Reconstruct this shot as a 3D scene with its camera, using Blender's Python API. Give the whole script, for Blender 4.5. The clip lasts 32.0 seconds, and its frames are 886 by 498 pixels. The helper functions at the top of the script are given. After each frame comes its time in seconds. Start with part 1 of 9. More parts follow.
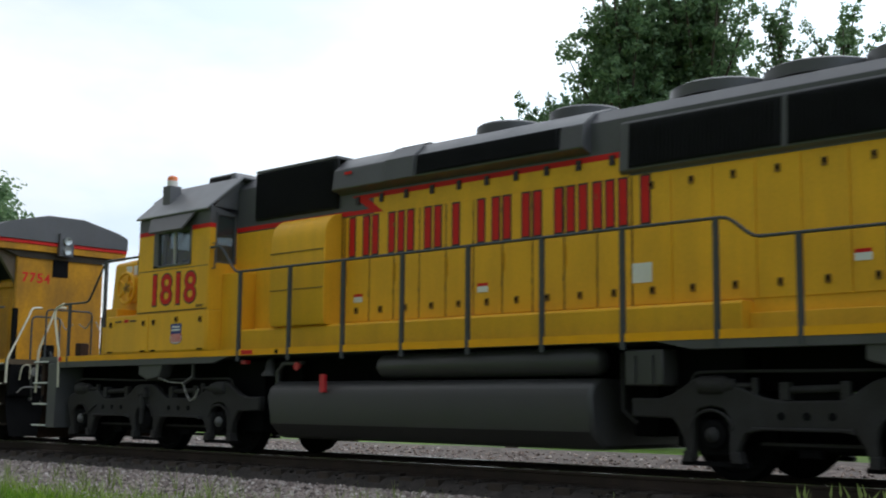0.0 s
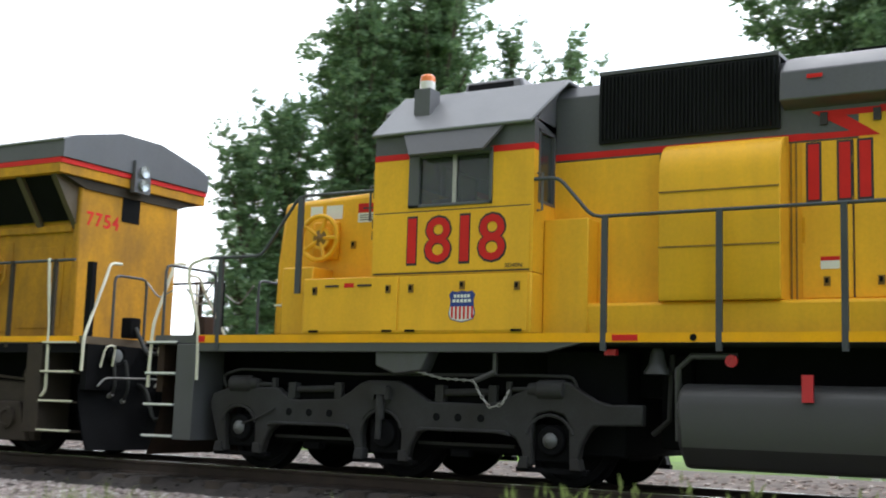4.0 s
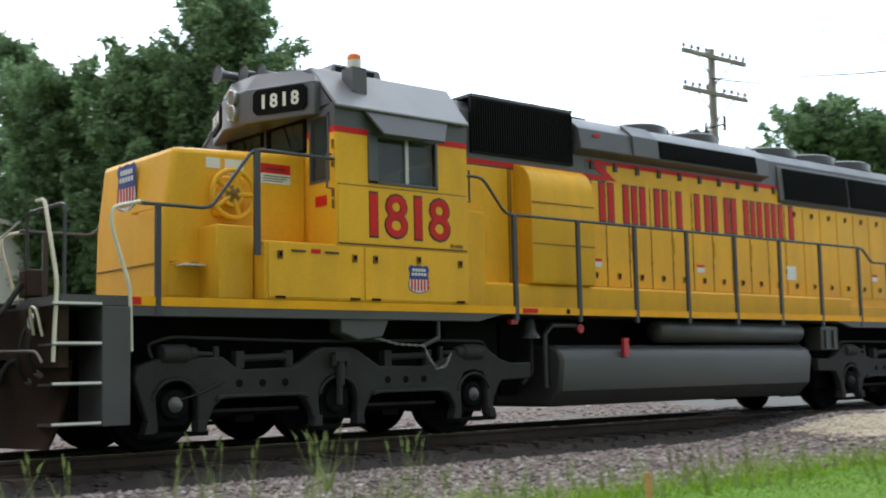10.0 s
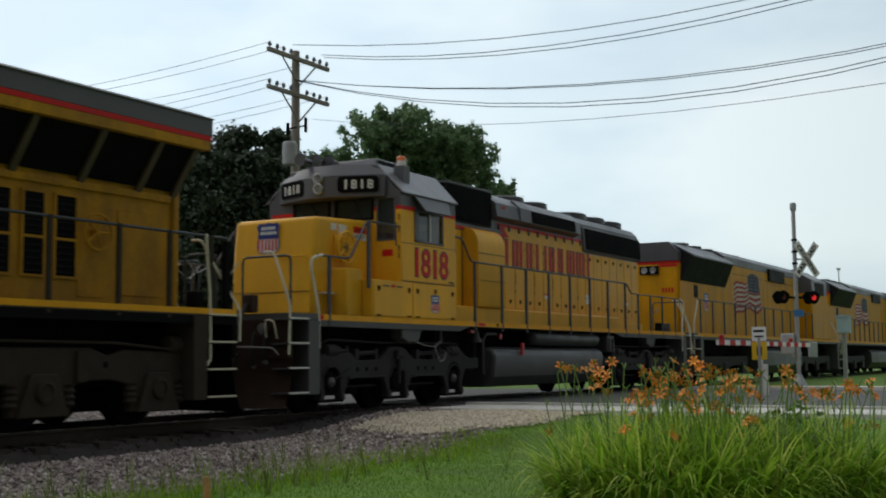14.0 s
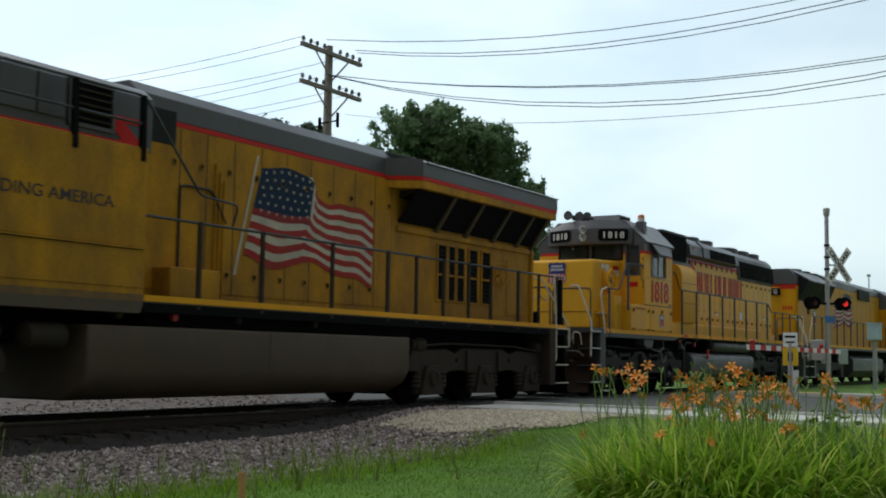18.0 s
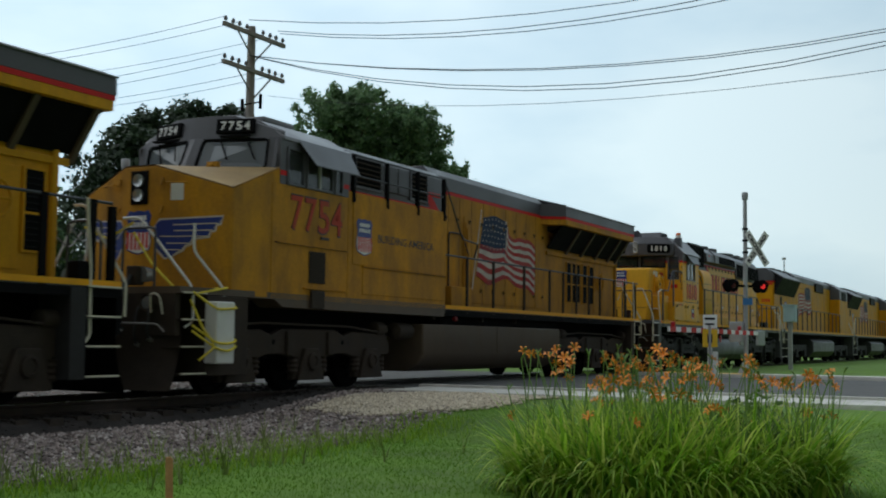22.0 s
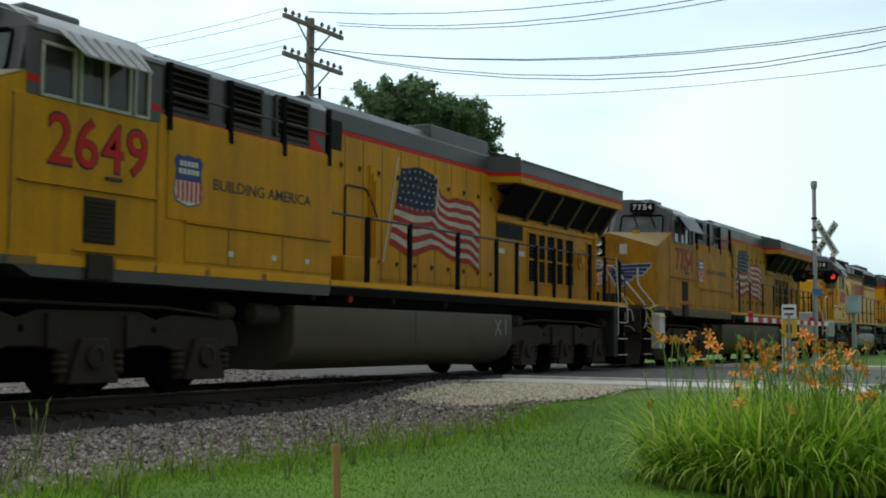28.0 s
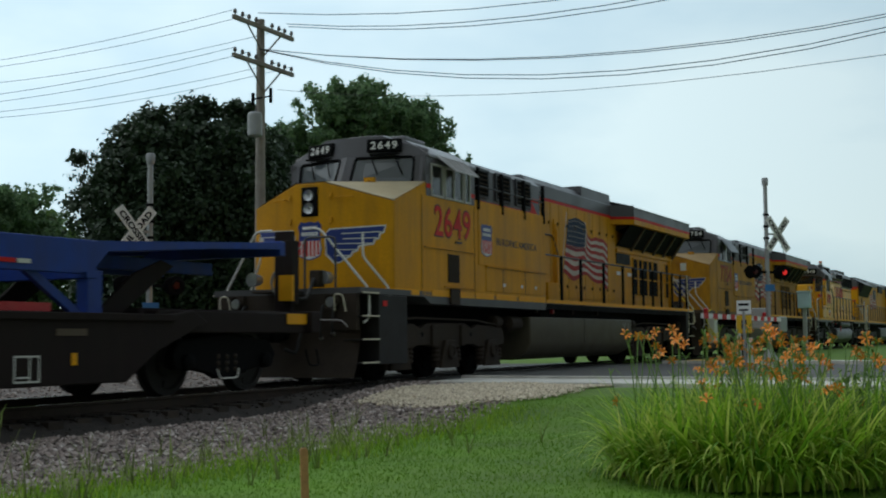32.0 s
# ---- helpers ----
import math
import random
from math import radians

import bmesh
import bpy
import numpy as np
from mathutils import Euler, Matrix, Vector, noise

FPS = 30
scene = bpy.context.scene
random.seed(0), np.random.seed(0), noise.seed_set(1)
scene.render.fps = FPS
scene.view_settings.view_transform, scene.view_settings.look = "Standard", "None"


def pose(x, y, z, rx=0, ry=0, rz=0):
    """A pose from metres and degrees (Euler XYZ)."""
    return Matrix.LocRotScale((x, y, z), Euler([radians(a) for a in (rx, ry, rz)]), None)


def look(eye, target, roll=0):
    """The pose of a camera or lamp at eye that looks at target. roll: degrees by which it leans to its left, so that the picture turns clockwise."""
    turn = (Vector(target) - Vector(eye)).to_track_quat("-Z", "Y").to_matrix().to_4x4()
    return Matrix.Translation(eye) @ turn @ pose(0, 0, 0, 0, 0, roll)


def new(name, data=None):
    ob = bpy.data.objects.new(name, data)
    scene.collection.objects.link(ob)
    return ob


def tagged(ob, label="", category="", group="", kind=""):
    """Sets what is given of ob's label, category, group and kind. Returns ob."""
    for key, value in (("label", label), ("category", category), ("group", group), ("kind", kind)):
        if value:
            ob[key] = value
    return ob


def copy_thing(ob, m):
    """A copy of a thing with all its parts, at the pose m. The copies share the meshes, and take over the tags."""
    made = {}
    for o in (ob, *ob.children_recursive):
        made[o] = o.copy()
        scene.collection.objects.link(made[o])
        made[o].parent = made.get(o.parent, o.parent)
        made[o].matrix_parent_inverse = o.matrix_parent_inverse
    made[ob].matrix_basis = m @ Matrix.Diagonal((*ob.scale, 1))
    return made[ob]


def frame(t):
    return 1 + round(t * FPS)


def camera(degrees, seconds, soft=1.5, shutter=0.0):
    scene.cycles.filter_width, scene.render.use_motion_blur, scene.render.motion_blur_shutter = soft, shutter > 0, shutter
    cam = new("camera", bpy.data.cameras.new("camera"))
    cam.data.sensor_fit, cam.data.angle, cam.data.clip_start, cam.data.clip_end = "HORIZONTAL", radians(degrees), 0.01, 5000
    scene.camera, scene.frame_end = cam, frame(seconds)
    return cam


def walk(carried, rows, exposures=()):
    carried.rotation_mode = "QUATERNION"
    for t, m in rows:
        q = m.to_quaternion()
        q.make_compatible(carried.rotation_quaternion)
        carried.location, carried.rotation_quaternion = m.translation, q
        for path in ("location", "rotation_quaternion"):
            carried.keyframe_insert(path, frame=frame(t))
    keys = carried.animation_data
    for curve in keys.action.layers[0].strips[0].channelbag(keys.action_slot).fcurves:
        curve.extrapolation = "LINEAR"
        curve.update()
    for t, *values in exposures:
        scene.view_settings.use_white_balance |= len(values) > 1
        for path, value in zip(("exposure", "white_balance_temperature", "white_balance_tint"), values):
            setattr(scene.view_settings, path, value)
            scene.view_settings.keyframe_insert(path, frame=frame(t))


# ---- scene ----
cam = camera(40.43, 32.0, soft=1.9, shutter=0.5)
# seconds; standpoint x, y, z; pitch, roll, yaw
PATH = [
    (0, -0.015, -0.011, 0.775, 7.44, -0.56, 43.41),
    (0.5, 0.023, -0.063, 0.760, 7.16, -0.76, 43.76),
    (1, 0.040, -0.095, 0.763, 7.11, -1.01, 43.74),
    (1.5, 0.018, -0.059, 0.769, 7.15, -0.77, 43.94),
    (2, -0.018, -0.015, 0.772, 7.58, -0.67, 43.51),
    (2.5, -0.012, -0.019, 0.788, 7.07, -0.91, 41.75),
    (4.5, 0.028, -0.094, 0.749, 8.14, -2.13, 24.83),
    (5, -0.004, -0.094, 0.720, 8.39, -2.26, 18.68),
    (5.5, -0.031, -0.053, 0.723, 8.56, -1.22, 12.03),
    (6, -0.011, 0.008, 0.752, 8.38, -0.56, 4.73),
    (6.5, 0.015, 0.015, 0.744, 8.41, -0.59, -1.63),
    (7, -0.023, -0.009, 0.757, 8.36, -0.24, -5.35),
    (7.5, -0.037, 0.021, 0.772, 8.17, -0.38, -11.58),
    (8, 0.020, 0.042, 0.756, 7.97, -0.47, -18.77),
    (8.5, 0.076, 0.042, 0.692, 7.09, 0.08, -25.74),
    (9, 0.050, 0.062, 0.700, 7.08, -0.28, -31.14),
    (9.5, 0.043, 0.075, 0.767, 5.88, 0.47, -35.86),
    (10, 0.021, 0.013, 0.766, 5.90, 1.19, -40.40),
    (10.5, -0.021, -0.030, 0.791, 5.71, 0.64, -43.49),
    (11, -0.054, -0.077, 0.822, 5.04, 1.22, -45.42),
    (11.5, -0.054, -0.086, 0.833, 5.10, 0.91, -49.83),
    (12, -0.029, -0.090, 0.838, 5.41, 0.84, -52.99),
    (12.5, -0.013, -0.083, 0.859, 4.99, 0.72, -55.22),
    (13, 0.011, -0.078, 0.876, 4.93, 0.67, -58.69),
    (13.5, 0.024, -0.057, 0.865, 4.89, 0.34, -60.69),
    (14, 0.010, -0.079, 0.846, 5.28, 0.44, -60.43),
    (14.5, -0.014, -0.078, 0.863, 5.04, 0.23, -57.73),
    (15, -0.013, -0.071, 0.863, 5.56, 0.35, -57.54),
    (15.5, -0.023, -0.060, 0.856, 5.40, 0.41, -57.52),
    (17.5, 0.016, 0.008, 0.880, 5.26, -0.58, -59.07),
    (18, 0.012, 0.042, 0.866, 5.14, -0.91, -59.31),
    (18.5, 0.024, 0.046, 0.867, 5.06, -0.85, -59.08),
    (19, 0.006, 0.056, 0.850, 5.18, -0.76, -59.27),
    (19.5, 0.015, 0.080, 0.869, 5.10, -1.30, -59.87),
    (20, 0.021, 0.088, 0.885, 4.97, -1.28, -60.39),
    (20.5, 0.019, 0.087, 0.876, 5.60, -1.26, -62.22),
    (21, 0.016, 0.104, 0.863, 4.87, -0.99, -63.46),
    (21.5, 0.024, 0.098, 0.868, 4.58, -0.95, -63.40),
    (22, 0.009, 0.106, 0.861, 4.39, -0.67, -63.00),
    (22.5, 0.003, 0.108, 0.857, 4.38, -0.68, -61.86),
    (23, -0.004, 0.105, 0.863, 4.14, 0.13, -61.21),
    (23.5, -0.050, 0.125, 0.899, 5.47, -0.64, -60.40),
    (24, -0.228, 0.212, 0.849, 6.50, 2.29, -60.53),
    (24.5, -0.280, 0.377, 0.845, 7.00, 2.96, -57.91),
    (25, -0.267, 0.442, 0.897, 8.06, 2.57, -57.68),
    (25.5, -0.250, 0.560, 0.805, 7.72, 1.60, -59.13),
    (27.5, -0.149, 0.988, 0.784, 4.32, 0.01, -62.66),
    (28, -0.168, 1.055, 0.776, 4.13, -0.46, -61.40),
    (28.5, -0.146, 1.081, 0.786, 4.18, -0.31, -62.34),
    (29, -0.090, 1.140, 0.775, 4.09, -0.48, -64.19),
    (29.5, -0.043, 1.154, 0.777, 3.95, -0.53, -64.91),
    (30, 0.006, 1.188, 0.774, 4.21, -0.46, -65.80),
    (30.5, 0.046, 1.217, 0.773, 4.35, -0.48, -65.85),
    (31, 0.005, 1.214, 0.765, 4.35, -0.56, -65.23),
    (31.5, -0.035, 1.204, 0.756, 4.43, -0.27, -64.53),
    (32, -0.102, 1.207, 0.761, 4.21, 0.49, -63.66),
]
EXPOSURE = [(0, -0.05, 6500, 10), (2.5, 0.15, 6550, 10), (5.0, 1.3, 6650, 13), (8.0, 1.2, 6600, 12), (9.5, 0.85, 6600, 12), (11.5, 0.05, 6500, 9), (13.0, -0.8, 6850, 10), (14.0, -0.8, 6850, 10), (15.0, -0.5, 6800, 9), (18, -0.65, 6650, 7), (20, -0.7, 6600, 6), (21.0, -1.0, 6300, 5), (23.0, -0.65, 6550, 5), (24.0, -0.9, 6300, 5), (25.0, -0.95, 6300, 6), (28, -0.5, 6650, 4), (30, -0.72, 6550, 3), (32, -0.85, 6450, 3)]
walk(cam, [(t, pose(x, y, z, 90 + pitch, roll, yaw)) for t, x, y, z, pitch, roll, yaw in PATH], EXPOSURE)
# how far the train has rolled, in metres, at each time
ROLLED = [(0, -15.42), (0.5, -14.17), (1, -12.90), (1.5, -11.60), (2, -10.30), (2.5, -9.02), (4.5, -3.97), (5, -2.66), (5.5, -1.32), (6, 0.00), (6.5, 1.31), (7, 2.62), (7.5, 3.91), (8, 5.15), (8.5, 6.40), (9, 7.69), (9.5, 8.97), (10, 10.23), (10.5, 11.50), (11, 12.80), (11.5, 14.09), (12, 15.39), (12.5, 16.70), (13, 18.01), (13.5, 19.30), (14, 20.59), (14.5, 21.86), (15, 23.12), (15.5, 24.35), (17.5, 29.53), (18, 30.89), (18.5, 32.23), (19, 33.58), (19.5, 34.90), (20, 36.21), (20.5, 37.51), (21, 38.83), (21.5, 40.13), (22, 41.43), (22.5, 42.73), (23, 44.01), (23.5, 45.27), (24, 46.53), (24.5, 47.77), (25, 49.01), (25.5, 50.26), (27.5, 55.47), (28, 56.79), (28.5, 58.11), (29, 59.43), (29.5, 60.75), (30, 62.06), (30.5, 63.35), (31, 64.65), (31.5, 65.93), (32, 67.20)]

# ---- world and light ----
YC = 12.62          # centre line of the track across from the standpoint
world = bpy.data.worlds.new("world")
scene.world = world
world.use_nodes = True
wt = world.node_tree
wt.nodes.clear()
w_out = wt.nodes.new("ShaderNodeOutputWorld")
w_bg = wt.nodes.new("ShaderNodeBackground")
w_sky = wt.nodes.new("ShaderNodeTexSky")
w_sky.sky_type, w_sky.sun_disc = "NISHITA", False
w_sky.sun_elevation, w_sky.sun_rotation = radians(42), radians(34)
w_dim = wt.nodes.new("ShaderNodeMixRGB")
w_dim.blend_type, w_dim.inputs[0].default_value = "MULTIPLY", 1.0
w_dim.inputs[2].default_value = (0.12, 0.12, 0.12, 1)
w_co = wt.nodes.new("ShaderNodeTexCoord")
w_map = wt.nodes.new("ShaderNodeMapping")
w_map.inputs["Scale"].default_value = (1.0, 1.0, 2.6)
w_noise = wt.nodes.new("ShaderNodeTexNoise")
w_noise.inputs["Scale"].default_value, w_noise.inputs["Detail"].default_value = 2.2, 7
w_noise.inputs["Roughness"].default_value = 0.52
w_ramp = wt.nodes.new("ShaderNodeValToRGB")
w_ramp.color_ramp.elements[0].position, w_ramp.color_ramp.elements[0].color = 0.36, (0.67, 0.78, 0.88, 1)
w_ramp.color_ramp.elements[1].position, w_ramp.color_ramp.elements[1].color = 0.62, (1.03, 1.05, 1.06, 1)
w_mix = wt.nodes.new("ShaderNodeMixRGB")
w_mix.inputs[0].default_value = 0.86
for a, b in ((w_co.outputs["Generated"], w_map.inputs[0]), (w_map.outputs[0], w_noise.inputs["Vector"]),
             (w_noise.outputs["Fac"], w_ramp.inputs[0]), (w_sky.outputs[0], w_dim.inputs[1]),
             (w_dim.outputs[0], w_mix.inputs[1]), (w_ramp.outputs[0], w_mix.inputs[2]),
             (w_bg.outputs[0], w_out.inputs[0])):
    wt.links.new(a, b)
w_bg.inputs[1].default_value = 1.6
w_dot = wt.nodes.new("ShaderNodeVectorMath")
w_dot.operation = "DOT_PRODUCT"
w_dot.inputs[1].default_value = (0.25, 0.78, 0.34)      # towards the sun behind the cloud
w_glow = wt.nodes.new("ShaderNodeMapRange")
w_glow.inputs["From Min"].default_value, w_glow.inputs["From Max"].default_value = -0.5, 0.8
w_glow.inputs["To Min"].default_value, w_glow.inputs["To Max"].default_value = 0.19, 1.28
w_tone = wt.nodes.new("ShaderNodeVectorMath")
w_tone.operation = "MULTIPLY"
wt.links.new(w_co.outputs["Generated"], w_dot.inputs[0])
wt.links.new(w_dot.outputs["Value"], w_glow.inputs["Value"])
wt.links.new(w_mix.outputs[0], w_tone.inputs[0])
wt.links.new(w_glow.outputs[0], w_tone.inputs[1])
w_side = wt.nodes.new("ShaderNodeSeparateXYZ")
w_blue = wt.nodes.new("ShaderNodeMapRange")
w_blue.inputs["From Min"].default_value, w_blue.inputs["From Max"].default_value = 0.1, 0.95
w_thin = wt.nodes.new("ShaderNodeMixRGB")                 # thinner, bluer cloud along the line
w_thin.blend_type = "MULTIPLY"
w_thin.inputs[2].default_value = (0.84, 0.95, 1.0, 1)
wt.links.new(w_co.outputs["Generated"], w_side.inputs[0])
wt.links.new(w_side.outputs["X"], w_blue.inputs["Value"])
wt.links.new(w_blue.outputs[0], w_thin.inputs[0])
wt.links.new(w_tone.outputs[0], w_thin.inputs[1])
wt.links.new(w_thin.outputs[0], w_bg.inputs[0])
sun = new("sun", bpy.data.lights.new("sun", "SUN"))
sun.data.energy, sun.data.angle, sun.data.color = 0.45, radians(25), (1.0, 0.96, 0.9)
sun.matrix_world = look((20, 30, 32), (0, 0, 0))


# ---- materials ----
def mat(name, color, rough=0.6, metal=0.0, vary=0.25, scale=3.0, grain=60.0, bump=0.1, dirt=None, dirt_amount=0.0,
        streak=False, per_piece=0.0, coat=0.0, spec=0.5, streak_scale=(1.2, 1.2, 0.12)):
    m = bpy.data.materials.new(name)
    m.use_nodes = True
    nt = m.node_tree
    b = nt.nodes["Principled BSDF"]
    co = nt.nodes.new("ShaderNodeTexCoord")
    n1 = nt.nodes.new("ShaderNodeTexNoise")
    n1.inputs["Scale"].default_value, n1.inputs["Detail"].default_value = scale, 6
    n2 = nt.nodes.new("ShaderNodeTexNoise")
    n2.inputs["Scale"].default_value, n2.inputs["Detail"].default_value = grain, 4
    nt.links.new(co.outputs["Object"], n1.inputs["Vector"])
    nt.links.new(co.outputs["Object"], n2.inputs["Vector"])

    def times(a, lo, hi):
        r = nt.nodes.new("ShaderNodeMapRange")
        r.inputs["From Min"].default_value, r.inputs["From Max"].default_value = 0.3, 0.7
        r.inputs["To Min"].default_value, r.inputs["To Max"].default_value = lo, hi
        nt.links.new(a, r.inputs["Value"])
        return r.outputs[0]

    def mul(c, f):
        x = nt.nodes.new("ShaderNodeVectorMath")
        x.operation = "MULTIPLY"
        nt.links.new(c, x.inputs[0])
        nt.links.new(f, x.inputs[1])
        return x.outputs[0]

    rgb = nt.nodes.new("ShaderNodeRGB")
    rgb.outputs[0].default_value = (*color, 1)
    c = mul(rgb.outputs[0], times(n1.outputs["Fac"], 1 - vary, 1 + vary))
    c = mul(c, times(n2.outputs["Fac"], 1 - vary * 0.6, 1 + vary * 0.6))
    if per_piece:
        oi = nt.nodes.new("ShaderNodeObjectInfo")
        r = nt.nodes.new("ShaderNodeMapRange")
        r.inputs["To Min"].default_value, r.inputs["To Max"].default_value = 1 - per_piece, 1 + per_piece
        nt.links.new(oi.outputs["Random"], r.inputs["Value"])
        c = mul(c, r.outputs[0])
    if dirt:
        n3 = nt.nodes.new("ShaderNodeTexNoise")
        n3.inputs["Scale"].default_value, n3.inputs["Detail"].default_value = 1.6, 8
        n3.inputs["Roughness"].default_value = 0.65
        if streak:
            mp = nt.nodes.new("ShaderNodeMapping")
            mp.inputs["Scale"].default_value = streak_scale
            nt.links.new(co.outputs["Object"], mp.inputs[0])
            nt.links.new(mp.outputs[0], n3.inputs["Vector"])
            n3.inputs["Scale"].default_value = 3.0
        else:
            nt.links.new(co.outputs["Object"], n3.inputs["Vector"])
        f = nt.nodes.new("ShaderNodeMapRange")
        f.inputs["From Min"].default_value, f.inputs["From Max"].default_value = 0.38, 0.72
        f.inputs["To Min"].default_value, f.inputs["To Max"].default_value = dirt_amount * 0.15, dirt_amount
        nt.links.new(n3.outputs["Fac"], f.inputs["Value"])
        mx = nt.nodes.new("ShaderNodeMixRGB")
        nt.links.new(f.outputs[0], mx.inputs[0])
        nt.links.new(c, mx.inputs[1])
        mx.inputs[2].default_value = (*dirt, 1)
        c = mx.outputs[0]
    nt.links.new(c, b.inputs["Base Color"])
    nt.links.new(times(n1.outputs["Fac"], max(0.02, rough - 0.08), min(1, rough + 0.1)), b.inputs["Roughness"])
    b.inputs["Metallic"].default_value = metal
    b.inputs["Coat Weight"].default_value = coat
    b.inputs["Specular IOR Level"].default_value = spec
    if bump:
        bp = nt.nodes.new("ShaderNodeBump")
        bp.inputs["Strength"].default_value, bp.inputs["Distance"].default_value = bump, 0.01
        nt.links.new(n2.outputs["Fac"], bp.inputs["Height"])
        nt.links.new(bp.outputs[0], b.inputs["Normal"])
    return m


def glow(name, color, strength):
    m = bpy.data.materials.new(name)
    m.use_nodes = True
    b = m.node_tree.nodes["Principled BSDF"]
    b.inputs["Base Color"].default_value = (*color, 1)
    b.inputs["Emission Color"].default_value = (*color, 1)
    b.inputs["Emission Strength"].default_value = strength
    return m


def glass(name, tint, rough=0.02, clear=0.9):
    m = bpy.data.materials.new(name)
    m.use_nodes = True
    b = m.node_tree.nodes["Principled BSDF"]
    b.inputs["Base Color"].default_value = (*tint, 1)
    b.inputs["Roughness"].default_value, b.inputs["IOR"].default_value = rough, 1.5
    b.inputs["Transmission Weight"].default_value = clear
    return m


DUST = (0.16, 0.11, 0.07)
SOOT = (0.035, 0.03, 0.028)
yellow = mat("yellow_paint", (0.88, 0.45, 0.028), 0.42, vary=0.07, scale=1.2, grain=25, bump=0.03, dirt=(0.22, 0.12, 0.04), dirt_amount=0.24, streak=True, streak_scale=(0.8, 0.8, 0.11), coat=0.02, spec=0.2)
yellow_dirty = mat("dusty_yellow_paint", (0.62, 0.29, 0.018), 0.62, spec=0.14, vary=0.16, scale=0.8, grain=20, bump=0.04, dirt=(0.16, 0.085, 0.035), dirt_amount=0.75, streak=True, streak_scale=(0.7, 0.7, 0.3))
yellow_worn = mat("worn_yellow_paint", (0.74, 0.345, 0.006), 0.5, spec=0.16, vary=0.1, scale=1.2, grain=22, bump=0.03, dirt=(0.2, 0.1, 0.03), dirt_amount=0.4, streak=True)
rust_yellow = mat("rusty_yellow_metal", (0.3, 0.15, 0.02), 0.6, vary=0.3, dirt=(0.05, 0.03, 0.015), dirt_amount=0.7)
stripe_yellow = mat("stripe_yellow", (0.92, 0.42, 0.004), 0.5, spec=0.2, vary=0.06, dirt=DUST, dirt_amount=0.2)
grey = mat("grey_paint", (0.088, 0.086, 0.1), 0.4, vary=0.1, scale=1.5, grain=30, bump=0.03, dirt=(0.07, 0.065, 0.06), dirt_amount=0.3, streak=True)
grey_light = mat("light_grey_roof_paint", (0.19, 0.185, 0.205), 0.4, vary=0.08, scale=2, bump=0.03, dirt=(0.1, 0.1, 0.1), dirt_amount=0.3)
frame_grey = mat("frame_grey_paint", (0.07, 0.071, 0.077), 0.5, vary=0.12, dirt=(0.06, 0.05, 0.045), dirt_amount=0.4, streak=True)
rail_grey = mat("handrail_grey_paint", (0.055, 0.058, 0.068), 0.5, vary=0.15, spec=0.35)
truck_grey = mat("truck_grey", (0.034, 0.034, 0.036), 0.7, spec=0.25, vary=0.25, scale=4, bump=0.25, dirt=(0.02, 0.016, 0.013), dirt_amount=0.7)
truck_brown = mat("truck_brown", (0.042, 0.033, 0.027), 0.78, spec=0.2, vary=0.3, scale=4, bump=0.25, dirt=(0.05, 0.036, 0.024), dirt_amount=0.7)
tank_grey = mat("tank_grey", (0.044, 0.044, 0.047), 0.4, vary=0.1, scale=2, dirt=(0.05, 0.045, 0.04), dirt_amount=0.45)
tank_brown = mat("tank_brown", (0.105, 0.072, 0.044), 0.6, vary=0.15, scale=2, dirt=(0.06, 0.042, 0.028), dirt_amount=0.6)
tank_olive = mat("tank_olive", (0.1, 0.086, 0.052), 0.55, vary=0.12, scale=2, dirt=(0.05, 0.042, 0.028), dirt_amount=0.5)
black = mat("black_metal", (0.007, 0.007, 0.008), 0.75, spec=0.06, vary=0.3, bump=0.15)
grille_black = mat("grille_black", (0.009, 0.009, 0.011), 0.6, spec=0.15, vary=0.25, dirt=(0.015, 0.015, 0.015), dirt_amount=0.3)
red = mat("red_paint", (0.62, 0.02, 0.018), 0.5, spec=0.2, vary=0.08)
red_faded = mat("faded_red_paint", (0.5, 0.05, 0.03), 0.55, spec=0.15, vary=0.15, dirt=(0.25, 0.12, 0.05), dirt_amount=0.4, streak=True)
outline = mat("dark_outline", (0.03, 0.02, 0.025), 0.5, vary=0.1)
white = mat("white_paint", (0.78, 0.78, 0.76), 0.5, vary=0.06, dirt=(0.4, 0.36, 0.3), dirt_amount=0.25)
cream = mat("cream_handrail_paint", (0.72, 0.68, 0.55), 0.5, vary=0.08, dirt=(0.3, 0.24, 0.15), dirt_amount=0.3)
blue = mat("decal_blue", (0.012, 0.035, 0.22), 0.4, vary=0.08)
flag_white = mat("faded_decal_white", (0.62, 0.55, 0.48), 0.55, spec=0.15, vary=0.15, dirt=(0.3, 0.2, 0.1), dirt_amount=0.3, streak=True)
flag_red = mat("faded_decal_red", (0.42, 0.025, 0.025), 0.55, spec=0.15, vary=0.15, dirt=(0.2, 0.1, 0.05), dirt_amount=0.35, streak=True)
flag_blue = mat("faded_decal_blue", (0.012, 0.03, 0.075), 0.55, spec=0.12, vary=0.15, dirt=(0.06, 0.055, 0.05), dirt_amount=0.12, streak=True)
pale_frame = mat("pale_window_frame_paint", (0.55, 0.54, 0.52), 0.5, vary=0.12, dirt=(0.25, 0.22, 0.18), dirt_amount=0.3)
awning_grey = mat("pale_awning_metal", (0.42, 0.41, 0.42), 0.45, vary=0.12, dirt=(0.2, 0.19, 0.18), dirt_amount=0.3, streak=True)
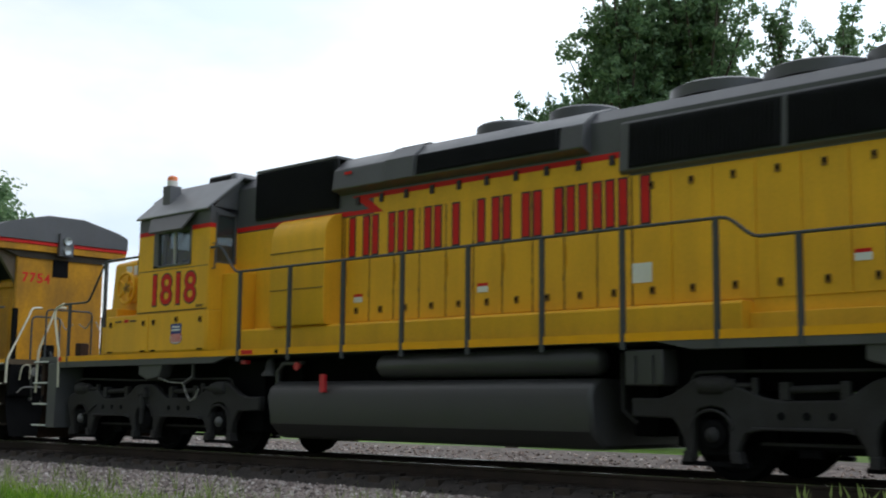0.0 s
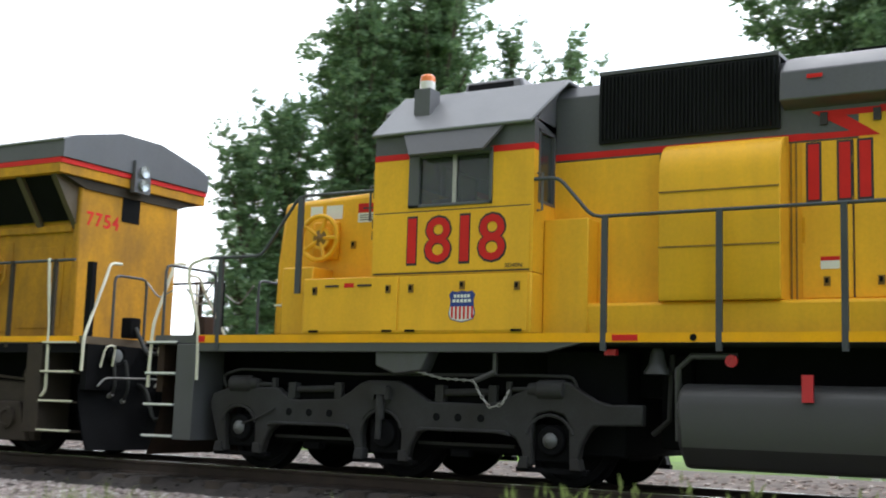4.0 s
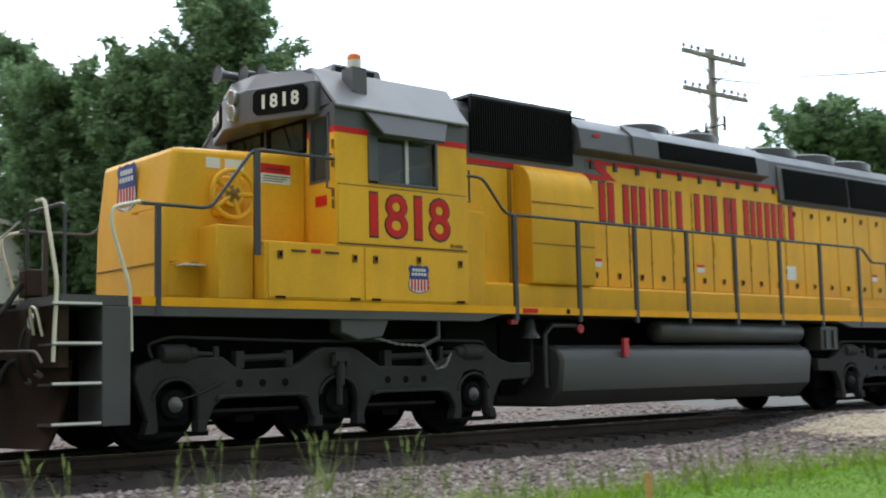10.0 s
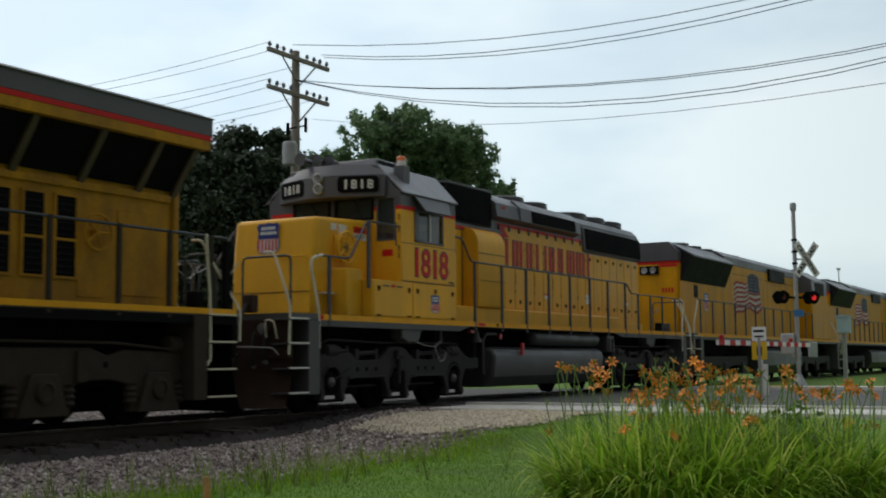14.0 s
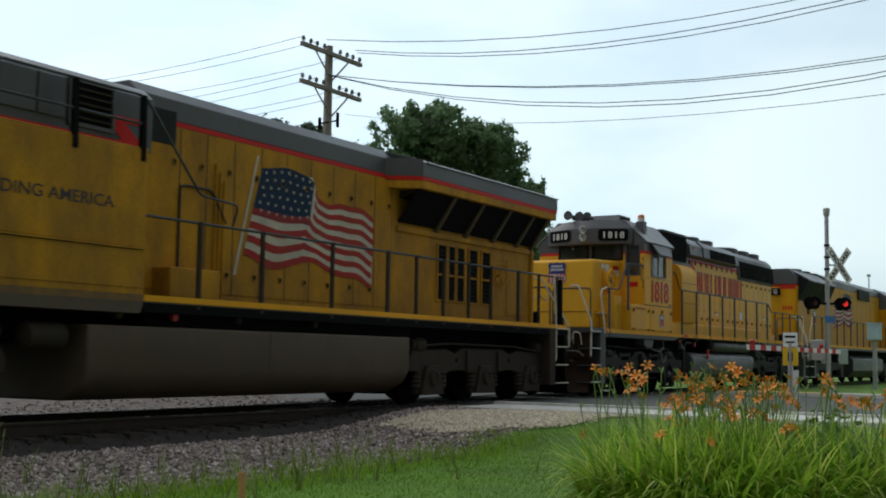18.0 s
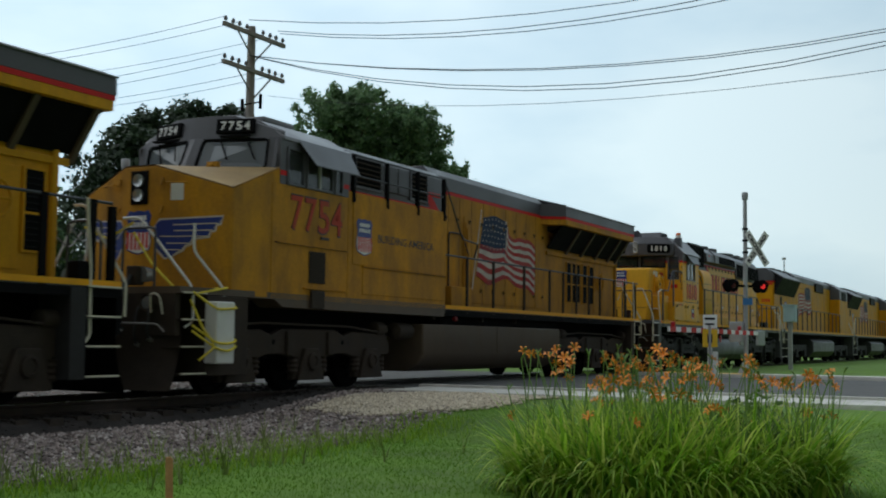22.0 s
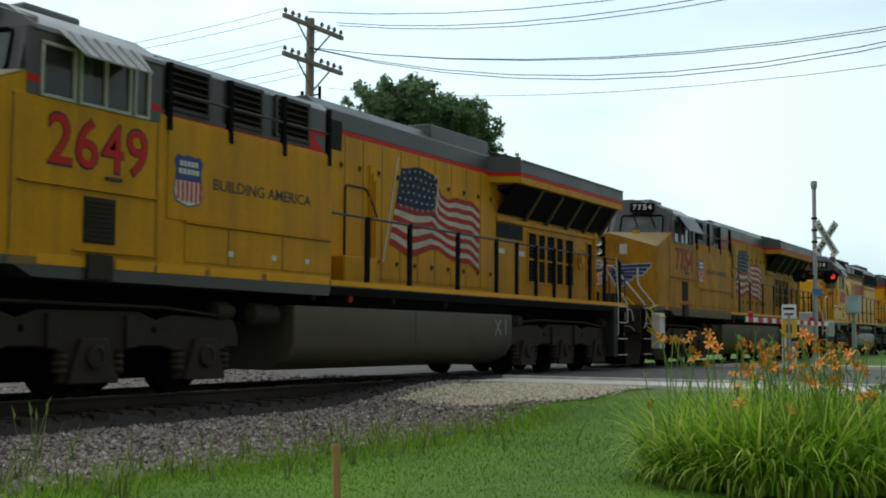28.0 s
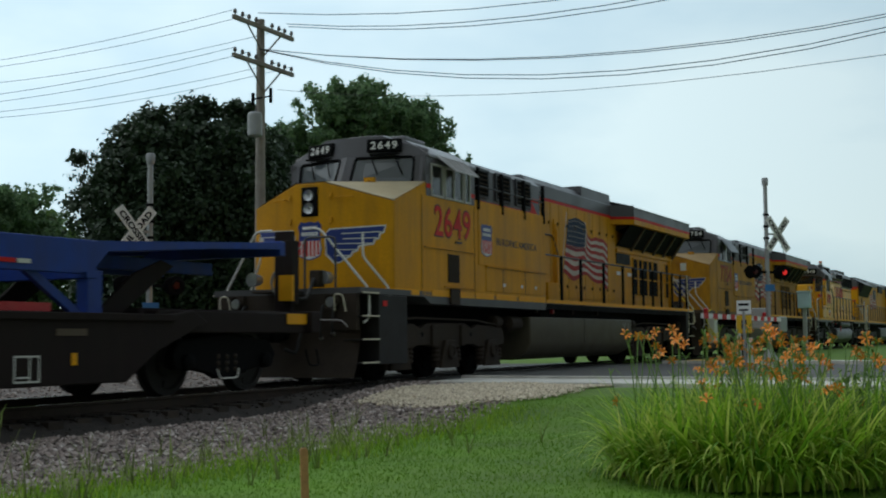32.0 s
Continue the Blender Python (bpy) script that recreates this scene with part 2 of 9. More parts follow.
alum_dull = mat("dull_axle_cap", (0.12, 0.12, 0.12), 0.55, metal=0.3, vary=0.2)
steel = mat("worn_steel", (0.42, 0.4, 0.38), 0.35, metal=0.9, vary=0.15)
rail_steel = mat("rail_side_rust", (0.055, 0.038, 0.03), 0.8, vary=0.3, scale=5, bump=0.3)
rail_top = mat("polished_rail_head", (0.5, 0.48, 0.46), 0.22, metal=1.0, vary=0.1)
amber = mat("amber_lens", (0.9, 0.22, 0.06), 0.25, vary=0.05)
clear_lens = mat("frosted_lens", (0.75, 0.68, 0.66), 0.25, vary=0.05)
red_lens = mat("red_lens", (0.5, 0.02, 0.03), 0.3, vary=0.1)
win_glass = glass("cab_window_glass", (0.34, 0.38, 0.4))
# grey base and low clearness put the sky's reflection into the windshield colour
sky_grey_glass = glass("sky_grey_windshield_glass", (0.16, 0.18, 0.2), 0.18, 0.35)
rusty_plow = mat("rusty_plow_steel", (0.05, 0.028, 0.02), 0.75, spec=0.2, vary=0.3, scale=3, bump=0.2, dirt=(0.025, 0.016, 0.012), dirt_amount=0.6, streak=True)
faded_top = mat("sun_faded_cream_paint", (0.5, 0.43, 0.28), 0.5, spec=0.2, vary=0.12, dirt=(0.3, 0.2, 0.1), dirt_amount=0.4)
faded_top_dirty = mat("dusty_faded_tan_paint", (0.42, 0.3, 0.15), 0.6, spec=0.15, vary=0.15, dirt=(0.2, 0.12, 0.06), dirt_amount=0.5)
lens_glass = mat("headlight_lens", (0.42, 0.43, 0.44), 0.12, metal=0.6, vary=0.05)
cab_dark = mat("cab_interior", (0.025, 0.028, 0.03), 0.8, spec=0.2, vary=0.2)
brown_steel = mat("brown_car_steel", (0.022, 0.015, 0.016), 0.75, spec=0.15, vary=0.25, bump=0.2, dirt=(0.03, 0.024, 0.02), dirt_amount=0.6, streak=True)
chassis_blue = mat("blue_chassis_paint", (0.014, 0.058, 0.35), 0.5, spec=0.3, vary=0.2, dirt=(0.05, 0.045, 0.05), dirt_amount=0.4, streak=True)
chain_steel = mat("chain_steel", (0.3, 0.29, 0.28), 0.5, metal=0.5, vary=0.2)
rubber = mat("hose_rubber", (0.02, 0.02, 0.02), 0.7, vary=0.2)


# ---- mesh building ----
class M:
    """Verts and faces of one mesh in the making."""

    def __init__(self):
        self.v, self.f = [], []

    def add(self, v, f):
        n = len(self.v)
        self.v += [tuple(p) for p in v]
        self.f += [tuple(n + i for i in q) for q in f]
        return self

    def box(self, x0, x1, y0, y1, z0, z1):
        v = [(x, y, z) for x in (x0, x1) for y in (y0, y1) for z in (z0, z1)]
        return self.add(v, [(0, 1, 3, 2), (4, 6, 7, 5), (0, 4, 5, 1), (2, 3, 7, 6), (0, 2, 6, 4), (1, 5, 7, 3)])

    def prism(self, poly, plane, a, b):
        """A polygon in the plane xz, yz or xy, drawn out along the third axis from a to b."""
        n = len(poly)
        put = {"xz": lambda p, d: (p[0], d, p[1]), "yz": lambda p, d: (d, p[0], p[1]), "xy": lambda p, d: (p[0], p[1], d)}[plane]
        v = [put(p, a) for p in poly] + [put(p, b) for p in poly]
        f = [tuple(range(n)), tuple(range(2 * n - 1, n - 1, -1))] + [(i, (i + 1) % n, n + (i + 1) % n, n + i) for i in range(n)]
        return self.add(v, f)

    def tube(self, pts, r, n=8, closed=False):
        pts = [Vector(p) for p in pts]
        k = len(pts)
        v, f = [], []
        up = None
        for i, p in enumerate(pts):
            a = pts[(i - 1) % k] if closed or i else p
            b = pts[(i + 1) % k] if closed or i < k - 1 else p
            d = (b - a).normalized()
            if up is None:
                up = d.orthogonal().normalized()
            up = (up - d * up.dot(d)).normalized()
            side = d.cross(up)
            v += [p + r * (math.cos(2 * math.pi * j / n) * up + math.sin(2 * math.pi * j / n) * side) for j in range(n)]
        for i in range(k if closed else k - 1):
            for j in range(n):
                q = (i + 1) % k
                f.append((i * n + j, i * n + (j + 1) % n, q * n + (j + 1) % n, q * n + j))
        if not closed:
            f += [tuple(range(n - 1, -1, -1)), tuple((k - 1) * n + j for j in range(n))]
        return self.add(v, f)

    def cyl(self, p0, p1, r0, r1=None, n=16):
        r1 = r0 if r1 is None else r1
        p0, p1 = Vector(p0), Vector(p1)
        d = (p1 - p0).normalized()
        u = d.orthogonal().normalized()
        w = d.cross(u)
        v = [p + r * (math.cos(2 * math.pi * j / n) * u + math.sin(2 * math.pi * j / n) * w) for p, r in ((p0, r0), (p1, r1)) for j in range(n)]
        f = [(j, (j + 1) % n, n + (j + 1) % n, n + j) for j in range(n)] + [tuple(range(n - 1, -1, -1)), tuple(range(n, 2 * n))]
        return self.add(v, f)

    def lathe(self, c, axis, prof, n=20):
        """Rings (distance along axis, radius) round the axis through c, closed at both ends."""
        c, d = Vector(c), Vector(axis).normalized()
        u = d.orthogonal().normalized()
        w = d.cross(u)
        v = [c + d * a + r * (math.cos(2 * math.pi * j / n) * u + math.sin(2 * math.pi * j / n) * w) for a, r in prof for j in range(n)]
        f = [(i * n + j, i * n + (j + 1) % n, (i + 1) * n + (j + 1) % n, (i + 1) * n + j) for i in range(len(prof) - 1) for j in range(n)]
        f += [tuple(range(n - 1, -1, -1)), tuple((len(prof) - 1) * n + j for j in range(n))]
        return self.add(v, f)

    def flat(self, poly, plane, d, thick=0.004):
        """A thin plate: polygon at the offset d, standing out by thick towards minus (xz, yz planes)."""
        return self.prism(poly, plane, d - thick, d)


def mesh_of(name, m, bevel=0.0, angle=32, clean=True):
    me = bpy.data.meshes.new(name)
    me.from_pydata(m.v, [], m.f)
    if clean:
        bm = bmesh.new()
        bm.from_mesh(me)
        bmesh.ops.recalc_face_normals(bm, faces=bm.faces)
        bm.to_mesh(me)
        bm.free()
    me.shade_smooth()
    me.set_sharp_from_angle(angle=radians(angle))
    return me


def part(name, m, material, parent=None, label="", bevel=0.0, kind=""):
    ob = new(name, mesh_of(name, m))
    ob.data.materials.append(material)
    if parent:
        ob.parent = parent
    if bevel:
        bv = ob.modifiers.new("bevel", "BEVEL")
        bv.width, bv.segments, bv.limit_method, bv.angle_limit = bevel, 2, "ANGLE", radians(40)
    return tagged(ob, label=label, kind=kind)


def thing(name, label, category, group="", kind="", at=None):
    ob = new(name)
    ob.empty_display_size = 0.2
    if at:
        ob.location = at
    return tagged(ob, label, category, group, kind)


def writing(name, text, size, x, y, z, material, parent, bold=0.0, width=None, depth=0.004, facing=-1, label="", axis="y"):
    """Letters standing on the plane y (or x), read from the side facing points to; x and z are the middle of the line."""
    cu = bpy.data.curves.new(name, "FONT")
    cu.body, cu.size, cu.align_x, cu.align_y, cu.offset, cu.extrude = text, size, "CENTER", "CENTER", bold, depth / 2
    cu.resolution_u = 3
    tmp = bpy.data.objects.new(name, cu)
    scene.collection.objects.link(tmp)
    bpy.context.view_layer.update()
    me = bpy.data.meshes.new_from_object(tmp.evaluated_get(bpy.context.evaluated_depsgraph_get()))
    bpy.data.objects.remove(tmp)
    xs = [v.co.x for v in me.vertices]
    ys = [v.co.y for v in me.vertices]
    kz = size / (max(ys) - min(ys))
    k = width / (max(xs) - min(xs)) if width else kz
    cx, cy = (max(xs) + min(xs)) / 2, (max(ys) + min(ys)) / 2
    for v in me.vertices:
        a, b, c = (v.co.x - cx) * k, (v.co.y - cy) * kz, v.co.z
        v.co = (x - facing * a, y + facing * (c + depth / 2), z + b) if axis == "y" else (x + facing * (c + depth / 2), y + facing * a, z + b)
    me.name = name
    me.materials.clear()
    me.materials.append(material)
    ob = new(name, me)
    ob.parent = parent
    return tagged(ob, label=label)


def numerals(name, text, size, x, y, z, material, parent, pitch, bold=0.0, wide=1.0, axis="y", facing=-1, label=""):
    """One object a figure, evenly set."""
    for i, ch in enumerate(text):
        u = (i - (len(text) - 1) / 2) * pitch
        w = size * (0.2 if ch == "1" else 0.62) * wide + 2 * bold
        if axis == "y":
            writing(name, ch, size, x - facing * u, y, z, material, parent, bold, w, axis=axis, facing=facing, label=label)
        else:
            writing(name, ch, size, x, y + facing * u, z, material, parent, bold, w, axis=axis, facing=facing, label=label)


# ---- parts that several locomotives share ----
def shield(parent, x, y, z, w, h, name="shield_emblem", axis="y"):
    """A plain heraldic shield: blue head, white field with red stripes."""
    def P(pts):
        return [(x + a * w / 2, z + b * h / 2) for a, b in pts] if axis == "y" else [(y + a * w / 2, z + b * h / 2) for a, b in pts]
    whole = [(-0.75, 1), (-0.4, 0.93), (0, 1), (0.4, 0.93), (0.75, 1), (0.98, 0.75), (0.85, 0.4), (0.9, 0), (1, -0.45), (0.85, -0.8), (0.4, -0.93), (0, -1), (-0.4, -0.93), (-0.85, -0.8), (-1, -0.45), (-0.9, 0), (-0.85, 0.4), (-0.98, 0.75)]
    plane, d = ("xz", y) if axis == "y" else ("yz", x)
    s = part(name, M().flat(P(whole), plane, d), blue, parent, "blue shield emblem with red and white stripes")
    part("white_field", M().flat(P([(a * 0.94, min(b, 0.1) * 0.95) for a, b in whole if b <= 0.1] + [(-0.86, 0.1), (0.86, 0.1)][::-1][:0]), plane, d - 0.004), white, s)
    st = M()
    for i in range(6):
        a = -0.78 + i * 0.3
        st.flat(P([(a, -0.8 if abs(a) < 0.6 else -0.72), (a + 0.15, -0.8 if abs(a) < 0.6 else -0.72), (a + 0.15, 0.0), (a, 0.0)]), plane, d - 0.008)
    part("red_stripes", st, red, s)
    hb = M()
    for zz, ww in ((0.66, 0.6), (0.36, 0.68)):
        for k in range(5):
            hb.flat(P([(-ww + k * ww * 0.42, zz - 0.1), (-ww + k * ww * 0.42 + ww * 0.3, zz - 0.1), (-ww + k * ww * 0.42 + ww * 0.3, zz + 0.1), (-ww + k * ww * 0.42, zz + 0.1)]), plane, d - 0.005)
    part("white_bars", hb, white, s, kind="stuff")
    return s


def wave_flag(parent, x0, x1, zt, zb, y):
    """A striped flag in the wind, painted on the hood side: a pole, a dark head field with small stars, curling stripes."""
    w, h = x1 - x0, zt - zb
    n = 36

    def curve(pts, u):
        for (ua, za), (ub, zb_) in zip(pts, pts[1:]):
            if u <= ub:
                q = (u - ua) / (ub - ua)
                return za + (zb_ - za) * q * q * (3 - 2 * q)
        return pts[-1][1]

    over = [(0, 0.03), (0.2, -0.02), (0.4, 0.02), (0.5, 0.2), (0.62, 0.24), (0.78, 0.2), (1, 0.27)]
    under = [(0, 0.82), (0.22, 0.92), (0.42, 0.84), (0.52, 0.8), (0.68, 0.92), (0.8, 0.9), (1, 1.0)]

    def pt(u, v):
        """u along the flag, v down."""
        ta, tb = curve(over, u), curve(under, u)
        d = ta + (tb - ta) * v + 0.018 * math.sin(u * 26) * (u > 0.4)
        return (x0 + w * (0.14 + 0.86 * u) - 0.14 * w * d * (1 - u) + 0.03 * math.sin(v * 6) * u, zt - h * d)
    flag = part("painted_flag", M().flat([pt(i / n, 0) for i in range(n + 1)] + [pt(1 - i / n, 1) for i in range(n + 1)], "xz", y), flag_white, parent, "painted waving flag decal, weathered")
    for k in range(7):
        m = M()
        v0, v1 = 2 * k / 13, (2 * k + 1) / 13
        u0 = 0.46 if k < 3 else 0.0
        top = [pt(u0 + (1 - u0) * i / n, v0) for i in range(n + 1)]
        bot = [pt(u0 + (1 - u0) * i / n, v1) for i in range(n + 1)]
        m.flat(top + bot[::-1], "xz", y - 0.004)
        part("red_stripe", m, flag_red, flag)
    can = part("star_field", M().flat([pt(0.44 * i / 8, 0) for i in range(9)] + [pt(0.44 * (1 - i / 8), 7 / 13) for i in range(9)], "xz", y - 0.004), flag_blue, flag)
    st = M()
    for r in range(6):
        for c in range(7):
            a, b = pt(0.035 + c * 0.06 + (r % 2) * 0.02, 0.05 + r * 0.085)
            q = 0.032
            st.flat([(a + q * (1 if i % 2 == 0 else 0.45) * math.sin(math.pi * i / 5), b + q * (1 if i % 2 == 0 else 0.45) * math.cos(math.pi * i / 5)) for i in range(10)], "xz", y - 0.009)
    part("stars", st, flag_white, can, kind="stuff")
    part("flag_staff", M().flat([(x0 + w * 0.1, zt + 0.12), (x0 + w * 0.112, zt + 0.12), (x0 - w * 0.02, zb - 0.0), (x0 - w * 0.037, zb)], "xz", y - 0.002), flag_white, flag)
    return flag


def wheelset(parent, x, material, r=0.508, tyre_side=0.72):
    ax = M().cyl((0, -1.1, 0), (0, 1.1, 0), 0.09, n=12)
    for s in (-1, 1):
        a, b = s * 0.685, s * 0.82
        ax.lathe((0, 0, 0), (0, 1, 0), [(a - s * 0.02, r + 0.025), (a + s * 0.005, r + 0.025), (a + s * 0.02, r), (b, r - 0.01), (b, r - 0.08), (b - s * 0.04, r - 0.1), (b - s * 0.05, 0.2), (b, 0.17), (b, 0.1)], n=28)
        for k in range(4):      # lightening marks that show the turning
            g = k * math.pi / 2
            ax.cyl((0.3 * math.cos(g), b - s * 0.05, 0.3 * math.sin(g)), (0.3 * math.cos(g), b - s * 0.03, 0.3 * math.sin(g)), 0.05, n=8)
    ob = part("wheelset", ax, material, parent, "dark steel wheels on an axle")
    ob.location = (x, 0, r)
    WHEELS.append((ob, x, r))
    return ob


WHEELS = []


def arc(cx, cz, r, a0, a1, n=8):
    return [(cx + r * math.cos(radians(a0 + (a1 - a0) * i / n)), cz + r * math.sin(radians(a0 + (a1 - a0) * i / n))) for i in range(n + 1)]


def truck_htc(parent, cx, material, nose=-1):
    """Three-axle truck with a wavy cast side frame and slim pedestal legs; nose: the way its short end points to."""
    k = -nose
    up = [(-2.52, 0.77), (-2.48, 0.9), (-2.25, 0.97), (-1.5, 0.99), (-1.34, 0.88), (-1.22, 0.85), (-0.62, 0.87), (-0.46, 0.95), (-0.32, 1.05), (-0.19, 1.09), (0.18, 1.09), (0.3, 1.05), (0.46, 0.95), (0.6, 0.87), (1.24, 0.86), (1.46, 0.89), (1.68, 0.98),
          (1.84, 1.03), (2.12, 1.09), (2.26, 1.11), (2.4, 1.02), (2.56, 0.93), (2.72, 0.885), (3.08, 0.89), (3.08, 0.68), (2.56, 0.665)]
    low = [(2.5, 0.6), (2.42, 0.47), (2.38, 0.24), (2.29, 0.24), (2.28, 0.68), (2.22, 0.77), (2.07, 0.8), (1.92, 0.77), (1.86, 0.68), (1.87, 0.24), (1.78, 0.24), (1.74, 0.4), (1.67, 0.51), (1.56, 0.56), (1.42, 0.565), (0.75, 0.56), (0.6, 0.57), (0.48, 0.53), (0.39, 0.4),
           (0.34, 0.22), (0.25, 0.22), (0.26, 0.5), (0.2, 0.66), (0.1, 0.75), (-0.02, 0.78), (-0.14, 0.75), (-0.24, 0.66), (-0.27, 0.5), (-0.24, 0.22), (-0.33, 0.22), (-0.38, 0.4), (-0.46, 0.52), (-0.58, 0.57), (-0.72, 0.555), (-1.36, 0.55), (-1.5, 0.54), (-1.6, 0.46), (-1.66, 0.33),
           (-1.69, 0.22), (-1.8, 0.22), (-1.8, 0.5), (-1.83, 0.67), (-1.92, 0.74), (-2.05, 0.77), (-2.2, 0.74), (-2.28, 0.66), (-2.24, 0.22), (-2.33, 0.22), (-2.4, 0.42)]
    axles = (-2.05, 0.0, 2.07)
    for s in (-1, 1):
        ys = sorted((s * 1.2, s * 1.32))
        fr = part("truck_side_frame", M().prism([(cx + k * a, z) for a, z in up + low], "xz", *ys), material, parent, "dark grey cast truck side frame", bevel=0.02)
        for a0, a1 in ((-1.5, -0.52), (0.56, 1.52)):        # lower flange between the pedestals
            part("frame_flange", M().prism([(cx + k * (a0 - 0.1), 0.53), (cx + k * (a0 + 0.04), 0.555), (cx + k * (a1 - 0.04), 0.555), (cx + k * (a1 + 0.1), 0.53), (cx + k * (a1 + 0.06), 0.59), (cx + k * (a0 - 0.06), 0.59)], "xz", *sorted((s * 1.3, s * 1.37))), material, fr, bevel=0.012)
        for q in (-1.3, -1.01, -0.72, 0.71, 0.98, 1.26):
            part("lightening_hole", M().cyl((cx + k * q, s * 1.27, 0.705), (cx + k * q, s * 1.325, 0.705), 0.043, n=14), black, fr)
        for i, q in enumerate(axles):
            x = cx + k * q
            bx = M().box(x - 0.2, x + 0.2, *sorted((s * 1.08, s * 1.24)), 0.28, 0.66)
            bx.cyl((x, s * 1.23, 0.5), (x, s * 1.3, 0.5), 0.17, 0.15)
            b = part("journal_box", bx, black, fr, bevel=0.015)
            part("pedestal_arch_lip", M().tube([(x + 0.27 * math.cos(radians(w)), s * 1.325, 0.5 + 0.26 * math.sin(radians(w))) for w in range(15, 166, 15)], 0.018, 6), material, fr)
            if i != 1:
                part("axle_cap", M().lathe((x, s * 1.27, 0.5), (0, s, 0), [(0, 0.085), (0.05, 0.08), (0.08, 0.05), (0.1, 0.02)], 12), alum_dull if nose < 0 else material, b, "worn axle cap")
                part("bolt_ring", M().lathe((x, s * 1.25, 0.5), (0, s, 0), [(0, 0.13), (0.03, 0.13), (0.035, 0.11)], 12), material, b)
            part("pedestal_tie_bar", M().box(x - 0.4, x + 0.4, *sorted((s * 1.18, s * 1.28)), 0.17, 0.22), black, fr)
            for e in (-1, 1):
                part("pedestal_foot", M().prism([(x + e * 0.24, 0.21), (x + e * 0.24, 0.33), (x + e * 0.33, 0.33), (x + e * 0.36, 0.21)], "xz", *sorted((s * 1.2, s * 1.345))), material, fr, bevel=0.008)
        for e, q in ((-1, -2.02), (1, 2.03)):
            x = cx + k * q
            d = -e * k
            part("brake_cylinder", M().lathe((x - d * 0.2, s * 1.27, 1.02), (d, 0, 0), [(0, 0.07), (0.02, 0.105), (0.3, 0.105), (0.33, 0.08), (0.42, 0.07), (0.44, 0.03), (0.62, 0.025)], 16), material, fr)
            part("brake_lever", M().box(x + d * 0.46 - 0.03, x + d * 0.46 + 0.03, *sorted((s * 1.24, s * 1.3)), 0.8, 1.1), material, fr, bevel=0.01)
        for q in (-1.03, 0.98):
            x = cx + k * q
            part("brake_beam", M().box(x - 0.62, x + 0.62, *sorted((s * 0.98, s * 1.06)), 0.36, 0.42), black, fr)
            part("brake_rod", M().box(x - 0.6, x + 0.6, *sorted((s * 1.1, s * 1.15)), 0.4, 0.435), material, fr)
            part("brake_hanger", M().box(x - 0.2, x + 0.04, *sorted((s * 1.0, s * 1.12)), 0.28, 0.36), black, fr, bevel=0.01)
            for e in (-1, 1):
                part("brake_shoe", M().prism([(x + e * 0.5, 0.3), (x + e * 0.6, 0.32), (x + e * 0.52, 0.5), (x + e * 0.56, 0.66), (x + e * 0.46, 0.66), (x + e * 0.43, 0.48)], "xz", *sorted((s * 0.7, s * 0.85))), black, fr)
            part("slack_adjuster", M().box(x - 0.3, x - 0.2, *sorted((s * 1.2, s * 1.31)), 0.87, 1.05).cyl((x - 0.22, s * 1.25, 0.97), (x + 0.36, s * 1.25, 0.99), 0.04, n=10), material, fr)
            part("rod_clevis", M().box(x + 0.34, x + 0.44, *sorted((s * 1.2, s * 1.29)), 0.86, 1.06), material, fr, bevel=0.015)
            part("spring_seat", M().box(x - 0.34, x + 0.34, *sorted((s * 1.05, s * 1.19)), 0.8, 0.97), black, fr, bevel=0.02)
        part("damper", M().cyl((cx - k * 0.02, s * 1.36, 0.44), (cx, s * 1.36, 0.98), 0.035, n=10).cyl((cx, s * 1.36, 0.66), (cx, s * 1.36, 0.98), 0.05, n=10).box(cx - 0.1, cx + 0.1, *sorted((s * 1.3, s * 1.41)), 0.93, 1.03), material, fr, "upright damper")
        part("damper_lug", M().box(cx - 0.13, cx - 0.07, *sorted((s * 1.3, s * 1.4)), 0.88, 1.0).box(cx + 0.07, cx + 0.13, *sorted((s * 1.3, s * 1.4)), 0.88, 1.0), material, fr)
        pipe_rail("sand_pipe", [(cx - k * 2.3, s * 1.28, 0.98), (cx - k * 2.36, s * 1.28, 1.12), (cx - k * 2.1, s * 1.28, 1.2), (cx - k * 0.4, s * 1.25, 1.16), (cx + k * 1.9, s * 1.25, 1.17), (cx + k * 2.3, s * 1.26, 1.16), (cx + k * 2.36, s * 1.26, 1.02)], 0.018, material, fr, n=6)
        pipe_rail("sander_hose", [(cx - k * 2.0, s * 1.32, 0.55), (cx - k * 1.75, s * 1.34, 0.62), (cx - k * 1.5, s * 1.34, 0.74)], 0.012, material, fr, n=5)
    # the second, long box is added to block light between the wheels
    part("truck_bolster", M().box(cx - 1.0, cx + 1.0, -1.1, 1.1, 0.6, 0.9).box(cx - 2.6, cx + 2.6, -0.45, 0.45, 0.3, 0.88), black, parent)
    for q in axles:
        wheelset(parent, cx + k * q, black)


def pipe_rail(name, pts, r, material, parent, label="", n=8):
    """A bent pipe; inner corners are rounded off."""
    out = [Vector(pts[0])]
    for i in range(1, len(pts) - 1):
        a, b, c = (Vector(pts[j]) for j in (i - 1, i, i + 1))
        d = min(0.09, (a - b).length * 0.4, (c - b).length * 0.4)
        p, q = b + (a - b).normalized() * d, b + (c - b).normalized() * d
        out += [p, p * 0.25 + b * 0.5 + q * 0.25, q]
    out.append(Vector(pts[-1]))
    return part(name, M().tube(out, r, n), material, parent, label)


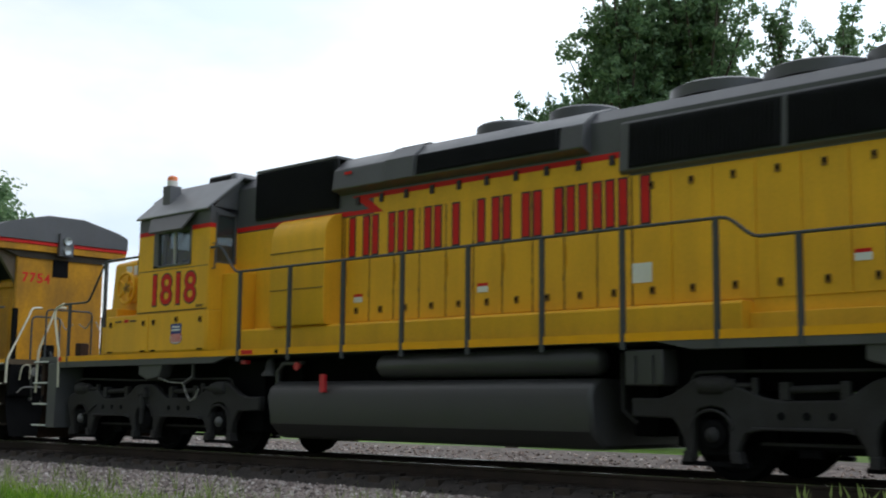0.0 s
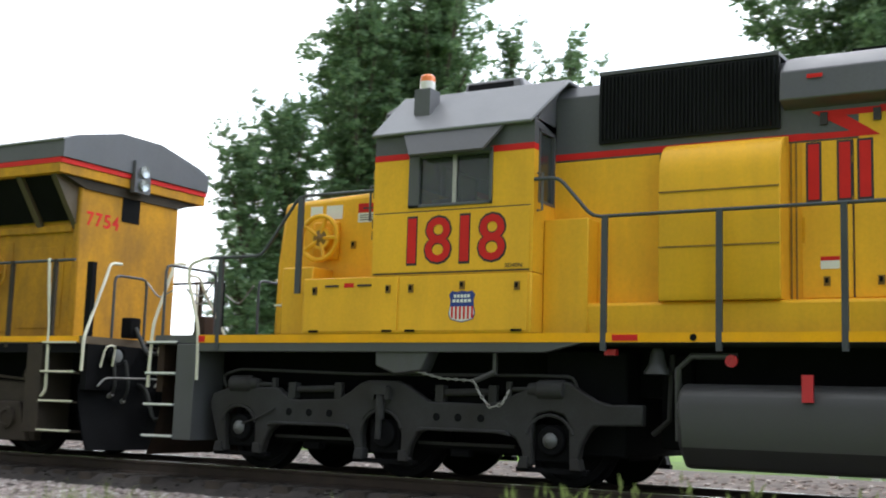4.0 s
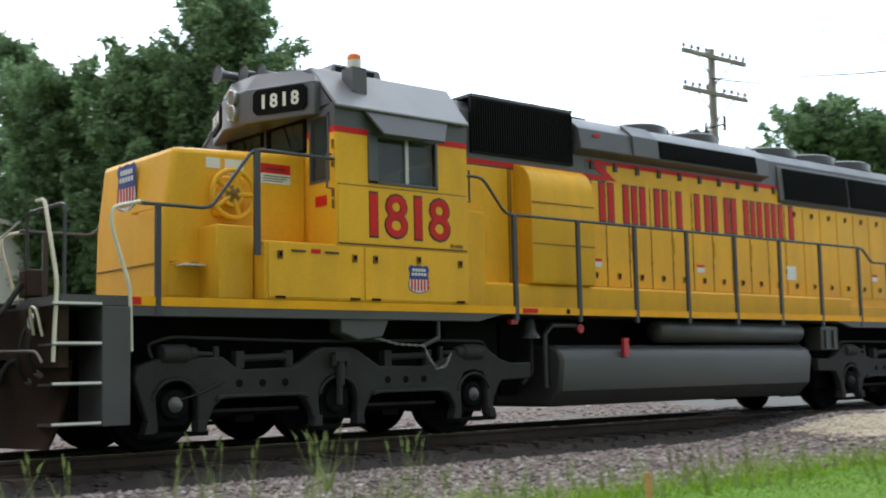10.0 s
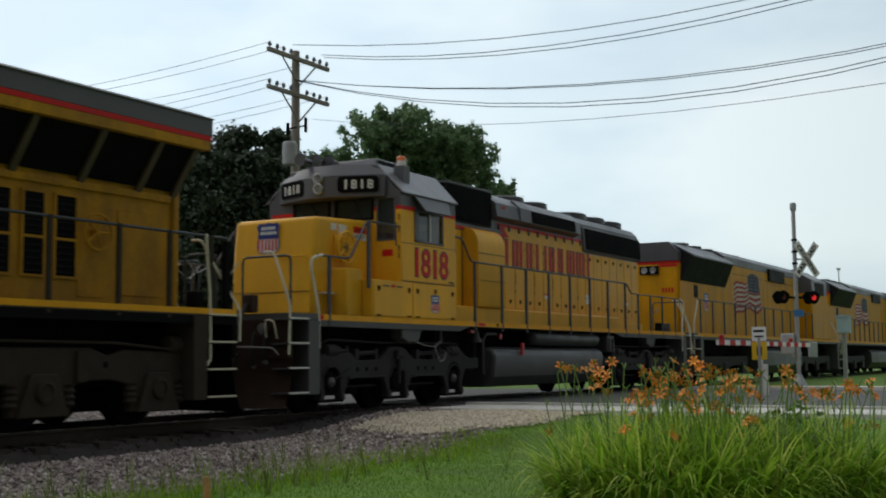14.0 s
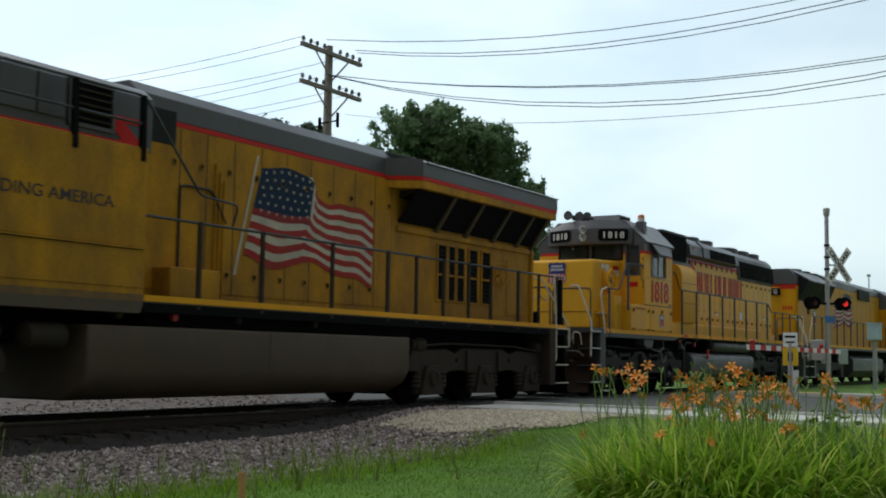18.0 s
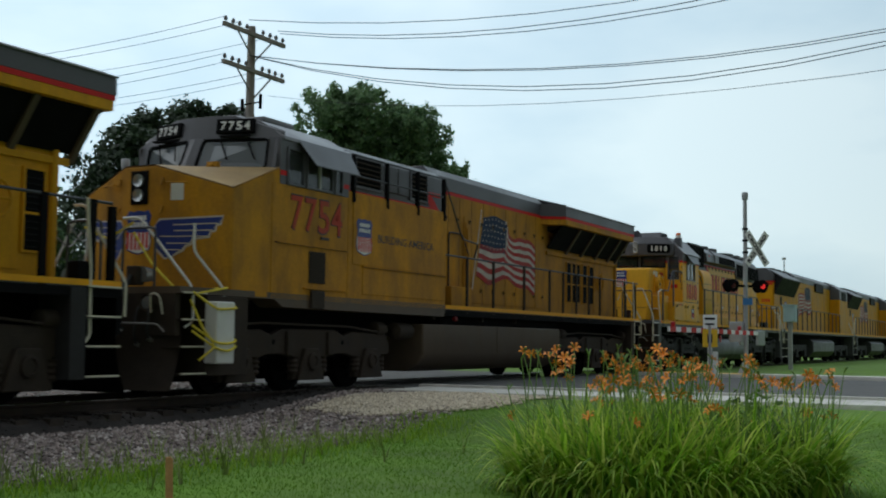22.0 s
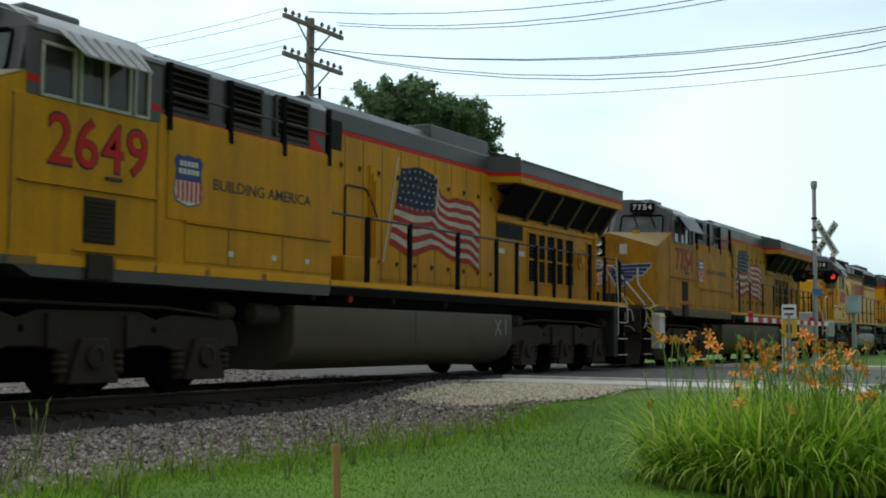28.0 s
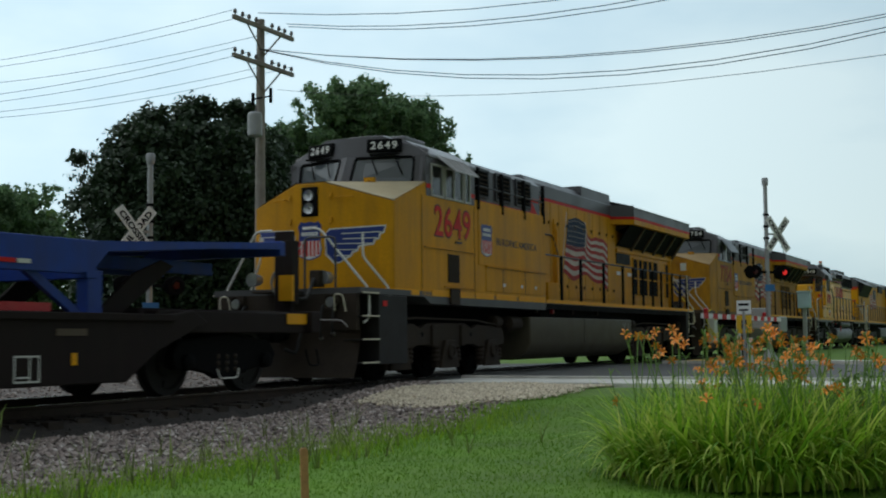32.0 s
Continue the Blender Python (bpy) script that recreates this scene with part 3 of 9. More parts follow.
def slats(m, x0, x1, n, pt):
    """Upright slats between x0 and x1; pt(v) gives (y, z) for v 0 at the foot and 1 at the head."""
    w = (x1 - x0) / n
    (ya, za), (yb, zb) = pt(0), pt(1)
    for i in range(n):
        a = x0 + (i + 0.2) * w
        m.add([(a, ya, za), (a + 0.5 * w, ya, za), (a + 0.5 * w, yb, zb), (a, yb, zb), (a + 0.1 * w, ya - 0.03, za), (a + 0.3 * w, ya - 0.03, za), (a + 0.3 * w, yb - 0.03, zb), (a + 0.1 * w, yb - 0.03, zb)],
              [(4, 5, 6, 7), (0, 4, 7, 3), (5, 1, 2, 6)])
    return m


def latch(parent, x, y, z):
    a = part("latch", M().box(x - 0.03, x + 0.03, y - 0.018, y, z - 0.045, z + 0.045), rust_yellow, parent)
    part("latch_bar", M().box(x - 0.014, x + 0.014, y - 0.032, y - 0.018, z - 0.018, z + 0.03), black, a)


def plow(parent, x, d, material):
    """Snow plow and coupler at the end x; d: the way that end faces."""
    m = M()
    n = 8
    v = []
    for i in range(n + 1):
        a = i / n
        z = 0.12 + 0.85 * a
        bow = 0.22 * (1 - a) ** 2
        for j in range(7):
            yy = -1.4 + 2.8 * j / 6
            v.append((x + d * (0.05 + bow - 0.16 * (abs(yy) / 1.4) ** 2), yy, z))
    f = [(i * 7 + j, i * 7 + j + 1, (i + 1) * 7 + j + 1, (i + 1) * 7 + j) for i in range(n) for j in range(6)]
    k = len(v)
    v2 = [(a - d * 0.03, b, c) for a, b, c in v]
    f2 = [tuple(k + q for q in reversed(ff)) for ff in f]
    m.add(v + v2, f + f2)
    part("snow_plow", m, material, parent, "curved dark steel snow plow", bevel=0)
    part("end_plate", M().box(*sorted((x - d * 0.1, x)), -1.4, 1.4, 0.9, 1.5), material, parent)
    end_gear(parent, x, d, material)
    c = part("coupler", M().box(*sorted((x, x + d * 0.42)), -0.13, 0.13, 0.75, 1.0).box(*sorted((x + d * 0.36, x + d * 0.62)), -0.2, 0.2, 0.7, 1.06), black, parent, bevel=0.03)
    for s in (-1, 1):
        pipe_rail("air_hose", [(x - d * 0.05, s * 0.45, 1.0), (x + d * 0.15, s * 0.45, 0.95), (x + d * 0.3, s * 0.42, 0.5), (x + d * 0.45, s * 0.3, 0.6)], 0.03, rubber, c)


def end_gear(parent, x, d, material):
    """Hoses, lamp, drop step and lever on the end platform."""
    for k, y in enumerate((-1.02, -0.8, 0.78, 1.0)):
        pipe_rail("brake_hose", [(x - d * 0.02, y, 1.32), (x + d * 0.1, y, 1.3), (x + d * (0.15 + 0.03 * (k % 3)), y, 0.98 - 0.05 * (k % 2)), (x + d * 0.05, y + 0.05, 0.86 - 0.08 * (k % 2))], 0.022, rubber, parent, n=6)
        part("hose_coupling", M().cyl((x + d * 0.05, y + 0.05, 0.86 - 0.08 * (k % 2)), (x - d * 0.02, y + 0.06, 0.82 - 0.08 * (k % 2)), 0.032, n=8), chain_steel, parent)
    pipe_rail("uncoupling_lever", [(x + d * 0.12, -1.3, 0.95), (x + d * 0.14, -1.2, 1.06), (x + d * 0.2, -0.3, 1.08), (x + d * 0.3, -0.1, 1.02)], 0.014, chain_steel, parent)
    part("drop_step", M().box(*sorted((x + d * 0.02, x + d * 0.42)), -0.38, 0.38, 1.52, 1.56), material, parent, "tread plate between the units", bevel=0.008)
    for y in (-0.95, 0.95):
        b = part("end_lamp_bracket", M().box(*sorted((x - d * 0.05, x + d * 0.08)), y - 0.15, y + 0.15, 1.34, 1.5), material, parent)
        part("end_lamp", M().lathe((x + d * 0.02, y, 1.36), (d, 0, 0), [(-0.08, 0.08), (0, 0.12), (0.09, 0.12), (0.07, 0.1), (0.06, 0.02)], 14), material, b)
        part("lens", M().lathe((x + d * 0.085, y, 1.36), (d, 0, 0), [(0, 0.095), (0.02, 0.08), (0.025, 0.01)], 14), lens_glass, b)
        pipe_rail("step_handle", [(x + d * 0.1, y * 1.32, 1.2), (x + d * 0.16, y * 1.3, 1.48), (x + d * 0.16, y * 1.12, 1.5), (x + d * 0.1, y * 1.1, 1.22)], 0.014, cream, parent, n=6)
    pipe_rail("safety_chain", [(x, -0.4, 2.42), (x + d * 0.25, -0.4, 2.18), (x + d * 0.5, -0.4, 2.3)], 0.012, chain_steel, parent, n=5)
    pipe_rail("safety_chain", [(x, 0.4, 2.42), (x + d * 0.25, 0.4, 2.15), (x + d * 0.5, 0.4, 2.3)], 0.012, chain_steel, parent, n=5)
    part("jumper_box", M().box(*sorted((x - d * 0.12, x + d * 0.06)), -0.72, -0.52, 1.62, 1.9), material, parent, "jumper cable receptacle", bevel=0.02)
    pipe_rail("jumper_cable", [(x + d * 0.06, -0.62, 1.76), (x + d * 0.3, -0.62, 1.4), (x + d * 0.55, -0.6, 1.42)], 0.03, rubber, parent, n=8)


def steps(parent, x, d, s, material, treads=4, depth=0.62, edge=None, wide=0.28):
    """A stair well at a corner: x the inner wall, d the way the end faces, s the side."""
    ys = sorted((s * 0.95, s * 1.5))
    part("stepwell_panel", M().box(*sorted((x - d * wide, x)), *ys, 0.32, 1.49), material, parent, "grey stairwell side panel", bevel=0.01)
    for i in range(treads):
        z = 0.36 + i * 0.385
        t = part("step_tread", M().box(*sorted((x, x + d * depth)), s * 1.5 if s < 0 else s * 1.15, s * 1.15 if s < 0 else s * 1.5, z - 0.025, z), material, parent)
        part("tread_edge", M().box(*sorted((x + d * 0.01, x + d * depth)), s * 1.515 if s < 0 else s * 1.48, s * 1.48 if s < 0 else s * 1.515, z - 0.012, z + 0.012), edge or white, t, "worn white step edge")


# ---- the six-axle hood locomotive with the short square nose ----
def build_short_nose():
    L = thing("hood_locomotive", "yellow and grey six-axle diesel locomotive with square short nose, rolling", "locomotive", "locomotives of the train")
    W, H = -1.47, -0.94
    part("deck", M().box(-9.75, 9.5, -1.47, 1.47, 1.5, 1.6), frame_grey, L, "grey frame and walkway")
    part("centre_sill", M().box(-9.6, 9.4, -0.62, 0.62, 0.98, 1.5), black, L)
    for s in (-1, 1):
        yy = sorted((s * 1.40, s * 1.47))
        part("side_sill", M().prism([(-9.05, 1.505), (-9.05, 1.40), (-4.35, 1.40), (-3.9, 1.505)], "xz", *yy), frame_grey, L, bevel=0.008)
        part("side_sill", M().prism([(9.3, 1.505), (9.3, 1.40), (4.25, 1.40), (3.75, 1.505)], "xz", *yy), frame_grey, L, bevel=0.008)
        part("body_bracket", M().prism([(-6.45, 1.42), (-5.75, 1.42), (-5.85, 1.2), (-6.2, 1.16), (-6.45, 1.25)], "xz", *sorted((s * 1.2, s * 1.44))), frame_grey, L, bevel=0.02)
        part("body_bracket", M().prism([(6.15, 1.42), (6.85, 1.42), (6.75, 1.2), (6.5, 1.16), (6.15, 1.25)], "xz", *sorted((s * 1.2, s * 1.44))), frame_grey, L, bevel=0.02)
        part("sill_stripe", M().box(-9.05, 9.3, *sorted((s * 1.47, s * 1.476)), 1.505, 1.6), stripe_yellow, L, "yellow sill stripe")
    # nose
    part("short_nose", M().prism([(-8.38, 1.6), (-8.36, 2.5), (-8.27, 3.3), (-6.5, 3.38), (-6.5, 1.6)], "xz", -0.87, 0.87), yellow, L, "yellow square short nose", bevel=0.07)
    part("battery_box", M().prism([(-7.48, 1.6), (-7.48, 2.25), (-4.51, 2.25), (-4.51, 1.6)], "xz", W, -0.8), yellow, L, "yellow battery box below the cab", bevel=0.02)
    part("battery_box", M().box(-7.48, -4.51, 0.8, 1.47, 1.6, 2.25), yellow, L, bevel=0.02)
    for x0, x1 in ((-7.44, -6.16), (-6.13, -4.55)):
        d = part("battery_door", M().box(x0, x1, W - 0.012, W, 1.63, 2.24), yellow, L, bevel=0.005)
        for k in range(2):
            xx = x0 + 0.15 if k == 0 else x1 - 0.12
            latch(d, xx, W - 0.012, 2.1)
            part("hinge", M().box(xx - 0.06, xx + 0.06, W - 0.03, W - 0.012, 1.62, 1.645), black, d)
    latch(L, -5.33, W - 0.012, 2.12)
    for x in (-7.05, -6.6):
        part("grab_slot", M().box(x - 0.09, x + 0.09, W - 0.03, W - 0.012, 2.14, 2.16), outline, L)
    part("warning_label", M().box(-6.88, -6.75, W - 0.016, W - 0.012, 2.13, 2.18), red, L)
    part("warning_label", M().box(-7.15, -6.75, -0.875, -0.87, 3.11, 3.22), red, L, "red and white warning label")
    part("warning_label", M().box(-7.15, -6.75, -0.875, -0.87, 2.99, 3.105), white, L)
    for q in range(3):
        part("label_bar", M().box(-7.12 + 0.0, -6.85 + 0.05 * q, -0.877, -0.875, 3.015 + q * 0.028, 3.025 + q * 0.028), outline, L)
    part("label_bar", M().box(-7.08, -6.82, -0.877, -0.875, 3.15, 3.17), outline, L)
    part("notice_label", M().box(-7.62, -7.38, -0.875, -0.87, 3.05, 3.22), white, L)
    part("notice_label", M().box(-7.86, -7.68, -0.875, -0.87, 3.1, 3.22), white, L)
    # hand brake wheel
    hb = part("hand_brake_wheel", M().tube([(-7.6 + 0.27 * math.cos(a * math.pi / 12), -1.03, 2.8 + 0.27 * math.sin(a * math.pi / 12)) for a in range(24)], 0.03, 8, True), yellow, L, "yellow hand brake wheel")
    sp = M().cyl((-7.6, -0.87, 2.8), (-7.6, -1.02, 2.8), 0.14)
    for k in range(5):
        a = 2 * math.pi * k / 5
        sp.tube([(-7.6, -1.0, 2.8), (-7.6 + 0.27 * math.cos(a), -1.03, 2.8 + 0.27 * math.sin(a))], 0.028, 6)
    part("spokes", sp, yellow, hb)
    part("brake_hub", M().lathe((-7.6, -1.0, 2.8), (0, -1, 0), [(0, 0.1), (0.02, 0.1), (0.03, 0.05), (0.05, 0.02)], 14), rust_yellow, hb)
    part("brake_housing", M().box(-7.78, -7.4, -0.93, -0.865, 2.55, 3.02), yellow, L, bevel=0.03)
    shield(L, -8.335, 0.1, 2.95, 0.5, 0.56, axis="x")
    latch(L, -7.2, -0.87, 2.72)
    part("nose_seam", M().box(-8.385, -8.37, -0.8, 0.8, 2.015, 2.03), rust_yellow, L)
    part("nose_seam", M().box(-8.3, -7.96, -0.876, -0.87, 2.015, 2.03), rust_yellow, L)
    part("nose_grab_iron", M().tube([(-8.34, -0.72, 2.62), (-8.42, -0.72, 2.62), (-8.42, -0.2, 2.62), (-8.34, -0.2, 2.62)], 0.013, 6), yellow, L)
    part("toe_step", M().box(-8.22, -7.97, -1.06, -0.88, 1.98, 2.0), white, L, "worn white toe step")
    part("nose_box", M().box(-7.95, -7.49, -1.27, -0.86, 1.605, 2.42), yellow, L, "yellow box beside the nose", bevel=0.02)
    part("nose_box_handle", M().tube([(-8.3, -0.88, 2.0), (-8.3, -0.95, 2.0), (-8.1, -0.95, 2.02), (-8.1, -0.88, 2.02)], 0.012, 6), yellow, L)
    # cab
    part("cab_side", M().box(-6.53, -4.51, 1.41, 1.47, 2.25, 2.98), yellow, L)
    part("cab_side", M().box(-6.53, -6.05, 1.41, 1.47, 2.98, 3.56).box(-5.05, -4.51, 1.41, 1.47, 2.98, 3.56), yellow, L)
    part("cab_side", M().box(-6.53, -4.51, 1.41, 1.47, 3.56, 3.9), grey, L)
    cs = M().box(-6.53, -4.51, W, W + 0.06, 2.25, 3.02).box(-6.53, -6.02, W, W + 0.06, 3.02, 3.56).box(-5.04, -4.51, W, W + 0.06, 3.02, 3.56)
    part("cab_side", cs, yellow, L, "yellow cab side wall")
    part("cab_side_panel", M().box(-6.5, -4.54, W - 0.01, W, 2.28, 2.95), yellow, L, bevel=0.004)
    part("cab_seam", M().box(-6.5, -4.54, W - 0.005, W, 2.953, 2.963), outline, L)
    part("cab_seam", M().box(-6.5, -4.54, W - 0.006, W, 2.262, 2.276), outline, L)
    for z in (2.72, 2.85, 3.2, 3.42):
        part("cab_hinge", M().cyl((-6.545, W + 0.03, z - 0.05), (-6.545, W + 0.03, z + 0.05), 0.016, n=8), rust_yellow, L)
    part("cab_upper", M().box(-6.53, -4.51, W, W + 0.06, 3.63, 3.92), grey, L)
    for x0, x1 in ((-6.53, -6.02), (-5.04, -4.51)):
        part("red_stripe", M().box(x0, x1, W - 0.003, W + 0.06, 3.56, 3.63), red, L)
    part("red_stripe", M().box(-6.02, -5.04, W + 0.002, W + 0.06, 3.56, 3.63), grey, L)
    # side window
    wf = part("side_window", M().box(-6.06, -5.0, W - 0.02, W + 0.05, 3.0, 3.035).box(-6.06, -5.92, W - 0.02, W + 0.05, 3.0, 3.6).box(-5.04, -5.0, W - 0.02, W + 0.05, 3.0, 3.6).box(-6.06, -5.0, W - 0.02, W + 0.05, 3.57, 3.62), grey, L, "sliding cab side window", bevel=0.006)
    for x0, x1 in ((-5.92, -5.5), (-5.45, -5.04)):
        part("pane", M().box(x0, x1, W + 0.02, W + 0.03, 3.03, 3.58), win_glass, wf)
    part("mullion", M().box(-5.5, -5.45, W - 0.005, W + 0.04, 3.03, 3.58), steel, wf)
    part("sunshade", M().add([(-6.16, W - 0.02, 3.9), (-4.83, W - 0.02, 3.9), (-5.03, W - 0.2, 3.57), (-5.96, W - 0.2, 3.57), (-6.16, W - 0.0, 3.88), (-4.83, W - 0.0, 3.88), (-5.03, W - 0.18, 3.55), (-5.96, W - 0.18, 3.55)],
         [(0, 1, 2, 3), (7, 6, 5, 4), (0, 3, 7, 4), (1, 5, 6, 2), (3, 2, 6, 7), (0, 4, 5, 1)]), grey, L, "grey hinged sunshade over the window")
    for x0, x1 in ((-6.5, -6.15), (-4.82, -4.55)):
        part("drip_rail", M().box(x0, x1, W - 0.03, W, 3.84, 3.87), grey, L)
    # front and rear cab walls with doors
    for x, f in ((-6.53, -1), (-4.51, 1)):
        a, b = sorted((x, x - f * 0.05))
        for ya, yb, za, zb in ((-1.41, -1.36, 2.25, 3.9), (-0.96, 0.96, 2.25, 3.42), (-1.36, -0.96, 2.25, 3.02), (-1.36, -0.96, 3.8, 3.9), (0.96, 1.41, 2.25, 3.9), (-0.96, -0.9, 3.42, 3.9), (0.9, 0.96, 3.42, 3.9)):
            if za < 3.5:
                part("cab_end_wall", M().box(a, b, ya, yb, za, min(zb, 3.56)), yellow, L)
            if zb > 3.6:
                part("cab_end_wall", M().box(a, b, ya, yb, max(za, 3.63), zb), grey, L)
            if zb > 3.6 and za < 3.5:
                part("red_stripe", M().box(a, b, ya, yb, 3.56, 3.63), red, L)
        part("cab_end_top", M().prism([(-0.96, 3.8), (-1.41, 3.9), (-0.95, 4.4), (0.95, 4.4), (1.41, 3.9), (0.96, 3.8)], "yz", a, b), grey, L)
        dw = part("door_window", M().box(a - 0.01, b + 0.01, -1.36, -1.33, 3.02, 3.8).box(a - 0.01, b + 0.01, -0.99, -0.96, 3.02, 3.8).box(a - 0.01, b + 0.01, -1.36, -0.96, 3.0, 3.03).box(a - 0.01, b + 0.01, -1.36, -0.96, 3.77, 3.8), grey, L)
        part("pane", M().box(x - f * 0.03 - 0.004, x - f * 0.03 + 0.004, -1.33, -0.99, 3.03, 3.77), win_glass, dw)
        part("grab_iron", M().tube([(x + f * 0.02, -1.42, 2.9), (x + f * 0.08, -1.42, 2.9), (x + f * 0.08, -1.42, 3.3), (x + f * 0.02, -1.42, 3.3)], 0.014, 6), grey, L)
    for y0, y1 in ((-0.9, -0.05), (0.05, 0.9)):
        w = part("windshield_frame", M().box(-6.56, -6.5, y0, y1, 3.4, 3.44).box(-6.56, -6.5, y0, y1, 3.78, 3.82).box(-6.56, -6.5, y0, y0 + 0.04, 3.4, 3.82).box(-6.56, -6.5, y1 - 0.04, y1, 3.4, 3.82), black, L)
        part("pane", M().box(-6.53, -6.52, y0 + 0.04, y1 - 0.04, 3.44, 3.78), win_glass, w)
        part("wiper", M().tube([(-6.58, (y0 + y1) / 2, 3.8), (-6.6, (y0 + y1) / 2 - 0.18, 3.5)], 0.012, 6), black, w)
    part("cab_post", M().box(-6.53, -6.48, -0.05, 0.05, 3.4, 3.82), grey, L)
    part("notice_label", M().box(-6.54, -6.533, -1.3, -1.08, 2.72, 2.84), red, L)
    part("cab_floor", M().box(-6.48, -4.56, -1.4, 1.4, 2.26, 2.3), cab_dark, L)
    part("control_stand", M().box(-6.1, -5.7, -0.9, -0.3, 2.3, 3.2), cab_dark, L)
    part("seat_back", M().box(-5.0, -4.85, -1.2, -0.7, 2.7, 3.35), cab_dark, L, bevel=0.04)
    # number box over the windshield
    part("headlight_housing", M().prism([(-6.98, -0.26), (-6.98, 0.26), (-6.6, 1.18), (-6.45, 1.18), (-6.45, -1.18), (-6.6, -1.18)], "xy", 3.8, 4.2), grey, L, "grey headlight and number housing", bevel=0.02)
    part("housing_top", M().add([(-6.98, -0.26, 4.2), (-6.98, 0.26, 4.2), (-6.6, 1.18, 4.2), (-6.6, -1.18, 4.2), (-6.84, -0.3, 4.42), (-6.84, 0.3, 4.42), (-6.45, 0.95, 4.42), (-6.45, -0.95, 4.42), (-6.45, 1.18, 4.2), (-6.45, -1.18, 4.2)],
         [(0, 1, 5, 4), (1, 2, 6, 5), (0, 4, 7, 3), (4, 5, 6, 7), (2, 8, 6), (3, 7, 9), (7, 6, 8, 9), (0, 3, 9, 8, 2, 1)]), grey, L)
    for s in (-1, 1):
        turn = Matrix.Translation((-6.785, s * 0.73, 4.03)) @ Matrix.Rotation(s * -math.atan2(0.38, 0.92), 4, "Z")
        nb = part("number_board", M().prism([(-0.33, -0.15), (-0.38, -0.1), (-0.38, 0.1), (-0.33, 0.15), (0.33, 0.15), (0.38, 0.1), (0.38, -0.1), (0.33, -0.15)], "yz", -0.03, -0.005), black, L, "black number board with white numerals")
        nb.matrix_basis = turn
        numerals("figure", "1818", 0.17, -0.03, 0, 0, white, nb, 0.15, bold=0.004, axis="x")
    for z in (3.97, 4.16):
        part("headlight", M().lathe((-6.98, 0, z), (-1, 0, 0), [(0, 0.1), (0.05, 0.105), (0.06, 0.09), (0.045, 0.08), (0.04, 0.02)], 16), lens_glass, L)
    for k, (yy, ln) in enumerate(((0.15, 0.36), (-0.05, 0.2), (-0.2, 0.14))):
        hn = part("horn_trumpet", M().lathe((-6.6 + 0.1 * k, yy + 0.3, 4.56), (-1, 0, 0), [(-0.12, 0.045), (0, 0.05), (ln * 0.7, 0.055), (ln * 0.93, 0.1), (ln, 0.125), (ln - 0.01, 0.11)], 14), grey, L)
    part("horn_bracket", M().box(-6.6, -6.3, 0.0, 0.5, 4.48, 4.53).box(-6.5, -6.43, 0.25, 0.32, 4.38, 4.5), grey, L)
    # cab roof
    part("cab_roof", M().add([(-6.55, -1.55, 3.86), (-4.52, -1.55, 3.86), (-4.36, -0.95, 4.43), (-6.5, -0.95, 4.43), (-6.5, 0.95, 4.43), (-4.36, 0.95, 4.43), (-4.52, 1.55, 3.86), (-6.55, 1.55, 3.86),
                              (-6.55, -1.53, 3.83), (-4.52, -1.53, 3.83), (-4.36, -0.93, 4.39), (-6.5, -0.93, 4.39), (-6.5, 0.93, 4.39), (-4.36, 0.93, 4.39), (-4.52, 1.53, 3.83), (-6.55, 1.53, 3.83)],
                             [(0, 1, 2, 3), (3, 2, 5, 4), (4, 5, 6, 7), (11, 10, 9, 8), (12, 13, 10, 11), (15, 14, 13, 12), (0, 3, 11, 8), (3, 4, 12, 11), (4, 7, 15, 12), (1, 9, 10, 2), (2, 10, 13, 5), (5, 13, 14, 6), (0, 8, 9, 1), (7, 6, 14, 15)]), grey_light, L, "light grey sloped cab roof", bevel=0.015)
    ac = part("roof_air_conditioner", M().prism([(-5.95, 4.43), (-5.88, 4.66), (-5.15, 4.66), (-5.08, 4.43)], "xz", -0.55, 0.55), grey_light, L, "grey roof air conditioner", bevel=0.03)
    part("vent", M().box(-5.85, -5.25, -0.56, -0.55, 4.5, 4.62), grille_black, ac)
    bc = part("beacon_base", M().prism([(-6.14, 4.12), (-6.14, 4.42), (-5.93, 4.42), (-5.93, 4.06)], "xz", -1.3, -1.08), grey, L, "roof beacon on a grey bracket")
    part("beacon_lens", M().lathe((-6.035, -1.19, 4.42), (0, 0, 1), [(0, 0.09), (0.1, 0.09)], 16), clear_lens, bc)
    part("beacon_cap", M().lathe((-6.035, -1.19, 4.52), (0, 0, 1), [(0, 0.088), (0.06, 0.085), (0.085, 0.06), (0.09, 0.02)], 16), amber, bc, "orange beacon dome")
    # lettering on the cab
    numerals("figure_outline", "1818", 0.55, -5.49, W - 0.01, 2.63, outline, L, 0.335, bold=0.013, wide=0.98)
    numerals("cab_figure", "1818", 0.5, -5.49, W - 0.015, 2.63, red, L, 0.335, bold=0.005, wide=1.0, label="red cab figure")
    writing("model_mark", "SD40N", 0.045, -4.72, W - 0.011, 2.32, outline, L, width=0.2)
    shield(L, -5.33, W - 0.012, 1.89, 0.33, 0.34)
    # long hood
    part("hood_core", M().prism([(H, 1.6), (H, 3.5), (0.94, 3.5), (0.94, 1.6)], "yz", -4.51, 6.92), yellow, L, "yellow long hood")
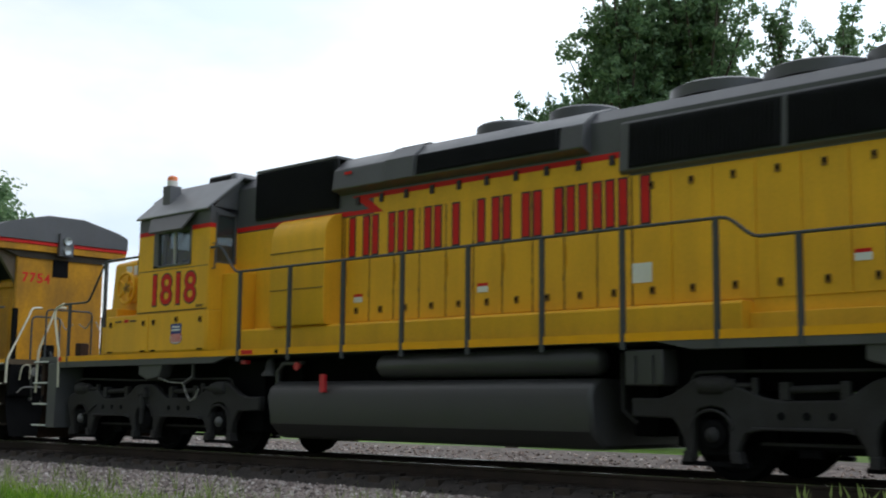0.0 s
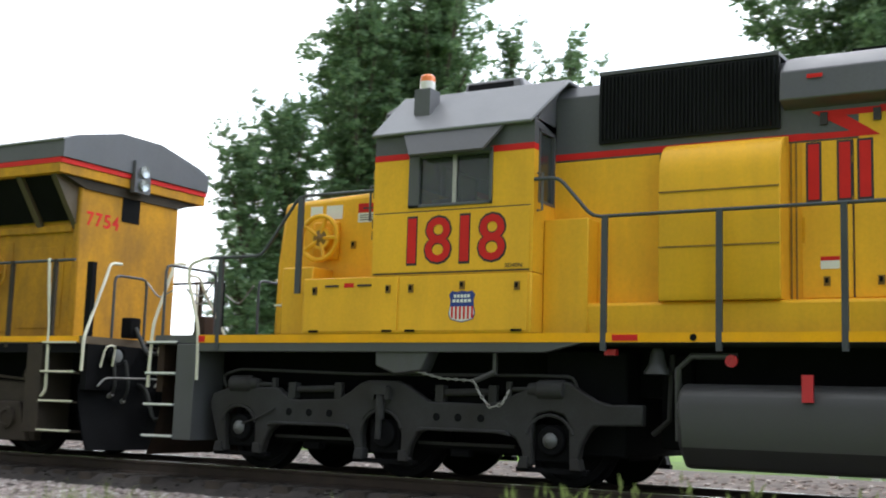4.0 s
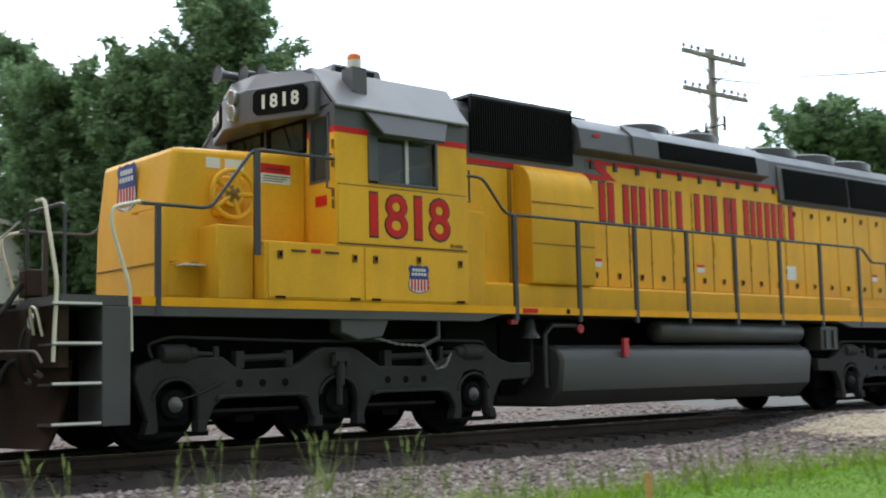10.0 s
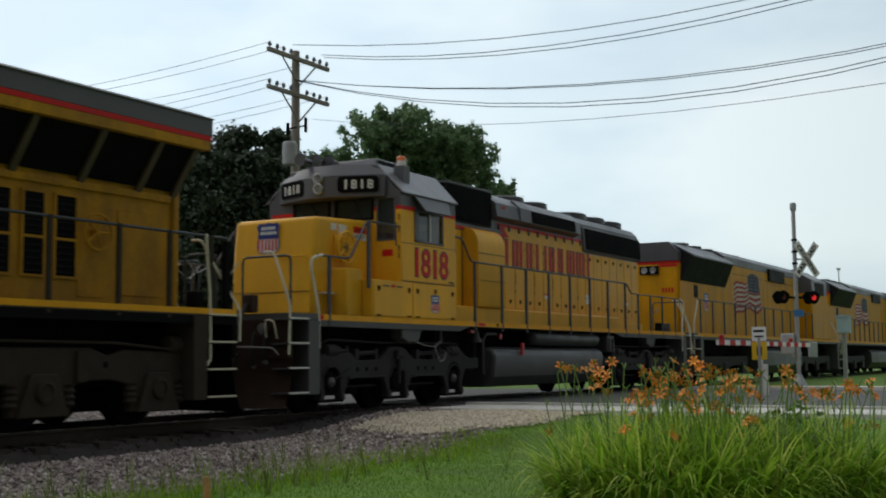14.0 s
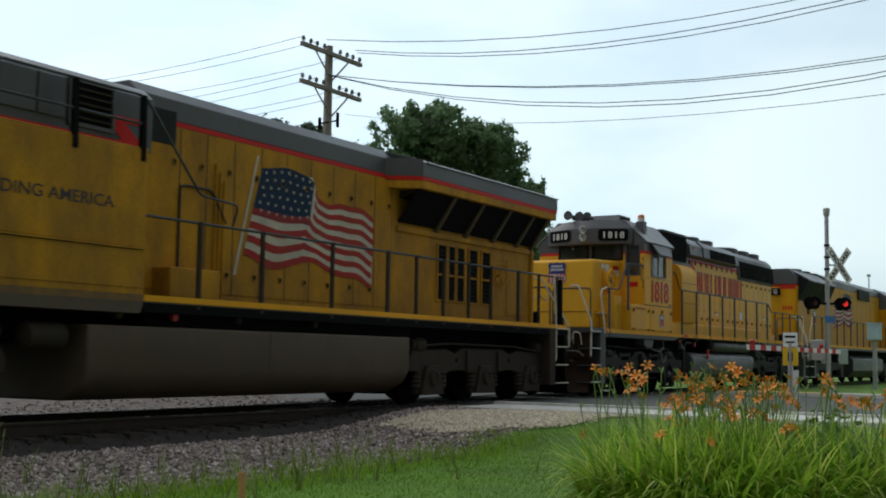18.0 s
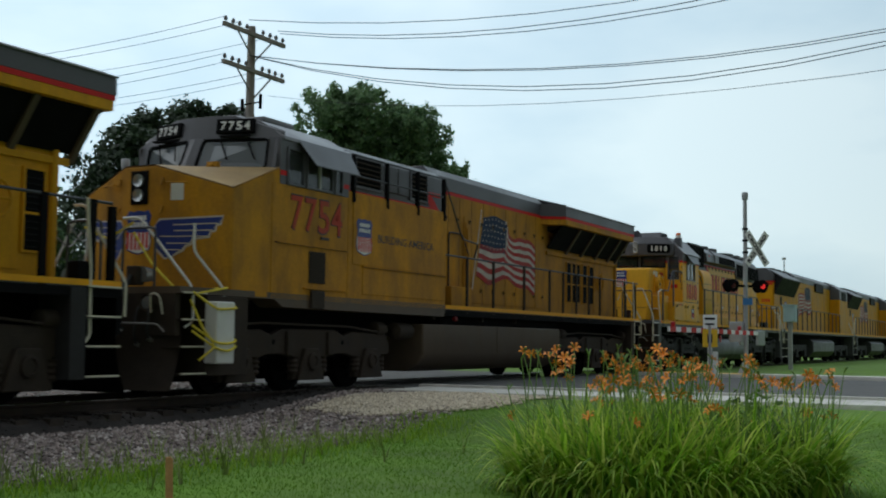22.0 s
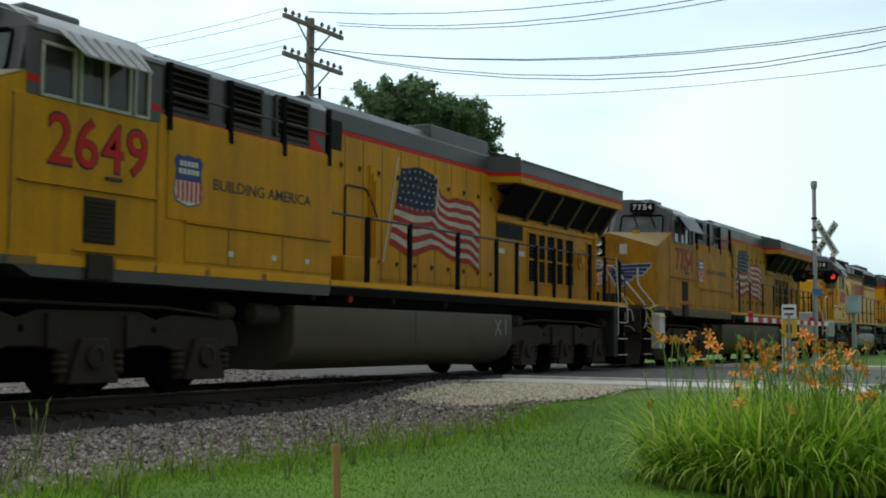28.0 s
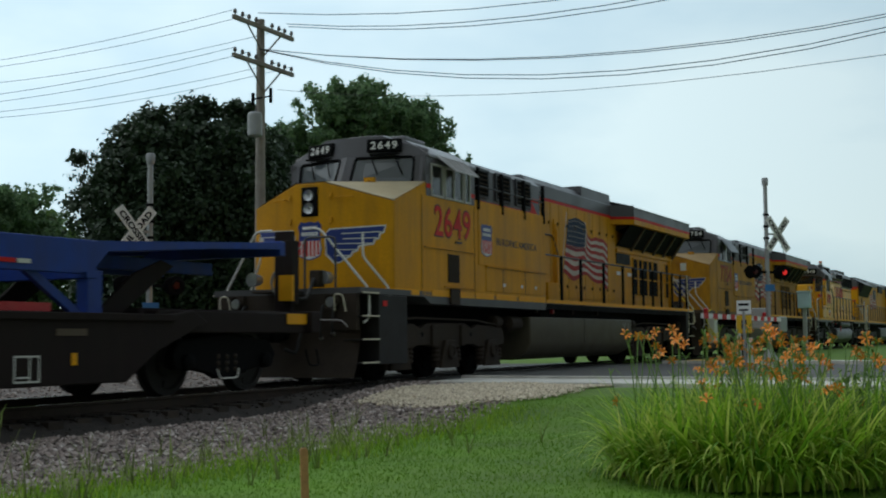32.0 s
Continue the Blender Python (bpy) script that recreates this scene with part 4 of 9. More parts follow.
    part("hood_top", M().prism([(H, 3.5), (H, 4.22), (-0.78, 4.38), (-0.5, 4.44), (0.5, 4.44), (0.78, 4.38), (0.94, 4.22), (0.94, 3.5)], "yz", -4.51, 6.92), grey, L, "grey hood roof", bevel=0.01)
    part("hood_ledge", M().prism([(-1.18, 1.6), (-1.2, 1.9), (-1.17, 1.93), (H, 1.93), (H, 1.6)], "yz", -4.51, 4.7), yellow, L, bevel=0.01)
    part("hood_ledge", M().box(4.7, 6.92, -1.05, H, 1.6, 1.8), yellow, L, bevel=0.01)
    part("equipment_box", M().box(-4.505, -3.99, -1.21, H, 1.605, 2.83), yellow, L, bevel=0.015)
    part("hood_red_stripe", M().box(-4.51, -1.76, H - 0.006, H, 3.52, 3.59), red, L)
    part("grey_band", M().box(-4.51, -1.76, H - 0.004, H, 3.59, 3.66), grey, L)
    part("red_bolt", M().flat([(-1.78, 3.52), (-1.1, 3.52), (-1.42, 3.74), (-1.0, 3.74), (-1.0, 3.8), (-1.75, 3.8), (-1.38, 3.58), (-1.78, 3.58)], "xz", H - 0.003), red, L, "red lightning stripe")
    part("grey_band", M().flat([(-1.76, 3.59), (-1.45, 3.59), (-1.76, 3.79)], "xz", H), grey, L)
    part("upper_hood_side", M().box(-1.3, 3.1, H - 0.004, H, 3.5, 3.74), yellow, L)
    part("hood_red_stripe", M().box(-1.1, 3.1, H - 0.008, H, 3.74, 3.81), red, L)
    # inertial filter grille
    gr = part("filter_grille", M().box(-3.98, -2.05, H - 0.05, H, 3.66, 4.4), grille_black, L, "black slatted air intake grille")
    part("slats", slats(M(), -3.96, -2.07, 44, lambda v: (H - 0.052, 3.69 + 0.69 * v)), grille_black, gr, kind="stuff")
    part("grille_lip", M().box(-3.98, -2.05, -1.0, -0.4, 4.41, 4.45), grey, gr)
    # blower duct
    du = [(-1.25, 1.93), (-1.28, 2.0), (-1.28, 3.2)] + [(-1.0 - 0.28 * math.cos(a * math.pi / 12), 3.2 + 0.36 * math.sin(a * math.pi / 12)) for a in range(1, 6)] + [(H, 3.58), (H, 1.93)]
    bd = part("blower_duct", M().prism(du, "yz", -3.2, -1.97), yellow, L, "yellow blower duct with rounded top", bevel=0.012)
    part("duct_seam", M().box(-3.19, -1.98, -1.292, -1.28, 2.46, 2.475).box(-3.19, -1.98, -1.292, -1.28, 3.02, 3.035), rust_yellow, bd)
    # dynamic brake blister
    fl = [(H, 3.84), (-1.12, 3.9), (-1.08, 4.2), (-0.86, 4.38), (-0.5, 4.5), (0.5, 4.5), (0.86, 4.38), (1.08, 4.2), (1.12, 3.9), (0.94, 3.84)]
    part("brake_blister", M().prism(fl, "yz", -2.02, 2.55), grey, L, "grey dynamic brake housing", bevel=0.015)
    bg = part("blister_grille", M().add([(-0.28, -1.125, 3.92), (2.2, -1.125, 3.92), (2.2, -1.09, 4.2), (-0.28, -1.09, 4.2), (-0.28, -1.1, 3.92), (2.2, -1.1, 3.92), (2.2, -1.07, 4.2), (-0.28, -1.07, 4.2)], [(0, 1, 2, 3), (7, 6, 5, 4), (0, 4, 5, 1), (3, 2, 6, 7), (0, 3, 7, 4), (1, 5, 6, 2)]), grille_black, L)
    part("slats", slats(M(), -0.26, 2.18, 46, lambda v: (-1.127 + 0.035 * v, 3.94 + 0.25 * v)), grille_black, bg, kind="stuff")
    part("warning_label", M().box(-1.75, -1.6, -1.118, -1.112, 4.1, 4.14), red, L)
    for x in (0.5, 1.8):
        part("brake_fan", M().lathe((x, 0, 4.5), (0, 0, 1), [(0, 0.5), (0.13, 0.5), (0.16, 0.46), (0.12, 0.1)], 28), grey, L)
    part("blister_hatch", M().prism([(-1.14, 3.9), (-1.12, 4.2), (-0.9, 4.4), (-0.88, 4.36), (-1.05, 4.18), (-1.08, 3.9)], "yz", -0.9, -0.32), grey, L, bevel=0.008)
    part("exhaust_duct", M().box(-1.5, -0.9, -0.2, 0.2, 4.5, 4.62), black, L)
    # radiator section
    rs = [(H, 3.52), (-1.0, 3.56), (-0.96, 4.14), (-0.8, 4.34), (-0.45, 4.46), (0.45, 4.46), (0.8, 4.34), (0.96, 4.14), (1.0, 3.56), (0.94, 3.52)]
    part("radiator_housing", M().prism(rs, "yz", 3.0, 6.98), grey, L, "grey radiator housing", bevel=0.01)
    for x0, x1 in ((3.14, 5.1), (5.18, 6.94)):
        g = part("radiator_grille", M().add([(x0, -1.015, 3.58), (x1, -1.015, 3.58), (x1, -0.985, 4.12), (x0, -0.985, 4.12), (x0, -0.98, 3.58), (x1, -0.98, 3.58), (x1, -0.95, 4.12), (x0, -0.95, 4.12)], [(0, 1, 2, 3), (7, 6, 5, 4), (0, 4, 5, 1), (3, 2, 6, 7), (0, 3, 7, 4), (1, 5, 6, 2)]), grille_black, L, "black radiator grille")
        part("slats", slats(M(), x0 + 0.02, x1 - 0.02, 34, lambda v: (-1.018 + 0.03 * v, 3.6 + 0.5 * v)), grille_black, g, kind="stuff")
    for x in (3.87, 5.12, 6.35):
        part("radiator_fan", M().lathe((x, 0, 4.44), (0, 0, 1), [(0, 0.66), (0.14, 0.66), (0.17, 0.6), (0.12, 0.1)], 28), grey, L, "round roof fan housing")
    # hood doors
    for k in range(1, 11):
        x = -1.86 + k * 0.5
        part("door_gap", M().box(x - 0.006, x + 0.006, H - 0.006, H, 1.96, 3.49), outline, L)
        for z in (2.35, 2.9, 3.3):
            part("door_hinge", M().cyl((x, H - 0.016, z - 0.035), (x, H - 0.016, z + 0.035), 0.011, n=6), rust_yellow, L)
    for x in (-3.3, -3.26, -1.95, -1.9):
        part("duct_joint", M().box(x - 0.008, x + 0.008, H - 0.012, H, 1.94, 3.5), rust_yellow, L)
    for k in range(10):
        x = -1.86 + k * 0.5
        d = part("hood_door", M().box(x + 0.012, x + 0.488, H - 0.014, H, 1.96, 3.49), yellow, L, bevel=0.004)
        latch(d, x + 0.25, H - 0.014, 2.12)
        part("door_clip", M().box(x + 0.2, x + 0.27, H - 0.03, H - 0.008, 3.66, 3.78), outline, d)
        if k % 2 == 0:
            part("door_strap", M().box(x + 0.02, x + 0.045, H - 0.024, H - 0.014, 2.5, 2.75), yellow_worn, d)
    for k in range(7):
        x = 3.16 + k * 0.535
        d = part("hood_door", M().box(x + 0.012, x + 0.523, H - 0.014, H, 1.96, 3.47), yellow, L, bevel=0.004)
        latch(d, x + 0.27, H - 0.014, 2.12)
        latch(d, x + 0.27, H - 0.014, 3.35)
    for x, z in ((-1.58, 2.26), (0.81, 2.27), (5.95, 2.3)):
        part("warning_label", M().box(x - 0.09, x + 0.09, H - 0.02, H - 0.014, z - 0.02, z + 0.06), white, L, "small white and red label")
        part("warning_label", M().box(x - 0.09, x + 0.09, H - 0.021, H - 0.014, z + 0.06, z + 0.1), red, L)
    part("notice_label", M().box(3.15, 3.42, H - 0.02, H - 0.014, 2.22, 2.45), white, L)
    # name along the hood, as plain upright bars
    x = -1.78
    for w in (0.4, 0.44, 0.1, 0.44, 0.44, 0.0, 0.36, 0.42, 0.44, 0.1, 0.32, 0.1, 0.42):
        if w == 0.0:
            x += 0.26
            continue
        st = 0.105
        z0, z1 = 2.92, 3.47
        for mtl, g, dy in ((outline, 0.022, 0.018), (red, 0.0, 0.022)):
            m = M()
            if w < 0.2:
                m.box(x - g, x + w + g, H - dy, H - 0.014, z0 - g, z1 + g)
            else:
                m.box(x - g, x + st + g, H - dy, H - 0.014, z0 - g, z1 + g).box(x + w - st - g, x + w + g, H - dy, H - 0.014, z0 - g, z1 + g)
            part("name_bar" if mtl is red else "name_bar_outline", m, mtl, L)
        x += w + 0.085
    # rear end of the hood
    part("hood_end", M().box(6.92, 7.0, -0.9, 0.9, 1.6, 3.5), yellow, L, bevel=0.02)
    part("hood_end_top", M().prism([(-0.9, 3.5), (-0.9, 4.2), (-0.5, 4.42), (0.5, 4.42), (0.9, 4.2), (0.9, 3.5)], "yz", 6.92, 7.0), grey, L)
    for z in (3.8, 4.0):
        part("headlight", M().lathe((7.0, 0, z), (1, 0, 0), [(0, 0.1), (0.05, 0.1), (0.04, 0.02)], 14), lens_glass, L)
    # handrails
    for s in (-1, 1):
        y = s * 1.45
        pipe_rail("side_handrail", [(-4.53, y, 3.23), (-4.23, y, 3.23), (-3.84, y, 2.79), (4.7, y, 2.79), (5.0, y, 2.55), (9.0, y, 2.55)], 0.02, rail_grey, L, "grey pipe handrail")
        pipe_rail("nose_handrail", [(-6.5, y, 3.24), (-7.6, y, 3.24), (-8.13, y, 2.55), (-9.05, y, 2.55)], 0.02, rail_grey, L)
        for x, z in ((-3.7, 2.79), (-2.51, 2.79), (-1.34, 2.79), (-0.17, 2.79), (1.01, 2.79), (2.2, 2.79), (3.36, 2.79), (4.56, 2.79), (5.51, 2.55), (6.45, 2.55), (7.4, 2.55), (8.5, 2.55), (-8.74, 2.55)):
            part("handrail_post", M().box(x - 0.03, x + 0.03, y - 0.03, y + 0.01, 1.42, z), rail_grey, L)
        part("handrail_post", M().box(-7.6, -7.53, y - 0.03, y + 0.01, 2.08, 3.24), rail_grey, L)
        for x, d in ((-9.05, -1), (9.05, 1)):
            e = s * 1.47
            pipe_rail("corner_grab_rail", [(x - d * 0.11, e, 2.56), (x + d * 0.2, e, 2.48), (x + d * 0.2, e, 2.29), (x, e, 1.69), (x - d * 0.02, e, 1.05)], 0.021, cream, L, "cream white corner grab rail")
            pipe_rail("corner_grab_rail", [(x + d * 0.75, s * 0.95, 2.56), (x + d * 0.75, s * 1.14, 2.56), (x + d * 0.75, e, 1.73), (x + d * 0.78, e, 0.95)], 0.021, cream, L)
            steps(L, x + d * 0.3, d, s, frame_grey, depth=0.5, wide=0.3)
    for x in (-9.7, 9.45):
        pipe_rail("end_handrail", [(x, -1.4, 1.6), (x, -1.4, 2.5), (x, -0.45, 2.5), (x, -0.45, 1.6)], 0.019, rail_grey, L)
        pipe_rail("end_handrail", [(x, 1.4, 1.6), (x, 1.4, 2.5), (x, 0.45, 2.5), (x, 0.45, 1.6)], 0.019, rail_grey, L)
    part("end_mark", M().box(-9.03, -8.93, W - 0.012, W - 0.006, 1.515, 1.59), red, L)
    part("sill_label", M().box(-3.6, -3.33, W - 0.014, W - 0.006, 1.52, 1.58), red, L)
    part("sill_socket", M().cyl((-2.76, W - 0.012, 1.55), (-2.76, W - 0.004, 1.55), 0.035), black, L)
    plow(L, -9.75, -1, rusty_plow)
    plow(L, 9.5, 1, black)
    # tanks and gear under the frame
    tk = [(-1.22, 0.29), (-1.44, 0.5), (-1.5, 0.9), (-1.44, 1.04), (-1.3, 1.11), (1.3, 1.11), (1.44, 1.04), (1.5, 0.9), (1.44, 0.5), (1.22, 0.29)]
    t = part("fuel_tank", M().prism(tk, "yz", -2.93, 2.93), tank_grey, L, "dark grey fuel tank below the frame", bevel=0.05)
    for d in (-1, 1):
        # added black box that blocks the bright gap at the tank end
        part("equipment_rack", M().box(*sorted((d * 3.02, d * 3.34)), -0.75, 0.75, 0.45, 1.42), black, L, bevel=0.02)
        part("drain_pipe", M().tube([(d * 3.1, -1.1, 1.4), (d * 3.12, -1.12, 0.75), (d * 3.3, -1.1, 0.6)], 0.03, 8), truck_grey, L)
    part("filler", M().box(-1.72, -1.62, -1.53, -1.48, 0.95, 1.2), red_lens, t)
    for s in (-1, 1):
        part("air_reservoir", M().lathe((-0.76, s * 1.24, 1.31), (1, 0, 0), [(0, 0.06), (0.04, 0.14), (0.1, 0.17), (3.62, 0.17), (3.7, 0.12), (3.73, 0.05)], 20), tank_grey, L, "long grey air reservoir")
        part("equipment_locker", M().box(3.35, 3.85, *sorted((s * 1.1, s * 1.42)), 1.02, 1.42), tank_grey, L, bevel=0.02)
        for x in (3.45, 3.68):
            part("locker_rib", M().box(x, x + 0.05, *sorted((s * 1.42, s * 1.45)), 1.05, 1.35), tank_grey, L)
        part("filler_pipe", M().tube([(-2.98, s * 1.25, 0.55), (-2.99, s * 1.25, 1.25), (-2.85, s * 1.25, 1.38), (-2.4, s * 1.25, 1.38)], 0.035, 8), tank_grey, L)
        part("emergency_cutoff", M().lathe((-2.42, s * 1.3, 1.33), (0, s, 0), [(0, 0.03), (0.06, 0.065), (0.08, 0.06)], 12), red_lens, L, "red fuel cutoff knob")
        part("valve_knob", M().box(-3.72, -3.6, *sorted((s * 1.3, s * 1.38)), 1.38, 1.44), red_lens, L)
    part("bell", M().lathe((-3.22, -1.2, 1.46), (0, 0, -1), [(0, 0.05), (0.06, 0.075), (0.16, 0.09), (0.24, 0.14), (0.26, 0.14)], 16), tank_grey, L, "grey bell under the walkway")
    lever = part("brake_lever", M().box(-4.98, -4.94, -1.4, -1.36, 1.2, 1.42).tube([(-4.95, -1.38, 1.2), (-5.2, -1.38, 1.1)], 0.03, 8), tank_grey, L)
    ch = M()
    pts = [(-6.05, 1.22), (-5.6, 1.12), (-5.2, 1.1), (-5.12, 0.95), (-5.0, 0.82), (-4.86, 0.86), (-4.78, 1.0)]
    i = 0
    for (xa, za), (xb, zb) in zip(pts, pts[1:]):
        n = max(2, int(math.hypot(xb - xa, zb - za) / 0.05))
        for q in range(n):
            u = (q + 0.5) / n
            x, z = xa + (xb - xa) * u, za + (zb - za) * u
            dx, dz = (xb - xa) / n * 0.72, (zb - za) / n * 0.72
            o = (0, 0.018, 0) if i % 2 else (-dz * 0.35, 0, dx * 0.35)
            ch.tube([(x - dx, -1.4, z - dz), (x + o[0], -1.4 + o[1], z + o[2]), (x + dx, -1.4, z + dz), (x - o[0], -1.4 - o[1], z - o[2])], 0.007, 5, True)
            i += 1
    part("brake_chain", ch, chain_steel, L, "slack hand brake chain")
    # added black boxes hide the lit ground behind, between trucks and tank
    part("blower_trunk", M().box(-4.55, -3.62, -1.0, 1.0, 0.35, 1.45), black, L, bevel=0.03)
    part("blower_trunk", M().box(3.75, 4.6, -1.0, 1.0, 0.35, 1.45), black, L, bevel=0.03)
    truck_htc(L, -6.41, truck_grey, -1)
    truck_htc(L, 6.45, truck_grey, 1)
    return L


# ---- the wide-nosed locomotives with the overhanging radiator ----
def truck_ge(parent, cx, material, spacing=1.98):
    for s in (-1, 1):
        ys = sorted((s * 1.14, s * 1.26))
        top = [(-2.72, 0.8), (-2.6, 0.98), (-1.4, 1.02), (-1.1, 0.94), (-0.8, 1.04), (0.8, 1.04), (1.1, 0.94), (1.4, 1.02), (2.6, 0.98), (2.72, 0.8)]
        low = [(2.72, 0.62), (2.42, 0.6), (2.46, 0.2), (1.5, 0.2), (1.5, 0.55), (1.2, 0.62), (0.8, 0.62), (0.45, 0.56), (0.48, 0.2), (-0.48, 0.2), (-0.45, 0.56), (-0.8, 0.62), (-1.2, 0.62), (-1.5, 0.55), (-1.5, 0.2), (-2.46, 0.2), (-2.42, 0.6), (-2.72, 0.62)]
        fr = part("truck_side_frame", M().prism([(cx + a, z) for a, z in top + low], "xz", *ys), material, parent, "brown grimy cast truck side frame", bevel=0.02)
        for i in (-1, 0, 1):
            x = cx + i * spacing
            b = part("journal_box", M().prism([(x - 0.4, 0.19), (x - 0.3, 0.45), (x - 0.2, 0.72), (x + 0.2, 0.72), (x + 0.3, 0.45), (x + 0.4, 0.19)], "xz", *sorted((s * 1.26, s * 1.33))), material, fr, bevel=0.02)
            part("axle_cap", M().lathe((x, s * 1.33, 0.5), (0, s, 0), [(0, 0.15), (0.04, 0.145), (0.05, 0.1), (0.03, 0.09), (0.03, 0.02)], 16), material, b)
            for e in (-1, 1):
                part("coil_spring", M().lathe((x + e * 0.45, s * 1.22, 0.3), (0, 0, 1), [(q * 0.04, 0.1 if q % 2 else 0.075) for q in range(8)], 12), material, fr)
        for e in (-1, 1):
            x = cx + e * 1.05
            part("cable_hole", M().cyl((x, s * 1.25, 0.82), (x, s * 1.265, 0.82), 0.045, n=12), black, fr)
            part("brake_cylinder", M().lathe((cx + e * 2.2, s * 1.2, 1.08), (e, 0, 0), [(0, 0.08), (0.03, 0.13), (0.3, 0.13), (0.33, 0.1), (0.42, 0.09)], 16), material, fr)
            part("beam_clamp", M().box(cx + e * 0.62 - 0.09, cx + e * 0.62 + 0.09, *sorted((s * 1.25, s * 1.31)), 0.6, 1.0), material, fr, bevel=0.015)
        part("brake_pipe", M().tube([(cx - 2.5, s * 1.3, 1.06), (cx - 1.4, s * 1.3, 1.12), (cx + 1.2, s * 1.3, 1.1), (cx + 2.5, s * 1.28, 1.0)], 0.02, 6), material, fr)
    part("truck_bolster", M().box(cx - 2.5, cx + 2.5, -1.0, 1.0, 0.55, 0.95), black, parent)
    # added black box that stops bright ground showing through the truck
    part("motor_casing", M().box(cx - 2.7, cx + 2.7, -0.6, 0.6, 0.2, 0.55), black, parent)
    for i in (-1, 0, 1):
        wheelset(parent, cx + i * spacing, black)


def build_wide_nose(number, paint, tank, humped, clean, label):
    L = thing("wide_nose_locomotive", label, "locomotive", "locomotives of the train")
    W, H = -1.47, -0.92
    U = -1.22
    sill = frame_grey if clean else tank_brown
    part("deck", M().box(-10.6, 10.6, -1.47, 1.47, 1.5, 1.6), sill, L, "walkway deck and frame")
    part("centre_sill", M().box(-10.5, 10.5, -0.7, 0.7, 0.95, 1.5), black, L)
    for s in (-1, 1):
        part("sill_stripe", M().box(-2.3, 10.5, *sorted((s * 1.47, s * 1.478)), 1.52, 1.6), stripe_yellow, L, "yellow sill stripe")
        part("side_sill", M().box(-2.3, 10.5, *sorted((s * 1.42, s * 1.47)), 1.38, 1.52), black, L)
        part("under_gear", M().box(-2.0, 4.5, *sorted((s * 0.7, s * 1.2)), 1.2, 1.5), black, L)
    # full-width body behind the cab
    for a, b in ((W, -0.9), (0.9, 1.47)):
        part("body_side", M().box(-6.1, -2.3, a, b, 1.5, 3.48), paint, L, "full width body side behind the cab", bevel=0.012)
        part("lower_cab_side", M().box(-8.4, -6.105, a, b, 1.5, 3.36), paint, L, "lower cab side", bevel=0.012)
    part("body_sill", M().prism([(-8.3, 1.5), (-8.05, 1.38), (-2.35, 1.36), (-2.3, 1.5)], "xz", W, -1.0), sill, L)
    if clean:
        for x0, x1 in ((-8.0, -7.25), (-6.8, -6.15), (-6.1, -5.2), (-5.1, -4.0), (-3.9, -2.35)):
            part("sill_stripe", M().box(x0, x1, W - 0.006, W, 1.52, 1.64), stripe_yellow, L)
    part("jacking_pad", M().box(-7.28, -6.88, W - 0.05, W, 1.38, 1.68), truck_brown, L, bevel=0.015)
    part("body_panel", M().box(-5.95, -2.36, W - 0.014, W, 2.2, 3.44), paint, L, bevel=0.006)
    part("body_panel", M().box(-5.6, -2.36, W - 0.012, W, 1.68, 2.16), paint, L, bevel=0.006)
    part("panel_seam", M().box(-5.6, -2.36, W - 0.022, W - 0.0, 2.165, 2.185), outline, L)
    part("panel_seam", M().box(-8.3, -6.12, W - 0.016, W, 2.4, 2.42), outline, L)
    part("louvre_door", M().box(-7.33, -6.83, W - 0.012, W, 1.8, 2.33), truck_brown, L, "dark louvred side door")
    for k in range(9):
        part("louvre_slat", M().box(-7.3, -6.86, W - 0.026, W - 0.012, 1.83 + k * 0.055, 1.845 + k * 0.055), truck_brown, L)
    part("grab_slot", M().box(-7.0, -6.75, W - 0.03, W, 2.55, 2.59), outline, L)
    if clean:
        part("notice_label", M().box(-4.75, -4.65, W - 0.02, W - 0.014, 1.8, 1.87), white, L)
        part("notice_label", M().box(-3.8, -3.7, W - 0.02, W - 0.014, 1.8, 1.87), white, L)
        part("notice_label", M().box(-3.0, -2.9, W - 0.02, W - 0.014, 1.8, 1.87), white, L)
    # cab number, emblem and words
    numerals("figure_outline", number, 0.61, -7.1, W - 0.002, 2.93, outline, L, 0.405, bold=0.012, wide=0.93)
    numerals("cab_figure", number, 0.56, -7.1, W - 0.007, 2.93, red if clean else red_faded, L, 0.405, bold=0.004, wide=0.95, label="red cab figure")
    shield(L, -5.57, W - 0.015, 2.7, 0.56, 0.66)
    writing("slogan", "BUILDING AMERICA", 0.15, -3.98, W - 0.015, 2.72, outline, L, bold=0.001, width=2.2, label="dark painted slogan")
    # upper part of the body behind the cab
    part("upper_body", M().prism([(U, 3.48), (U, 4.2), (-1.05, 4.34), (-0.6, 4.46), (0.6, 4.46), (1.05, 4.34), (1.22, 4.2), (1.22, 3.48)], "yz", -6.1, -2.0), grey, L, "grey upper body", bevel=0.015)
    part("red_stripe", M().box(-6.1, -2.3, U - 0.006, U, 3.49, 3.56), red, L)
    part("red_bolt", M().flat([(-3.0, 3.5), (-2.1, 3.5), (-2.5, 3.8), (-2.1, 3.8), (-2.1, 3.88), (-2.9, 3.88), (-2.55, 3.58)], "xz", U - 0.004), red, L)
